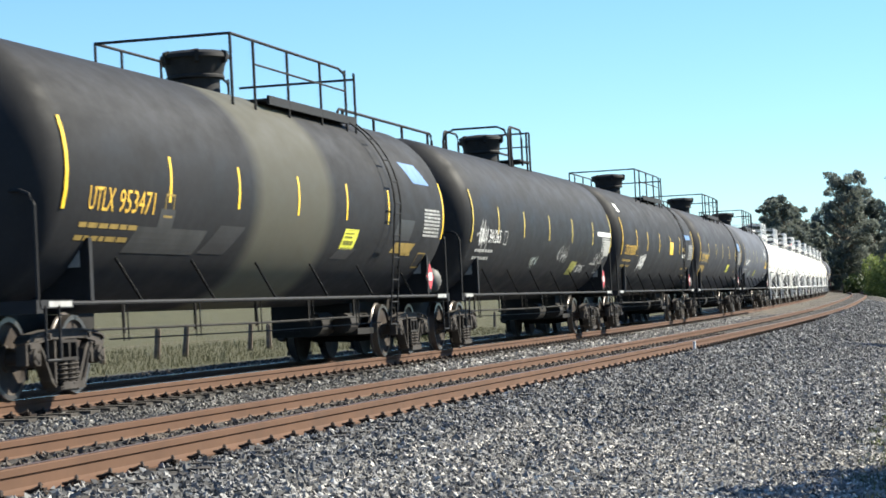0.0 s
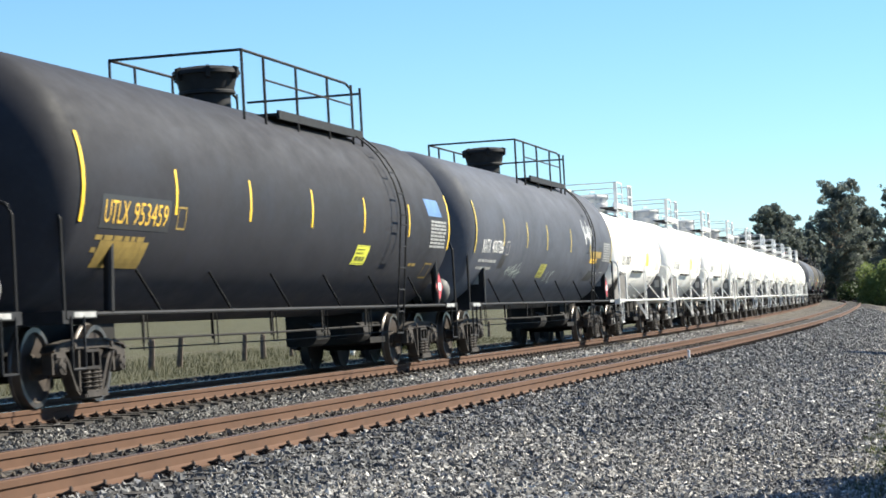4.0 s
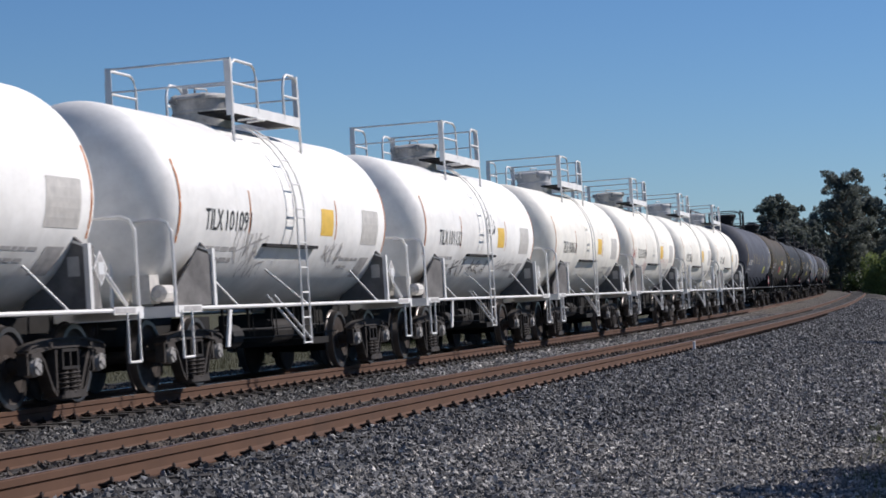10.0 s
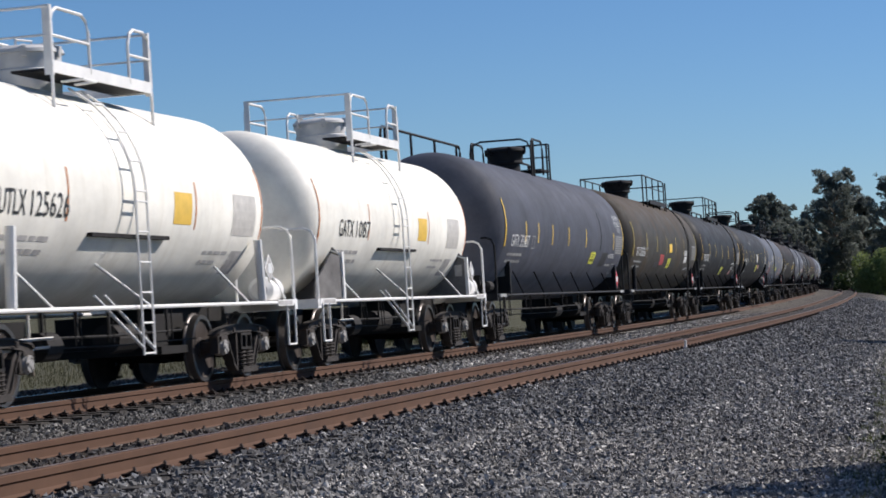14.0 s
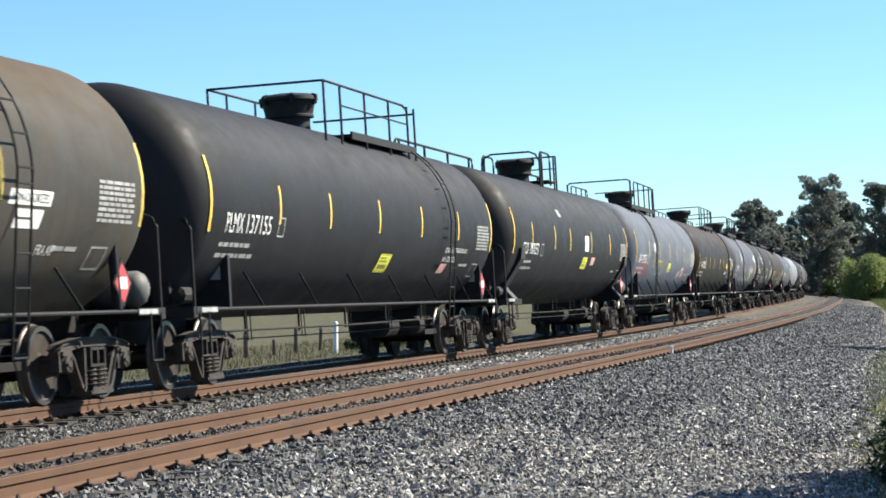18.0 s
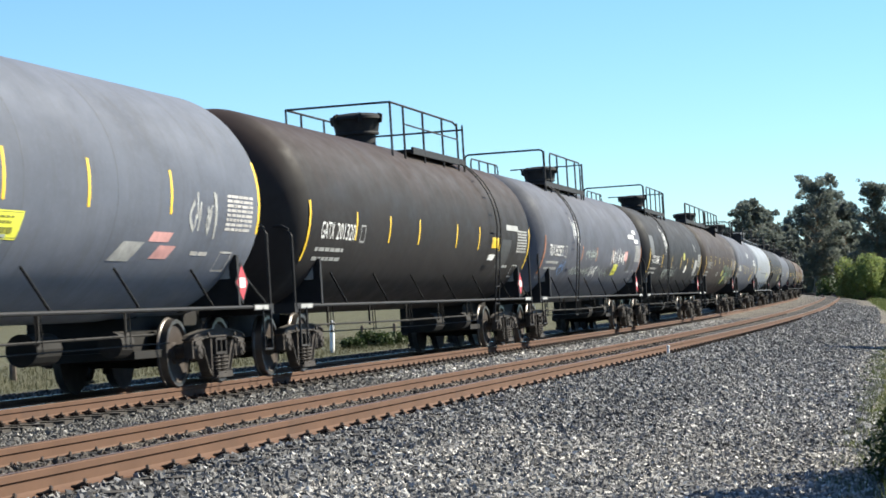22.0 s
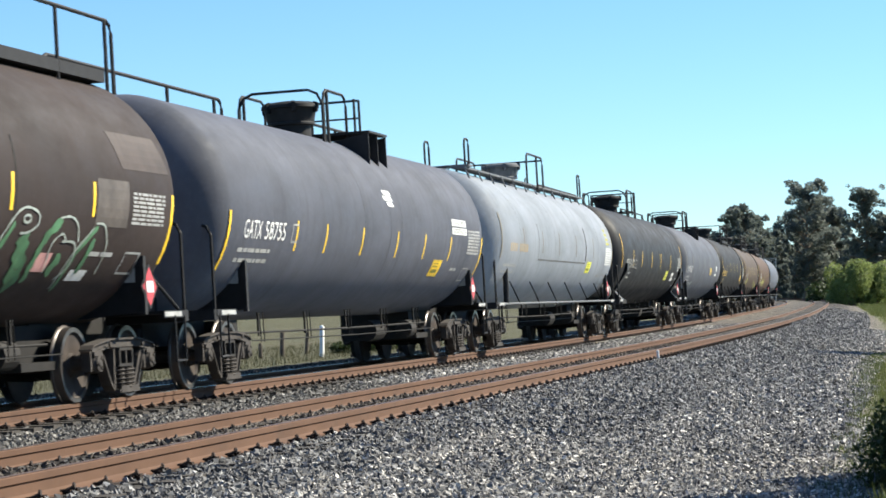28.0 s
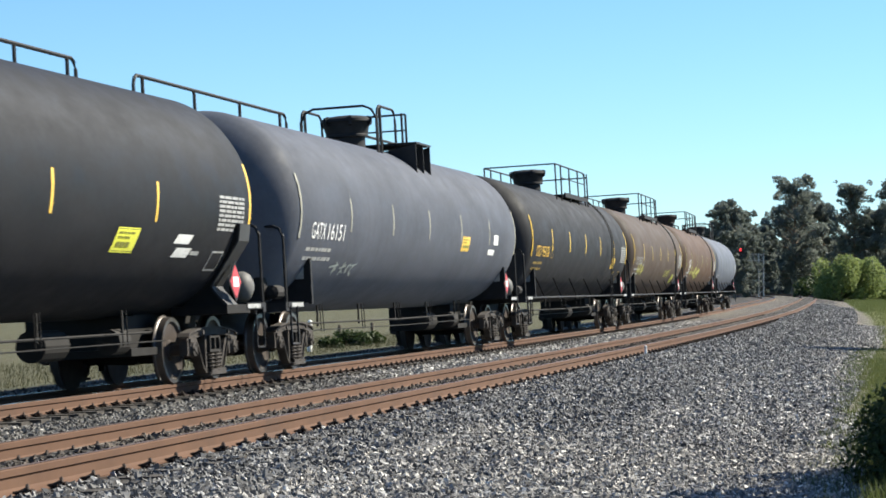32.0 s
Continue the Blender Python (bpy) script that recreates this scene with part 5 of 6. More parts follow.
def white_car(i, paint, number, housing="drum", graffiti=None, faint=MARK_FAINT_DARK, stripe=ORANGE, steel=None):
    L = ENDS[i + 1] - ENDS[i]
    R, zc = W_R, W_ZC
    rng = random.Random(100 + i)
    steel = steel or WHITE
    car = new("tank_car")
    half = L / 2 - W_SEAM
    part("tank", tank_mesh(half, R, zc, 0.66), car, "white painted steel shell with rounded ends", material=None).data.materials.append(paint)
    for k in (1, -1):
        truck(car, k * (L / 2 - 2.05), CAP_METAL)
        end_gear(car, k, L, R, zc, steel, "white end platform", i in (7, 8, 9, 10, 13), i != 13)
        end_bracket(car, k, L, R, zc, steel, "white" if i != 13 else "post")
    side_sill(car, L, steel)
    struts(car, L, R, zc, steel, (half - 1.6, -half + 1.2), 0.45)
    struts(car, L, R, zc, steel, (0.2,), 0.9)
    under_gear(car, L, rng, "white")
    white_top(car, R, zc, steel, i >= 8)
    if housing == "drum":
        dome(car, 0.35, zc + R + 0.06, 0.45, 0.42, HOUSING_PALE, 1.0, "white valve housing drum", 0.98)
    else:
        dome(car, 0.35, zc + R + 0.06, 0.45, 0.36, HOUSING_WORN, 1.0, "low grey manway with bolts", 0.95)
    ladder(car, 0.55, lambda z: math.sqrt(max(0.0, (R + 0.12) ** 2 - (z - zc) ** 2)) if z > zc else R + 0.12, zc, zc + R - 0.06, steel, 0.36)
    ladder(car, 0.55, lambda z: R + 0.12, 0.45, zc, steel, 0.36, "lower_ladder")
    for dx in (-0.16, 0.16):
        part("ladder_brace", Build().pipe([(1.4 + dx, 1.22, 1.17), (0.55 + dx, R + 0.12, 0.52)], 0.018, 6).mesh("ladder_brace", steel), car)
    if i in (7, 8, 9, 10):
        part("drop_brace", Build().plate([(L / 2 - 2.72, 1.0), (L / 2 - 2.62, 1.0), (L / 2 - 2.46, 0.5), (L / 2 - 2.56, 0.5)], 1.37, 1.40).mesh("drop_brace", steel), car)
    else:
        end_reservoir(car, L, "along", steel)
        for yy, zz in ((1.05, 0.70), (1.0, 0.60)):
            part("side_pipe", Build().pipe([(half - 0.3, yy, zz), (half - 2.3, yy, zz + 0.02)], 0.017, 5).mesh("side_pipe", GREY_LABEL), car)
        for xx in (0.9, 1.7):
            part("side_pipe_hanger", Build().box(half - xx - 0.012, half - xx + 0.012, 1.02, 1.05, 0.52, 0.98).mesh("side_pipe_hanger", GREY_LABEL), car)
    part("end_strut", Build().pipe([(-(L / 2 - 1.75), 1.12, 1.98), (-(L / 2 - 0.75), 1.30, 1.08)], 0.026, 6).mesh("end_strut", steel), car, "white diagonal strut at the tank's end")
    add_mark(car, "catwalk_board", Build().box(-0.75, 1.75, R - 0.13, R - 0.03, 1.845, 1.89), UNDER, "dark narrow running board on the shell")
    stripes(car, R, zc, (half, -half), 1.85, 2.9, stripe, 0.06)
    stripes(car, R, zc, (2.15, -2.02), 2.0, 2.6, stripe, 0.05)
    stencil(car, number, 3.95, 2.17, 0.27, 1.85, R, zc, MARK_BLACK)
    for j, z in enumerate((1.80, 1.66)):
        add_mark(car, "small_lettering", bars(R, zc, 4.1, z, 6, rng, 0.24), faint)
    add_mark(car, "small_lettering", bars(R, zc, -2.62, 1.72, 4, rng, 0.2, 0.04), faint)
    add_mark(car, "small_lettering", bars(R, zc, -2.62, 1.60, 3, rng, 0.2, 0.04), faint)
    add_mark(car, "ochre_sticker", decal(R, zc, -1.87, -1.22, 2.05, 2.45), GOLD, "ochre-yellow rectangular sticker")
    add_mark(car, "data_panel", decal(R, zc, -4.45, -3.5, 1.95, 2.5), GREY_LABEL, "grey panel of small print")
    add_mark(car, "consolidated_stencil", decal(R, zc, -4.2, -3.7, 1.45, 1.75, -0.1), MARK_FAINT_DARK)
    placard(car, -(L / 2 - 1.8), 1.42, 1.5, steel, 0.2, MARK_FAINT_DARK)
    if graffiti:
        for x0, z, w, h, n, r, mat in graffiti:
            add_mark(car, "spray_tag", tag_letters(R, zc, x0, z, w, h, rng, n, r), mat, "spray-painted scrawl")
    return car


def lpg_car(i, paint, number, text=MARK_WHITE, top="long", bracket="plate", stripe=YELLOW, steel=None, sill=True, xs=None, stripe_z=(2.2, 2.75), ends_z=(2.03, 3.03), label=(-6.3, 1.62), small=MARK_FAINT,
            housing=BLACK, patches=(), words=(), tags=(), panel=MARK_FAINT, panel_z=(2.05, 2.55), sill_mat=None, seams=(), label_mat=LEMON, box=True, reservoir="cross", valve=True, ahead=0.0):
    """A long gas tank car. xs: the stripes along the side; patches: (name, x front, x rear, z0, z1, skew, material, label); words: (text, x, z, height, width, material); tags: sprayed letters."""
    L = ENDS[i + 1] - ENDS[i]
    R, zc = LPG_R, LPG_ZC
    rng = random.Random(100 + i)
    steel = steel or BLACK
    sill_mat = sill_mat or steel
    AHEAD[0] = ahead
    car = new("tank_car")
    half = L / 2 - LPG_SEAM
    part("tank", tank_mesh(half, R, zc), car).data.materials.append(paint)
    for k in (1, -1):
        truck(car, k * (L / 2 - 2.05), TRUCK_STEEL)
        end_gear(car, k, L, R, zc, steel, "black end platform", valve, bracket == "plate")
        end_bracket(car, k, L, R, zc, steel, bracket)
    if reservoir:
        end_reservoir(car, L, reservoir, RES_GREY if reservoir == "cross" else DARK_STEEL)
    if reservoir != "cross":
        part("end_strut", Build().pipe([(-(L / 2 - 1.75), 1.20, 1.72), (-(L / 2 - 0.75), 1.36, 1.08)], 0.022, 6).mesh("end_strut", steel), car, "diagonal strut at the tank's end")
    if sill:
        side_sill(car, L, sill_mat)
        n = 6
        struts(car, L, R, zc, UNDER, [half - 2.4 - (2 * half - 4.2) * j / (n - 1) for j in range(n)], 0.45)
    under_gear(car, L, rng, "dark")
    below = set(car.children)
    dome(car, 0.0, zc + R, 0.43, 0.54, housing, 1.1, "round valve housing with a flared lid")
    if top == "long":
        top_long(car, R, zc, steel)
    elif top == "front":
        top_front(car, R, zc, steel)
    elif top == "crown":
        top_crown(car, R, zc, steel, half - 0.2)
    elif top == "boards":
        top_boards(car, R, zc, HOUSING_GREY, half)
    else:
        top_short(car, R, zc, steel, half - 0.2, top == "gusset")
    for ob in car.children:
        if ob not in below:
            ob.matrix_basis = Matrix.Translation((ahead, 0, 0)) @ ob.matrix_basis
    xs = xs or [half - 0.05 - (2 * half - 0.1) * j / 6 for j in range(7)]
    stripes(car, R, zc, (half + 0.02, -half - 0.02), *ends_z, stripe, 0.085)
    stripes(car, R, zc, xs[1:-1], *stripe_z, stripe, 0.075)
    mx = L / 2 - (2.3 if bracket == "claw" else 1.9)
    if number:
        stencil(car, number, mx, 2.17, 0.26, 2.0, R, zc, text)
        if box:
            add_mark(car, "test_stencil", frame_mark(R, zc, mx - 2.65, mx - 2.35, 2.02, 2.3), small)
    for z in (1.88, 1.74):
        add_mark(car, "small_lettering", bars(R, zc, mx + 0.1, z, 6, rng, 0.24), small)
    if label:
        x, z = label
        add_mark(car, "yellow_sticker", decal(R, zc, x - 0.38, x + 0.38, z - 0.15, z + 0.15, -0.06), label_mat, "yellow rectangular sticker with dark print")
        add_mark(car, "sticker_border", frame_mark(R, zc, x - 0.36, x + 0.36, z - 0.135, z + 0.135, 0.007), PATCH_DARK)
        for dz, n, w, t in ((0.085, 4, 0.12, 0.022), (0.03, 5, 0.07, 0.028), (-0.055, 3, 0.16, 0.062)):
            add_mark(car, "sticker_print", bars(R + 0.004, zc, x + 0.29, z + dz, n, rng, w, t, 0.025), STICKER_INK)
    if panel:
        add_mark(car, "data_panel", print_panel(R, zc, -half + 1.35, -half + 0.25, *panel_z, rng), panel, "table of small print on the shell")
        add_mark(car, "small_lettering", bars(R, zc, -half + 2.4, 1.74, 2, rng, 0.3, 0.05), small)
        add_mark(car, "test_stencil", frame_mark(R, zc, -half + 0.75, -half + 1.25, 1.52, 1.78), small)
    for name, x0, x1, z0, z1, sk, mat, lab in patches:
        add_mark(car, name, decal(R, zc, min(x0, x1), max(x0, x1), z0, z1, sk), mat, lab)
    for body, x, z, h, w, mat in words:
        part("lettering", lettering(body, x, z, h, w, R, zc), car, "stencilled words").data.materials.append(mat)
    for x0, z, w, h, n, r, mat in tags:
        add_mark(car, "spray_tag", tag_letters(R, zc, x0, z, w, h, rng, n, r), mat, "spray-painted tag")
    for x in seams:
        seam(car, R, zc, x, PALE_SEAM if paint in (P_PALE, P_PALER, P_HAZE) else PATCH_SOFT, 0.016)
    placard(car, -(L / 2 - 1.9), 1.40, 1.36, steel)
    return car


CARS = []


def couple(car, i, label):
    tagged(car, label, "tank car", group="cars of the freight train")
    car.matrix_basis = on_track((ENDS[i] + ENDS[i + 1]) / 2)
    CARS.append((car, i))


def dark_patch(x0, x1, z0, z1, sk=-0.2, mat=None, name="touch_up_patch", lab=""):
    return (name, x0, x1, z0, z1, sk, mat or PATCH_DARK, lab)


couple(lpg_car(0, P_TAN, "UTLX 953471", MARK_GOLD, valve=False, xs=(8.2, 5.35, 2.8, 0.18, -2.3, -4.75, -8.1), small=MARK_DIMGOLD, label=(-2.7, 1.92),
               patches=(dark_patch(3.6, 2.6, 1.62, 1.98, -0.5), dark_patch(6.3, 3.9, 1.6, 1.9, -0.2, PATCH_SOFT), dark_patch(5.6, 5.1, 1.9, 2.12, 0, PATCH_SOFT), dark_patch(-2.2, -3.1, 1.62, 1.78, -0.3), dark_patch(-5.3, -6.4, 1.95, 2.3, -0.2),
                        dark_patch(-5.4, -6.7, 1.75, 1.92, -0.2, MARK_DIMGOLD, "faded_lettering", "faded gold lettering"), dark_patch(-6.4, -7.5, 2.95, 3.3, 0.5, BLUE, "blue_overspray", "faded blue smear"))), 0, "black tank car with a tan faded band and yellow lettering")
couple(lpg_car(1, P_BLACK2, "DBUX 341265", valve=False, reservoir="along", top="short", xs=(8.5, 5.95, 3.3, 0.39, -2.56, -5.5, -8.3), label=(-3.6, 1.62), label_mat=LABEL_DIM, stripe=DULL_GOLD,
               patches=(dark_patch(-6.2, -8.25, 2.43, 2.54, 0, MARK_WHITE, "white_strip", "clean white strip"), dark_patch(-7.4, -8.2, 1.95, 2.35, 0, MARK_FAINT, "faded_panel", "")),
               tags=((7.9, 2.15, 1.0, 0.55, 3, 0.03, MARK_FAINT), (1.9, 1.72, 0.7, 0.32, 3, 0.02, PALE_SPRAY), (-1.0, 1.9, 1.3, 0.5, 4, 0.022, MARK_FAINT), (-4.1, 1.62, 1.2, 0.24, 6, 0.018, MARK_WHITE), (-6.2, 1.85, 1.4, 0.4, 5, 0.016, MARK_FAINT))), 1, "soot-black tank car with spray scrawls and a white strip")
couple(lpg_car(2, P_BLACK, "UTLX 952070", MARK_GOLD, ahead=0.3, valve=False, bracket="post", small=MARK_DIMGOLD, xs=(8.9, 5.66, 3.35, 0.56, -2.07, -4.61, -7.7), label=None,
               patches=(dark_patch(-2.1, -2.85, 2.15, 2.54, 0, YELLOW, "yellow_sticker", "bright yellow square sticker"), dark_patch(-6.0, -7.6, 2.7, 2.85, 0, BLUE, "blue_strip", "faded blue strip"), dark_patch(8.3, 7.85, 3.2, 3.42, 0.2, MARK_WHITE, "white_sticker", ""),
                        dark_patch(-5.3, -5.9, 2.28, 2.42, 0, MARK_DIMGOLD, "gold_sticker", ""), dark_patch(-5.5, -6.1, 2.08, 2.2, 0, MARK_WHITE, "white_sticker", "")),
               tags=((4.7, 1.85, 1.3, 0.5, 7, 0.024, MARK_WHITE), (4.6, 1.85, 1.2, 0.4, 5, 0.03, MARK_WHITE))), 2, "black tank car with a white spray tag and yellow lettering")
couple(lpg_car(3, P_GREY, "UTLX 953459", MARK_GOLD, ahead=0.2, valve=False, bracket="post", small=MARK_DIMGOLD, label=(-3.0, 1.85), patches=(dark_patch(8.1, 5.9, 1.98, 2.36, 0, PATCH_DARK), dark_patch(7.9, 6.4, 1.55, 1.85, 0, MARK_DIMGOLD, "faded_lettering", "faded gold lettering"), dark_patch(-7.0, -8.0, 2.6, 2.9, 0.2, BLUE, "blue_overspray", "faded blue smear"))), 3, "dark grey tank car with faded patches and yellow lettering")
couple(lpg_car(4, P_HAZE, "NATX 400786", ahead=0.3, valve=False, reservoir="along", xs=(8.6, 5.82, 3.3, 0.92, -2.2, -5.0, -8.2), stripe=DULL_GOLD, label=(0.9, 1.74), label_mat=LABEL_DIM,
               patches=(dark_patch(5.9, 5.4, 1.75, 2.02, -0.15), dark_patch(-5.1, -6.8, 2.12, 2.28, 0, MARK_DIMGOLD, "ochre_patch", "faded ochre patch"), dark_patch(-5.2, -6.2, 1.98, 2.1, 0, MARK_GOLD, "ochre_patch", ""), dark_patch(-6.3, -6.9, 1.85, 2.4, 0, PATCH_DARK), dark_patch(-5.3, -6.5, 1.55, 1.8, -0.4, PATCH_SOFT)),
               tags=((-4.3, 2.75, 1.1, 0.7, 3, 0.04, MARK_WHITE), (4.9, 1.72, 1.5, 0.35, 4, 0.02, PALE_SPRAY), (0.2, 1.62, 0.9, 0.3, 2, 0.02, PALE_SPRAY)), seams=(3.9,)), 4, "grey tank car with white lettering and a long top railing")
WHITES = ((5, "TILX 100679", "drum"), (6, "TILX 100655", "drum"), (7, "TILX 100645", "drum"), (8, "TILX 101135", "low"), (9, "TILX 101091", "low"), (10, "TILX 101132", "low"), (11, "TILX 100618", "drum"), (12, "TILX 101094", "low"), (13, "UTLX 125626", "drum"), (14, "GATX 1087", "drum"))
TAGS = {7: ((-3.4, 2.0, 0.9, 0.5, 3, 0.02, MARK_BLACK),), 8: ((2.3, 1.92, 1.4, 0.3, 5, 0.014, MARK_BLACK), (1.9, 1.66, 0.9, 0.22, 4, 0.012, MARK_FAINT_DARK)), 9: ((2.5, 1.85, 1.2, 0.5, 4, 0.014, MARK_FAINT_DARK), (-1.6, 1.8, 1.0, 0.35, 4, 0.014, MARK_FAINT_DARK), (2.0, 1.55, 0.9, 0.25, 4, 0.012, MARK_FAINT_DARK)),
        10: ((2.4, 1.66, 3.0, 0.42, 6, 0.018, MARK_BLACK), (-0.2, 2.45, 0.7, 0.7, 3, 0.02, MARK_BLACK), (-1.6, 1.7, 1.6, 0.3, 5, 0.012, MARK_FAINT_DARK)), 12: ((5.0, 2.05, 0.7, 0.55, 2, 0.025, RED_SPRAY), (2.6, 1.75, 1.1, 0.5, 5, 0.014, PINK), (-1.4, 1.95, 1.9, 0.3, 6, 0.012, PINK))}
for i, number, kind in WHITES:
    couple(white_car(i, P_CREAM if i >= 11 else P_WHITE, number, kind, TAGS.get(i)), i, "short white tank car with black lettering and a railed platform")
couple(lpg_car(15, P_MIDGREY, "GATX 33687", reservoir="", top="short", xs=(8.0, 6.1, 4.6, 2.8, 0.6, -2.0, -6.6, -8.1), label=(-3.4, 1.9), stripe_z=(2.15, 2.6),
               patches=(dark_patch(-4.35, -4.47, 2.1, 3.1, 0, UNDER, "jacket_gap", "dark gap in the torn jacket"), dark_patch(-4.8, -5.7, 1.7, 2.05, -0.3)), words=(("LIQUEFIED", -7.0, 3.02, 0.13, 0.95, MARK_WHITE), ("PETROLEUM", -7.0, 2.85, 0.13, 1.05, MARK_WHITE), ("GAS", -7.35, 2.68, 0.13, 0.35, MARK_WHITE), ("NON-ODORIZED", -5.9, 1.98, 0.11, 1.1, MARK_WHITE)), seams=(-5.8, 2.0, -1.2)), 15, "grey jacketed tank car marked for liquefied gas")
couple(lpg_car(16, P_BROWN, "GATX 203256", ahead=0.15, valve=False, bracket="post", xs=(8.67, 5.54, 2.97, 0.43, -2.18, -4.54, -7.8), label=(-0.6, 1.88), stripe=DULL_GOLD,
               patches=(dark_patch(-0.3, -1.05, 2.22, 2.5, 0, YELLOW, "yellow_sticker", "yellow square sticker"), dark_patch(1.9, 0.9, 1.82, 2.14, 0.1, RED_SPRAY, "red_overspray", "patch of red spray"), dark_patch(3.1, 2.1, 1.74, 1.9, -0.1), dark_patch(-4.75, -5.85, 2.17, 2.33, -0.05, MARK_WHITE, "white_sticker", "white sticker with dark words"), dark_patch(-4.95, -5.65, 1.93, 2.13, -0.05, MARK_WHITE, "white_sticker", "white rectangular sticker")),
               words=(("NON-ODORIZED", -4.82, 2.25, 0.1, 0.96, MARK_BLACK), ("FRA AIP", -5.75, 1.72, 0.11, 0.5, MARK_WHITE)), seams=(6.4, 4.0, -0.8, -3.2))
       , 16, "rust-stained brown and grey tank car with white lettering")
couple(lpg_car(17, P_BLACK2, "PLMX 137155", ahead=0.1, reservoir="", stripe=GOLD, xs=(8.9, 5.88, 3.23, 0.2, -2.82, -5.85, -8.8), label=(-0.6, 1.72), words=(("LIQUEFIED PETROLEUM GAS", -4.9, 2.0, 0.1, 1.9, MARK_WHITE), ("NON-ODORIZED", -4.9, 1.84, 0.1, 1.1, MARK_WHITE)),
               patches=(dark_patch(-4.9, -5.4, 1.58, 1.75, -0.1, PINK, "pink_sticker", "faded pink sticker"),)), 17, "clean black tank car with white lettering")
couple(lpg_car(18, P_BLACK2, "CTCX 787053", top="short", bracket="claw", sill=False, stripe=GOLD, xs=(8.9, 6.73, 3.64, 1.35, -2.11, -5.56, -8.8), label=(-1.24, 1.92),
               patches=(dark_patch(-1.0, -1.6, 2.22, 2.62, 0, MARK_WHITE, "white_sticker", "white rectangular sticker"), dark_patch(-2.3, -2.9, 1.88, 2.08, -0.1, PINK, "pink_sticker", "pale pink sticker"), dark_patch(2.6, 2.2, 3.02, 3.2, 0.15, MARK_FAINT, "small_print", ""))), 18, "black tank car without side sills, with gold stripes")
couple(lpg_car(19, P_PALE, "GATX 33751", ahead=0.1, reservoir="", top="front", xs=(9.0, 5.67, 2.61, -0.4, -2.72, -5.42, -8.3), label=(-0.6, 1.95), seams=(7.6, 2.4, -0.9, -3.6), panel=MARK_FAINT_DARK, text=MARK_WHITE, small=MARK_FAINT_DARK,
               patches=(dark_patch(-4.9, -5.6, 1.86, 1.98, -0.1, PINK, "pink_sticker", "faded pink sticker"), dark_patch(-5.2, -5.8, 1.66, 1.82, -0.2, PINK, "pink_sticker", ""), dark_patch(-3.9, -4.6, 1.62, 1.85, -0.3, MARK_FAINT)),
               tags=((7.5, 2.05, 1.2, 0.4, 3, 0.022, RED_SPRAY), (8.0, 1.78, 2.6, 0.4, 5, 0.022, RED_SPRAY), (4.0, 2.05, 2.6, 0.35, 5, 0.022, LABEL_DIM), (3.6, 1.75, 4.2, 0.25, 8, 0.016, PALE_SPRAY), (4.4, 2.55, 0.9, 0.5, 3, 0.026, MARK_WHITE), (-6.3, 2.2, 1.2, 0.6, 3, 0.035, MARK_FAINT))), 19, "pale grey tank car with red and yellow scrawls")
couple(lpg_car(20, P_BROWN2, "GATX 201320", valve=False, reservoir="along", xs=(9.1, 6.19, 3.98, 1.79, -1.36, -3.48, -5.64, -8.9), stripe_z=(2.05, 2.5), ends_z=(1.7, 2.6), label=None, patches=(dark_patch(-4.8, -5.5, 2.1, 2.32, 0, YELLOW, "yellow_sticker", "bright yellow sticker"), dark_patch(-4.7, -5.3, 1.85, 1.97, -0.1, MARK_WHITE, "white_sticker", ""), dark_patch(-6.3, -7.6, 2.5, 2.62, 0, MARK_FAINT, "grey_strip", ""), dark_patch(-5.8, -6.8, 1.7, 2.3, -0.2, PATCH_SOFT))), 20, "black tank car rusted brown along the top")
couple(lpg_car(21, P_MIDGREY, "TILX 302533", ahead=0.25, valve=False, reservoir="along", top="front", stripe=ORANGE, xs=(9.1, 3.0, 0.4, -2.8, -5.7, -8.8), stripe_z=(1.95, 2.35), ends_z=(1.6, 2.5), label=(-3.7, 1.78),
               patches=(dark_patch(-6.1, -7.4, 2.72, 2.84, 0, MARK_WHITE, "white_strip", "white painted strip"), dark_patch(-7.4, -8.2, 2.6, 2.72, 0, MARK_WHITE, "white_strip", ""), dark_patch(-7.3, -8.0, 2.88, 3.0, 0, MARK_WHITE, "white_strip", ""), dark_patch(-5.2, -5.8, 2.05, 2.3, -0.05, PINK, "pink_sticker", "pink and white sticker"), dark_patch(-6.0, -6.6, 1.75, 2.25, -0.1), dark_patch(-2.2, -2.9, 1.6, 1.85, -0.2)),
               tags=((4.7, 2.75, 1.1, 0.8, 3, 0.035, MARK_WHITE), (4.3, 1.7, 3.6, 0.28, 9, 0.018, PALE_SPRAY), (2.4, 2.15, 2.0, 0.3, 6, 0.018, PALE_SPRAY), (0.9, 1.7, 1.2, 0.4, 4, 0.026, MARK_WHITE), (-2.6, 2.12, 2.6, 0.5, 9, 0.022, MARK_WHITE), (-0.6, 1.7, 2.0, 0.3, 6, 0.014, PALE_SPRAY), (6.4, 1.75, 1.0, 0.4, 3, 0.02, BLUE))), 21, "grey tank car covered with white spray tags")
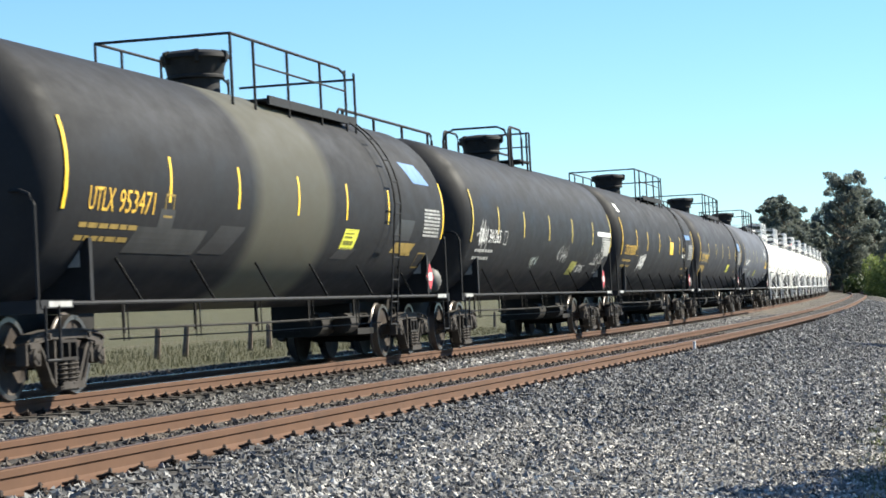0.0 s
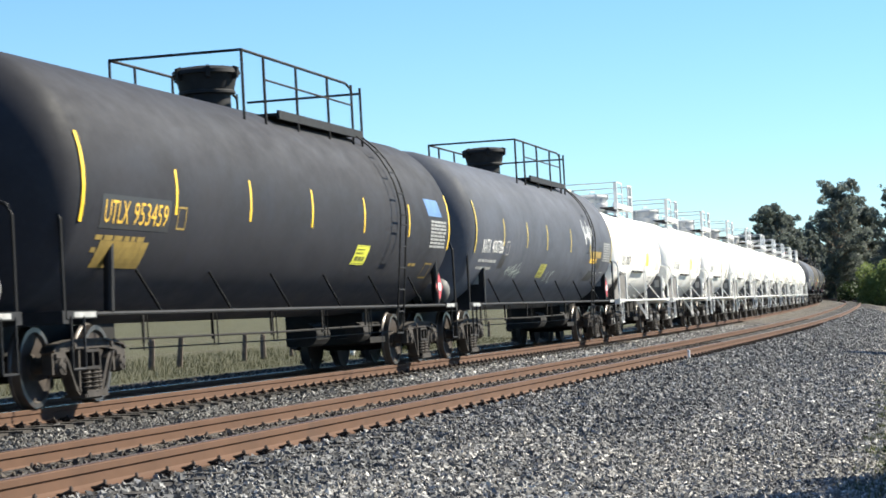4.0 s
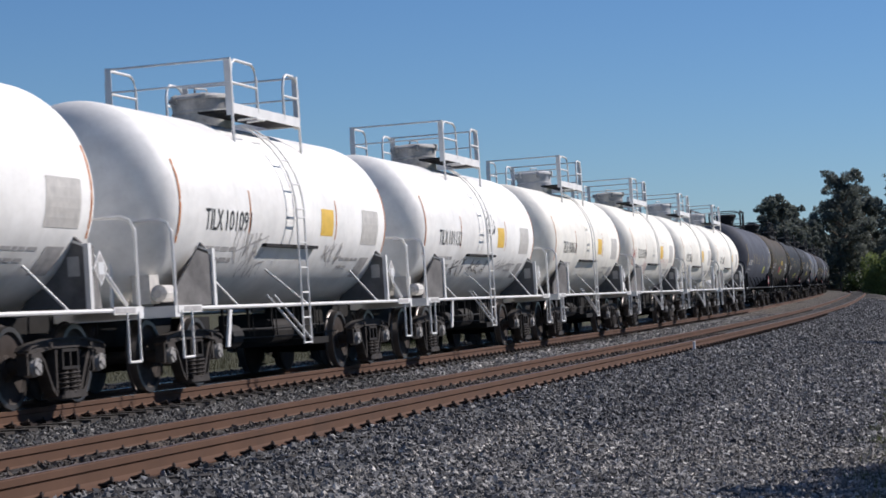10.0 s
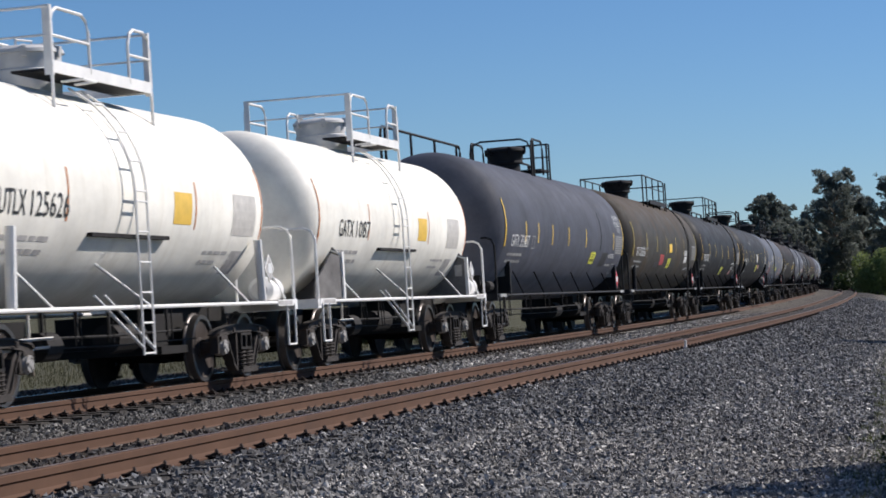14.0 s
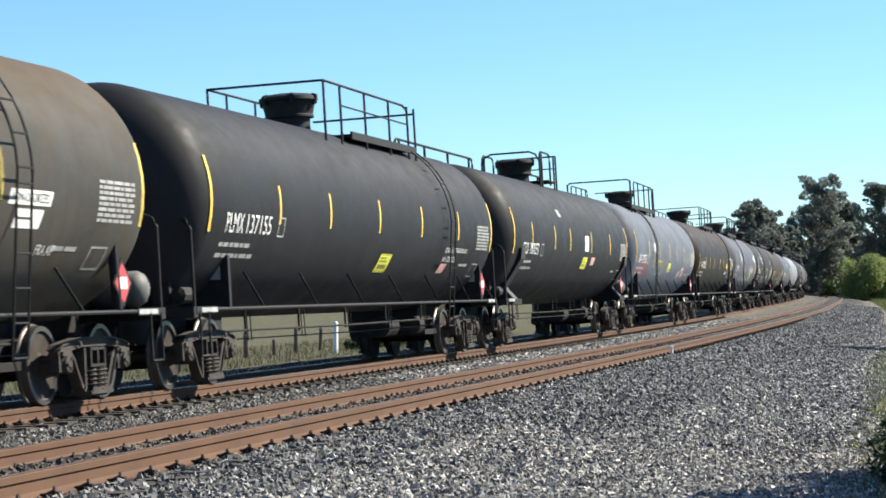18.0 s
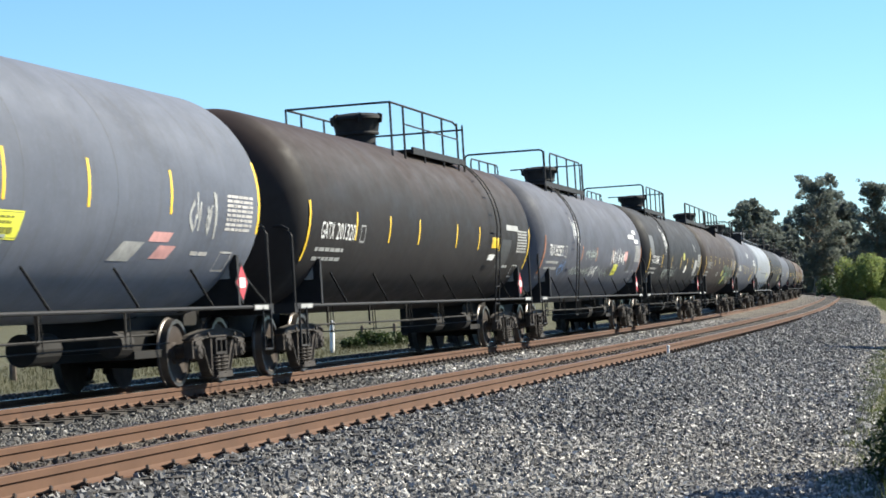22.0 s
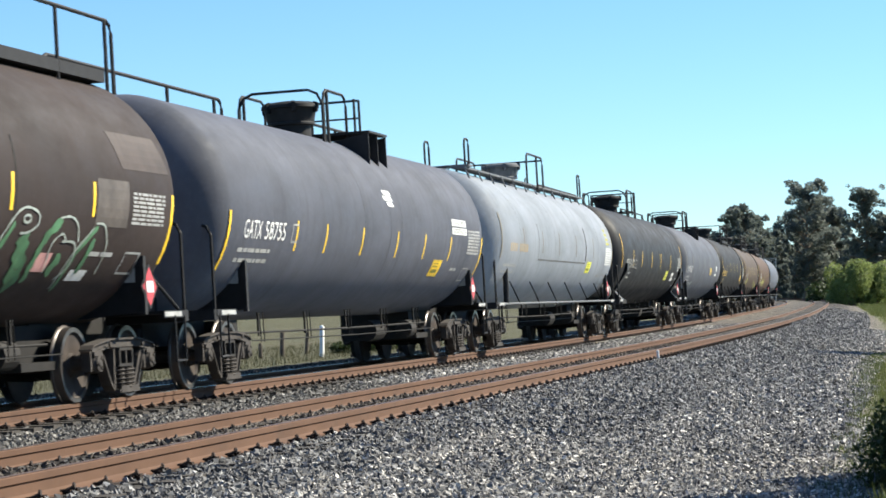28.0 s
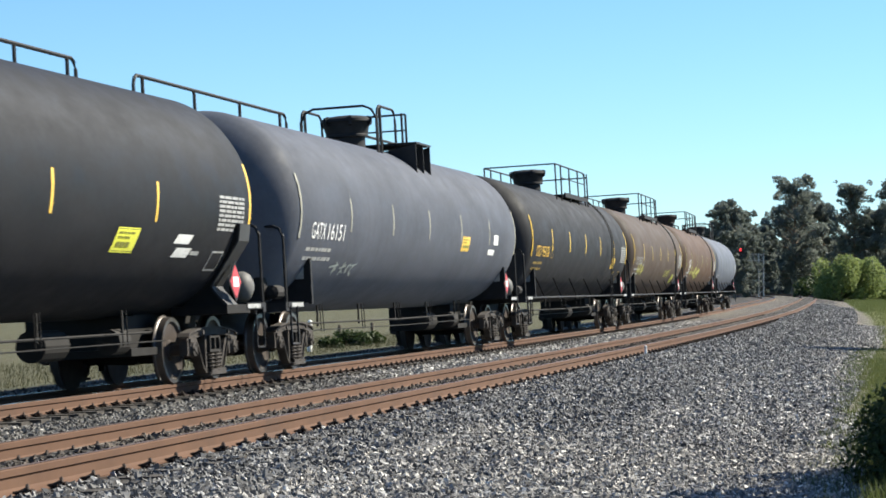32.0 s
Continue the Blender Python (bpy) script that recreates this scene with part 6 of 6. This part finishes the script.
couple(lpg_car(22, P_BLACK, "GATX 201685", ahead=0.1, reservoir="", top="front", xs=(9.2, 5.2, 2.03, -1.15, -3.4, -5.65, -8.8), stripe_z=(1.95, 2.35), ends_z=(1.7, 2.5), label=None,
               patches=(dark_patch(8.9, 7.9, 2.3, 2.95, 0.1, PATCH_GREY, "grey_patch", "grey painted-out square"), dark_patch(-1.8, -2.4, 2.25, 2.5, 0, LABEL_DIM, "pale_sticker", "pale green sticker"), dark_patch(-2.8, -3.3, 1.8, 2.05, -0.1, MARK_WHITE, "white_sticker", "white sticker"), dark_patch(-6.4, -7.3, 1.8, 2.3, -0.1, MARK_FAINT)),
               tags=((4.6, 2.85, 0.9, 1.0, 3, 0.03, MARK_WHITE), (4.2, 1.75, 1.4, 0.5, 5, 0.022, PALE_SPRAY), (2.3, 1.78, 2.0, 0.5, 6, 0.022, PALE_SPRAY), (-6.0, 2.75, 0.8, 0.3, 3, 0.02, MARK_FAINT))), 22, "black tank car with pale scrawls and a grey patch")
GREEN_CAR = lpg_car(23, P_RUST, "GATX 58023", sill=False, valve=False, reservoir="", top="crown", text=MARK_FAINT, xs=(9.0, 6.4, 3.9, 1.4, -1.2, -3.94, -6.24, -8.9), stripe_z=(2.15, 2.55), ends_z=(1.65, 2.5), label=(-2.95, 1.59), panel_z=(2.1, 2.5),
               patches=(dark_patch(-0.74, -1.36, 1.74, 1.99, 0, LABEL_DIM, "warning_triangle", "yellow warning sticker"), dark_patch(-6.34, -7.35, 2.05, 2.6, 0, PATCH_PANEL, "grey_panel", "grey painted panel"), dark_patch(-7.1, -8.7, 2.75, 3.2, 0.2, PATCH_BROWN, "repainted_patch", "paler brown patch"), dark_patch(-4.93, -5.4, 1.53, 1.73, 0, PINK, "pink_sticker", "pale sticker"), dark_patch(-6.16, -6.66, 1.44, 1.56, 0, MARK_WHITE, "white_sticker", ""), dark_patch(-4.02, -4.06, 2.05, 2.95, 0.0, UNDER, "jacket_gap", "")),
               tags=((2.05, 1.82, 0.62, 0.26, 4, 0.012, MARK_WHITE),))
green_letters(GREEN_CAR, LPG_R, LPG_ZC)
couple(GREEN_CAR, 23, "brown tank car with green spray lettering along its side")
couple(lpg_car(24, P_MIDGREY, "GATX 58755", ahead=0.1, valve=False, reservoir="along", top="gusset", sill=False, xs=(8.3, 5.19, 3.54, 1.28, -1.15, -3.3, -5.51, -8.3), stripe_z=(1.9, 2.35), ends_z=(1.6, 2.4), label=(-4.7, 1.75), label_mat=YELLOW, seams=(1.2, -0.6, -1.4), panel=MARK_FAINT,
               patches=(dark_patch(-5.6, -6.9, 2.58, 2.71, 0, MARK_WHITE, "white_sticker", "white sticker with dark words"), dark_patch(-5.6, -6.95, 2.415, 2.545, 0, MARK_WHITE, "white_sticker", "white sticker with dark words"), dark_patch(-0.3, -0.9, 2.88, 2.96, 0.1, MARK_WHITE, "white_print", ""), dark_patch(-0.4, -0.9, 2.98, 3.06, 0.1, MARK_WHITE, "white_print", ""), dark_patch(-0.5, -0.9, 2.78, 2.86, 0.1, MARK_WHITE, "white_print", "")), words=(("NON-ODORIZED", -5.68, 2.645, 0.1, 1.15, MARK_BLACK), ("LIQUEFIED PETROLEUM GAS", -5.68, 2.48, 0.1, 1.2, MARK_BLACK))), 24, "grey tank car with yellow stripes and white lettering")
couple(lpg_car(25, P_PALER, "", ahead=0.3, valve=False, bracket="post", top="boards", stripe=DULL_STRIPE, sill_mat=HOUSING_GREY, housing=HOUSING_GREY, label=(-4.4, 1.95), label_mat=LEMON, xs=(8.5, 6.0, 3.4, 0.9, -1.9, -5.0, -8.4), panel=MARK_WHITE,
               patches=(dark_patch(-3.55, -3.68, 2.1, 3.0, 0, UNDER, "jacket_gap", "dark gap in the torn jacket"), dark_patch(3.95, -3.6, 2.03, 2.07, 0, PATCH_GREY, "jacket_seam", "folded seam of the jacket"), dark_patch(3.93, 3.99, 2.07, 2.9, 0, PATCH_GREY, "jacket_seam", ""), *[dark_patch(-7.55, -8.2 + 0.1 * q, 2.62 + 0.13 * q, 2.69 + 0.13 * q, 0, LABEL_DIM, "faded_yellow_print", "faded yellow print") for q in range(4)], *[dark_patch(7.7 - 0.23 * q, 7.6 - 0.23 * q, 2.2, 2.38, 0, FADED_ORANGE, "faded_character", "faded orange lettering") for q in (0, 1, 2, 3, 5, 6, 7, 8, 9)]),
               tags=(), seams=(1.5, -1.8, 6.4, -6.0)), 25, "pale blue-grey jacketed tank car with faded marks")
couple(lpg_car(26, P_BLACK2, "PPRX 34122", MARK_FAINT, ahead=0.2, valve=False, top="short", bracket="claw", sill=False, stripe=GOLD, xs=(9.3, 6.27, 3.89, 0.96, -1.84, -5.27, -8.7), stripe_z=(2.1, 2.6), label=(-4.4, 1.86), panel=MARK_FAINT,
               patches=(dark_patch(-6.2, -6.8, 1.85, 1.97, -0.1, MARK_WHITE, "white_sticker", "white sticker"), dark_patch(-6.3, -6.9, 1.68, 1.8, -0.1, MARK_WHITE, "white_sticker", ""))), 26, "black tank car without side sills, with gold stripes")
couple(lpg_car(27, P_HAZE, "GATX 16151", top="gusset", sill=False, stripe=PALE_STRIPE, label=(-3.5, 2.17), label_mat=GOLD, panel=None, seams=(2.0, -2.6, 6.0), box=False, patches=(dark_patch(-6.5, -7.0, 2.2, 2.42, 0, MARK_WHITE, "white_sticker", ""), dark_patch(-6.0, -6.7, 1.98, 2.1, 0, MARK_WHITE, "white_sticker", "")),
               tags=((6.6, 1.6, 1.6, 0.25, 5, 0.022, PALE_SPRAY),)), 27, "grey weathered tank car with white lettering")
couple(lpg_car(28, P_BLACK, "UTLX 953126", MARK_GOLD, small=MARK_DIMGOLD, label=(-6.2, 2.0), label_mat=GOLD), 28, "dark grey tank car with yellow lettering")
couple(lpg_car(29, P_DUST, "UTLX 9507", MARK_FAINT, tags=((7.5, 1.9, 2.0, 0.4, 4, 0.05, LABEL_DIM), (-2.5, 1.8, 2.0, 0.4, 4, 0.05, LABEL_DIM))), 29, "dusty brown tank car with faint lettering")
couple(lpg_car(30, P_ORANGE, "", tags=((6.5, 1.9, 5.0, 0.5, 6, 0.06, LABEL_DIM), (7.6, 2.2, 0.6, 0.7, 1, 0.08, MARK_WHITE)), label=None, stripe=LABEL_DIM), 30, "orange-brown rusted tank car")
couple(lpg_car(31, P_PALE, "", top="short", stripe=PALE_STRIPE, label=None), 31, "pale grey tank car at the end of the train")


# ---- trees, bushes and grass ----
def leaf_material(name, dark, lite, through=0.3):
    m, nt, b = nodes_of(name)
    g = nt.nodes.new("ShaderNodeNewGeometry")
    col = mix(nt, g.outputs["Random Per Island"], dark, lite)
    col = mix(nt, noise_of(nt, coords(nt), 0.35, 3.0), col, tuple(c * 0.75 for c in dark))
    nt.links.new(col, b.inputs["Base Color"])
    b.inputs["Roughness"].default_value = 0.6
    b.inputs["Specular IOR Level"].default_value = 0.25
    tr = nt.nodes.new("ShaderNodeBsdfTranslucent")
    nt.links.new(col, tr.inputs["Color"])
    ms = nt.nodes.new("ShaderNodeMixShader")
    ms.inputs[0].default_value = through
    nt.links.new(b.outputs[0], ms.inputs[1])
    nt.links.new(tr.outputs[0], ms.inputs[2])
    nt.links.new(ms.outputs[0], nt.nodes["Material Output"].inputs["Surface"])
    return m


# Leaf tones lifted and cooled, with the distance haze mixed into them.
EUCALYPT = leaf_material("hazed_eucalyptus_leaves", (0.14, 0.16, 0.14), (0.23, 0.25, 0.215), 0.45)
BRIGHT = leaf_material("bright_shrub_leaves", (0.19, 0.235, 0.075), (0.33, 0.385, 0.14), 0.5)
DARK_LEAF = leaf_material("dark_shrub_leaves", (0.03, 0.048, 0.016), (0.075, 0.105, 0.032), 0.3)
BLADE = leaf_material("grass_blades", (0.075, 0.10, 0.028), (0.19, 0.20, 0.075), 0.4)
FIELD_BLADE = leaf_material("dull_field_grass", (0.06, 0.062, 0.03), (0.12, 0.11, 0.06), 0.3)


def leaves(name, centres, radii, count, size, mat, rng, flat=0.8):
    """Many small leaf triangles and quads in clumps, in one mesh."""
    centres, radii = np.array(centres, float), np.array(radii, float)
    w = radii ** 2
    which = rng.choice(len(centres), count, p=w / w.sum())
    d = rng.normal(size=(count, 3))
    d /= np.linalg.norm(d, axis=1)[:, None]
    rad = radii[which] * rng.uniform(0.35, 1.08, count) ** 0.6
    c = centres[which] + d * rad[:, None] * np.array((1, 1, flat))
    a = rng.normal(size=(count, 3))
    a /= np.linalg.norm(a, axis=1)[:, None]
    b = np.cross(a, d + rng.normal(size=(count, 3)) * 0.7)
    b /= np.linalg.norm(b, axis=1)[:, None] + 1e-9
    s = size * rng.uniform(0.6, 1.4, count)[:, None]
    v = np.stack((c - a * s, c + b * s * 0.45, c + a * s, c - b * s * 0.45), 1).reshape(-1, 3)
    me = bpy.data.meshes.new(name)
    me.vertices.add(len(v))
    me.vertices.foreach_set("co", v.astype(np.float32).ravel())
    me.loops.add(len(v))
    me.loops.foreach_set("vertex_index", np.arange(len(v), dtype=np.int32))
    me.polygons.add(count)
    me.polygons.foreach_set("loop_start", np.arange(0, len(v), 4, dtype=np.int32))
    me.polygons.foreach_set("loop_total", np.full(count, 4, dtype=np.int32))
    me.update(calc_edges=True)
    me.materials.append(mat)
    return me


def tree(x, y, h, spread, seed, count=16000, low=0.12, leaf=0.24, mat=None, label="tall dark eucalyptus tree with ragged crown"):
    rng = np.random.default_rng(seed)
    t = new("tree")
    t.location = (x, y, -0.6)
    b = Build()
    lean = rng.uniform(-0.04, 0.04, 2) * h
    trunk = []
    for i in range(7):
        f = i / 6
        z, r = f * h * 0.86, max(0.05, h * 0.022 * (1 - f * 0.9))
        trunk.append([(lean[0] * f * f + r * math.cos(q), lean[1] * f * f + r * math.sin(q), z) for q in (2 * math.pi * j / 8 for j in range(8))])
    b.rings(trunk)
    centres, radii = [], []
    n = 36
    for i in range(n):
        f = low + (1.0 - low) * (i + rng.uniform(0, 0.8)) / n
        ang = i * 2.4 + rng.uniform(-0.5, 0.5)
        reach = spread * (1.05 - 0.75 * abs(f - 0.5)) * rng.uniform(0.25, 1.0) * (0.4 if f > 0.88 else 1)
        base = Vector((lean[0] * f * f * 0.7, lean[1] * f * f * 0.7, h * f * 0.8))
        tip = Vector((lean[0] + reach * math.cos(ang), lean[1] + reach * math.sin(ang), h * f * 0.96))
        mid = (base + tip) / 2 + Vector((0, 0, h * 0.02))
        b.pipe([base, mid, tip], max(0.04, h * 0.006), 5)
        for _ in range(5):
            o = rng.normal(size=3) * spread * 0.26
            centres.append((tip.x + o[0], tip.y + o[1], min(h * 0.97, tip.z + o[2] * 0.9)))
            radii.append(spread * rng.uniform(0.08, 0.26))
    part("trunk", b.mesh("trunk", BARK), t, "pale brown trunk with limbs")
    part("crown", leaves("crown", centres, radii, count, leaf, mat or EUCALYPT, rng), t, "loose dark green foliage")
    return tagged(t, label, "tree", group="trees beyond the curve")


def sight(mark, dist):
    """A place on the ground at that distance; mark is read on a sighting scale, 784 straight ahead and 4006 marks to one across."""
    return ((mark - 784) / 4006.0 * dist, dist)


def bush(x, y, r, h, seed, mat, count, leaf, label, z=-0.45, name="bush"):
    rng = np.random.default_rng(seed)
    t = new(name)
    t.location = (x, y, z)
    b = Build()
    centres, radii = [], []
    for i in range(14):
        ang = i * 2.39996
        q = r * math.sqrt((i + 0.5) / 14) * 0.8
        zz = h * rng.uniform(0.16, 0.85) * (1 - 0.35 * (q / r) ** 2)
        tip = (q * math.cos(ang), q * math.sin(ang), zz)
        b.pipe([(q * 0.2 * math.cos(ang), q * 0.2 * math.sin(ang), 0), (tip[0] * 0.6, tip[1] * 0.6, zz * 0.6), tip], 0.02 * h + 0.005, 5)
        centres.append(tip)
        radii.append(r * rng.uniform(0.32, 0.58))
    part("stem", b.mesh("stem", BARK), t)
    part("foliage", leaves("foliage", centres, radii, count, leaf, mat, rng, h / r * 0.7), t)
    return tagged(t, label, "bush")


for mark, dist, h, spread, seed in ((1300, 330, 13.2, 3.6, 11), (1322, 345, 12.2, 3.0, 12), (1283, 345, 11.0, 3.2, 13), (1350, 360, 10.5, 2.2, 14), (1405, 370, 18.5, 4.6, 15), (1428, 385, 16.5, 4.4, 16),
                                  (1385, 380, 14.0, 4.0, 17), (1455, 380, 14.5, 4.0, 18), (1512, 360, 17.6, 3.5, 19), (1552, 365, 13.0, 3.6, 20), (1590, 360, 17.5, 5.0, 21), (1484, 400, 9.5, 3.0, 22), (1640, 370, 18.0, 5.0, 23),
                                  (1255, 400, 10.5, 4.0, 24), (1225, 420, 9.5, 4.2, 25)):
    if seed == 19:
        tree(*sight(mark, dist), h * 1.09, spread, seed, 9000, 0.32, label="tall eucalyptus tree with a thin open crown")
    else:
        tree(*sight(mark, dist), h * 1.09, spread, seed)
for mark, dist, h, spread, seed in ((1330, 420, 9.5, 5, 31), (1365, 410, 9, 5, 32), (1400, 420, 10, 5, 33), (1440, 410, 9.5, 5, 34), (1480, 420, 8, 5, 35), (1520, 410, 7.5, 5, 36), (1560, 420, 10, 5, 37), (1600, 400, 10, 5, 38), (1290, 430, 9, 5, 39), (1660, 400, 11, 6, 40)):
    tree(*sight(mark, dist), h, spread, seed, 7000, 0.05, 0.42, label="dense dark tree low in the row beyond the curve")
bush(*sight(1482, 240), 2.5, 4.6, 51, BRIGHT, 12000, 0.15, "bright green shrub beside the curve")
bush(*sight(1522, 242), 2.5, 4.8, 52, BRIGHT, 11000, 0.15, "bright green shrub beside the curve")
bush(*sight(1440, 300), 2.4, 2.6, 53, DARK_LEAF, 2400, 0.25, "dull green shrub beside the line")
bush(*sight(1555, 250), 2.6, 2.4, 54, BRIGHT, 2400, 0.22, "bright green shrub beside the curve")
bush(5.85, 18.3, 1.35, 3.2, 55, DARK_LEAF, 15000, 0.07, "tall dark green shrub at the verge", -0.42)
bush(6.5, 20.2, 1.4, 3.0, 56, DARK_LEAF, 14000, 0.07, "tall dark green shrub at the verge", -0.42)
bush(4.42, 18.7, 1.0, 1.0, 58, DARK_LEAF, 24000, 0.03, "low dark green shrub at the edge of the gravel", -0.42)
bush(13.7, 58.8, 1.5, 4.2, 57, DARK_LEAF, 9000, 0.10, "tall dark green shrub at the verge", -0.42)



def grass(name, count, s_range, lat_range, h, seed, label, edge=True, power=1.5, mat=None):
    rng = np.random.default_rng(seed)
    s = s_range[0] + (s_range[1] - s_range[0]) * rng.random(count) ** power
    lat = lat_range[0] + (lat_range[1] - lat_range[0]) * rng.random(count) + (verge(s) if edge else 0.0)
    lat = lat + 0.14 * np.sin(s * 2.9) + 0.10 * np.sin(s * 7.3 + 1)
    th, x, y = (np.interp(s, LINE_S, t) for t in (LINE_TH, LINE_X, LINE_Y))
    z = np.interp(lat, PROF_L, PROF_Z)
    c = np.stack((x + lat * np.cos(th), y - lat * np.sin(th), z), 1)
    hh = h * rng.uniform(0.4, 1.2, count)
    a = rng.uniform(0, 2 * math.pi, count)
    w = hh * 0.024 + 0.003
    d = np.stack((np.cos(a), np.sin(a), 0 * a), 1)
    lean = rng.normal(size=(count, 3)) * 0.3
    lean[:, 2] = 1
    v = np.stack((c - d * w[:, None], c + d * w[:, None], c + lean * hh[:, None]), 1).reshape(-1, 3)
    me = bpy.data.meshes.new(name)
    me.from_pydata(v.tolist(), [], np.arange(len(v)).reshape(-1, 3).tolist())
    me.materials.append(mat or BLADE)
    return tagged(new(name, me), label, "grass", kind="stuff")


grass("verge_grass", 34000, (6, 170), (0.2, 4.7), 0.17, 61, "ragged green grass along the verge")
grass("meadow_grass", 16000, (125, 275), (0.0, 7.0), 0.42, 66, "bright green meadow grass in front of the shrubs", power=1.0)
grass("tall_grass", 40000, (-5, 7), (0.14, 1.9), 0.24, 63, "tall green grass at the verge", power=1.0)
grass("tall_grass", 8000, (-4, 30), (0.0, 0.6), 0.14, 64, "tall yellow-green grass at the verge", power=1.0)
grass("short_grass", 9000, (-4, 40), (-0.45, 0.3), 0.09, 65, "short dry grass creeping over the gravel", power=1.0)
grass("field_grass", 22000, (-8, 70), (-16, -10.2), 0.16, 62, "dry green field grass beyond the tracks", False, mat=FIELD_BLADE)


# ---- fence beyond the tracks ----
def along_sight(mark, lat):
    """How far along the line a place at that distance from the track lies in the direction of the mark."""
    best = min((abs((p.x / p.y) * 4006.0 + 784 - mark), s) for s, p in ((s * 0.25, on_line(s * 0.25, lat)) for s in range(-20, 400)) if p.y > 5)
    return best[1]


def fence():
    f = new("field_fence")
    lat = -13.0
    z = ground_z(lat) - 0.05
    for i, (mark, h, w) in enumerate(((-60, 0.8, 0.07), (-17, 0.85, 0.075), (93, 0.42, 0.07), (190, 0.8, 0.08), (238, 0.85, 0.075), (356, 0.8, 0.07), (391, 0.75, 0.08), (440, 0.5, 0.06), (478, 0.8, 0.07), (520, 0.75, 0.06), (600, 0.7, 0.06), (660, 0.7, 0.06), (720, 0.7, 0.06), (790, 0.7, 0.06))):
        b = Build()
        b.rings([[(w * k * math.cos(q), w * k * math.sin(q), zz) for q in (0.3 + 2 * math.pi * j / 7 for j in range(7))] for zz, k in ((0, 1.05), (h * 0.5, 0.95), (h * 0.94, 0.9), (h, 0.6))])
        part("post", b.mesh("post", POST_WOOD), f, at=Matrix.Translation(on_line(along_sight(mark, lat), lat, z)) @ Matrix.Rotation(0.05 * math.sin(i * 5.1), 4, "Y"))
    for zz in (0.4, 0.68):
        pts = [on_line(s, lat, z + zz + 0.02 * math.sin(s)) for s in range(-14, 92, 3)]
        part("wire", Build().pipe(pts, 0.004, 4).mesh("wire", POST_WOOD), f)
    tagged(f, "weathered dark wooden posts with wire along the field", "fence")
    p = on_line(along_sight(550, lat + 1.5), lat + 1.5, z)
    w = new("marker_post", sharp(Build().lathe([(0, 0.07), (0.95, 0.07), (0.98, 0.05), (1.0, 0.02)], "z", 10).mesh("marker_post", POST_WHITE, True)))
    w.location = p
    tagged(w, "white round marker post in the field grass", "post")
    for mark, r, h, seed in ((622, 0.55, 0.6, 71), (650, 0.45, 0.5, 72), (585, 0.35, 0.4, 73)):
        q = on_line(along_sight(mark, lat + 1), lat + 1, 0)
        bush(q.x, q.y, r, h, seed, DARK_LEAF, 1500, 0.06, "low green weeds beside the field fence", z, "weed_clump")


fence()


# ---- signal beyond the curve ----
def signal():
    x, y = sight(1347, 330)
    g = new("railway_signal")
    g.location = (x, y, -0.5)
    b = Build()
    for dx in (-0.35, 0.35):
        b.pipe([(dx, 0, 0), (dx, 0, 6.6)], 0.09, 8)
    for i in range(8):
        b.pipe([(-0.35, 0, 0.5 + i * 0.8), (0.35, 0, 1.3 + i * 0.8 if i < 7 else 6.5)], 0.035, 5)
    part("mast", b.mesh("mast", MAST), g, "lattice mast")
    b = Build()
    for z in (5.5, 6.4):
        b.pipe([(0.4, 0, z), (-3.4, 0, z)], 0.07, 6)
    for i in range(6):
        b.pipe([(0.3 - i * 0.6, 0, 5.5), (0.0 - i * 0.6, 0, 6.4)], 0.03, 5)
    part("cantilever_arm", b.mesh("cantilever_arm", MAST), g, "cantilever arm over the track")
    head = part("signal_head", Build().box(-3.35, -2.75, -0.25, 0.05, 6.45, 8.0).mesh("signal_head", BLACK), g, "black signal head")
    m, nt, bs = nodes_of("red_signal_lamp")
    bs.inputs["Base Color"].default_value = (0.5, 0.01, 0.01, 1)
    bs.inputs["Emission Color"].default_value = (1.0, 0.04, 0.05, 1)
    bs.inputs["Emission Strength"].default_value = 2.0
    part("signal_lamp", Build().lathe([(-0.33, 0.22), (-0.27, 0.24)], "y", 16, (-3.05, 0, 7.1)).mesh("signal_lamp", m), head, "glowing red lamp")
    return tagged(g, "railway signal with a red lamp on a lattice mast", "signal")


signal()


# ---- small things by the near rail ----
def peg():
    p = on_line(23.6, GAUGE / 2 + 0.22, -0.12)
    b = Build().lathe([(0, 0.035), (0.05, 0.03), (0.13, 0.022), (0.17, 0.03), (0.19, 0.01)], "z", 8)
    ob = new("marker_peg", b.mesh("marker_peg", POST_WHITE))
    ob.location = p
    tagged(ob, "small white marker peg beside the rail", "peg")


def cable():
    pts = []
    for i in range(13):
        f = i / 12
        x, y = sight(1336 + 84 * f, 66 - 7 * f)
        pts.append((x, y, -0.33 + 0.02 * math.sin(i * 1.9)))
    ob = new("cable", Build().pipe(pts, 0.03, 6).mesh("cable", UNDER))
    tagged(ob, "dark loose cable lying on the gravel", "cable")


peg()
cable()
for far, base in zip((False, True), TRACKS):
    sleepers_and_clips(base, far, -10.0, 46.0)


# ---- what moves ----
def motions():
    """The train rolls by; its wheels turn."""
    for car, i in CARS:
        mid = (ENDS[i] + ENDS[i + 1]) / 2
        walk(car, [(t / 2, on_track(mid - travel(t / 2))) for t in range(65)])
    turn = [(f / 30, math.degrees(travel(f / 30) / 0.457)) for f in range(0, 961)]
    for w, a in WHEELSETS:
        walk(w, [(t, pose(a, 0, 0.457, 0, d % 360, 0)) for t, d in turn])


motions()
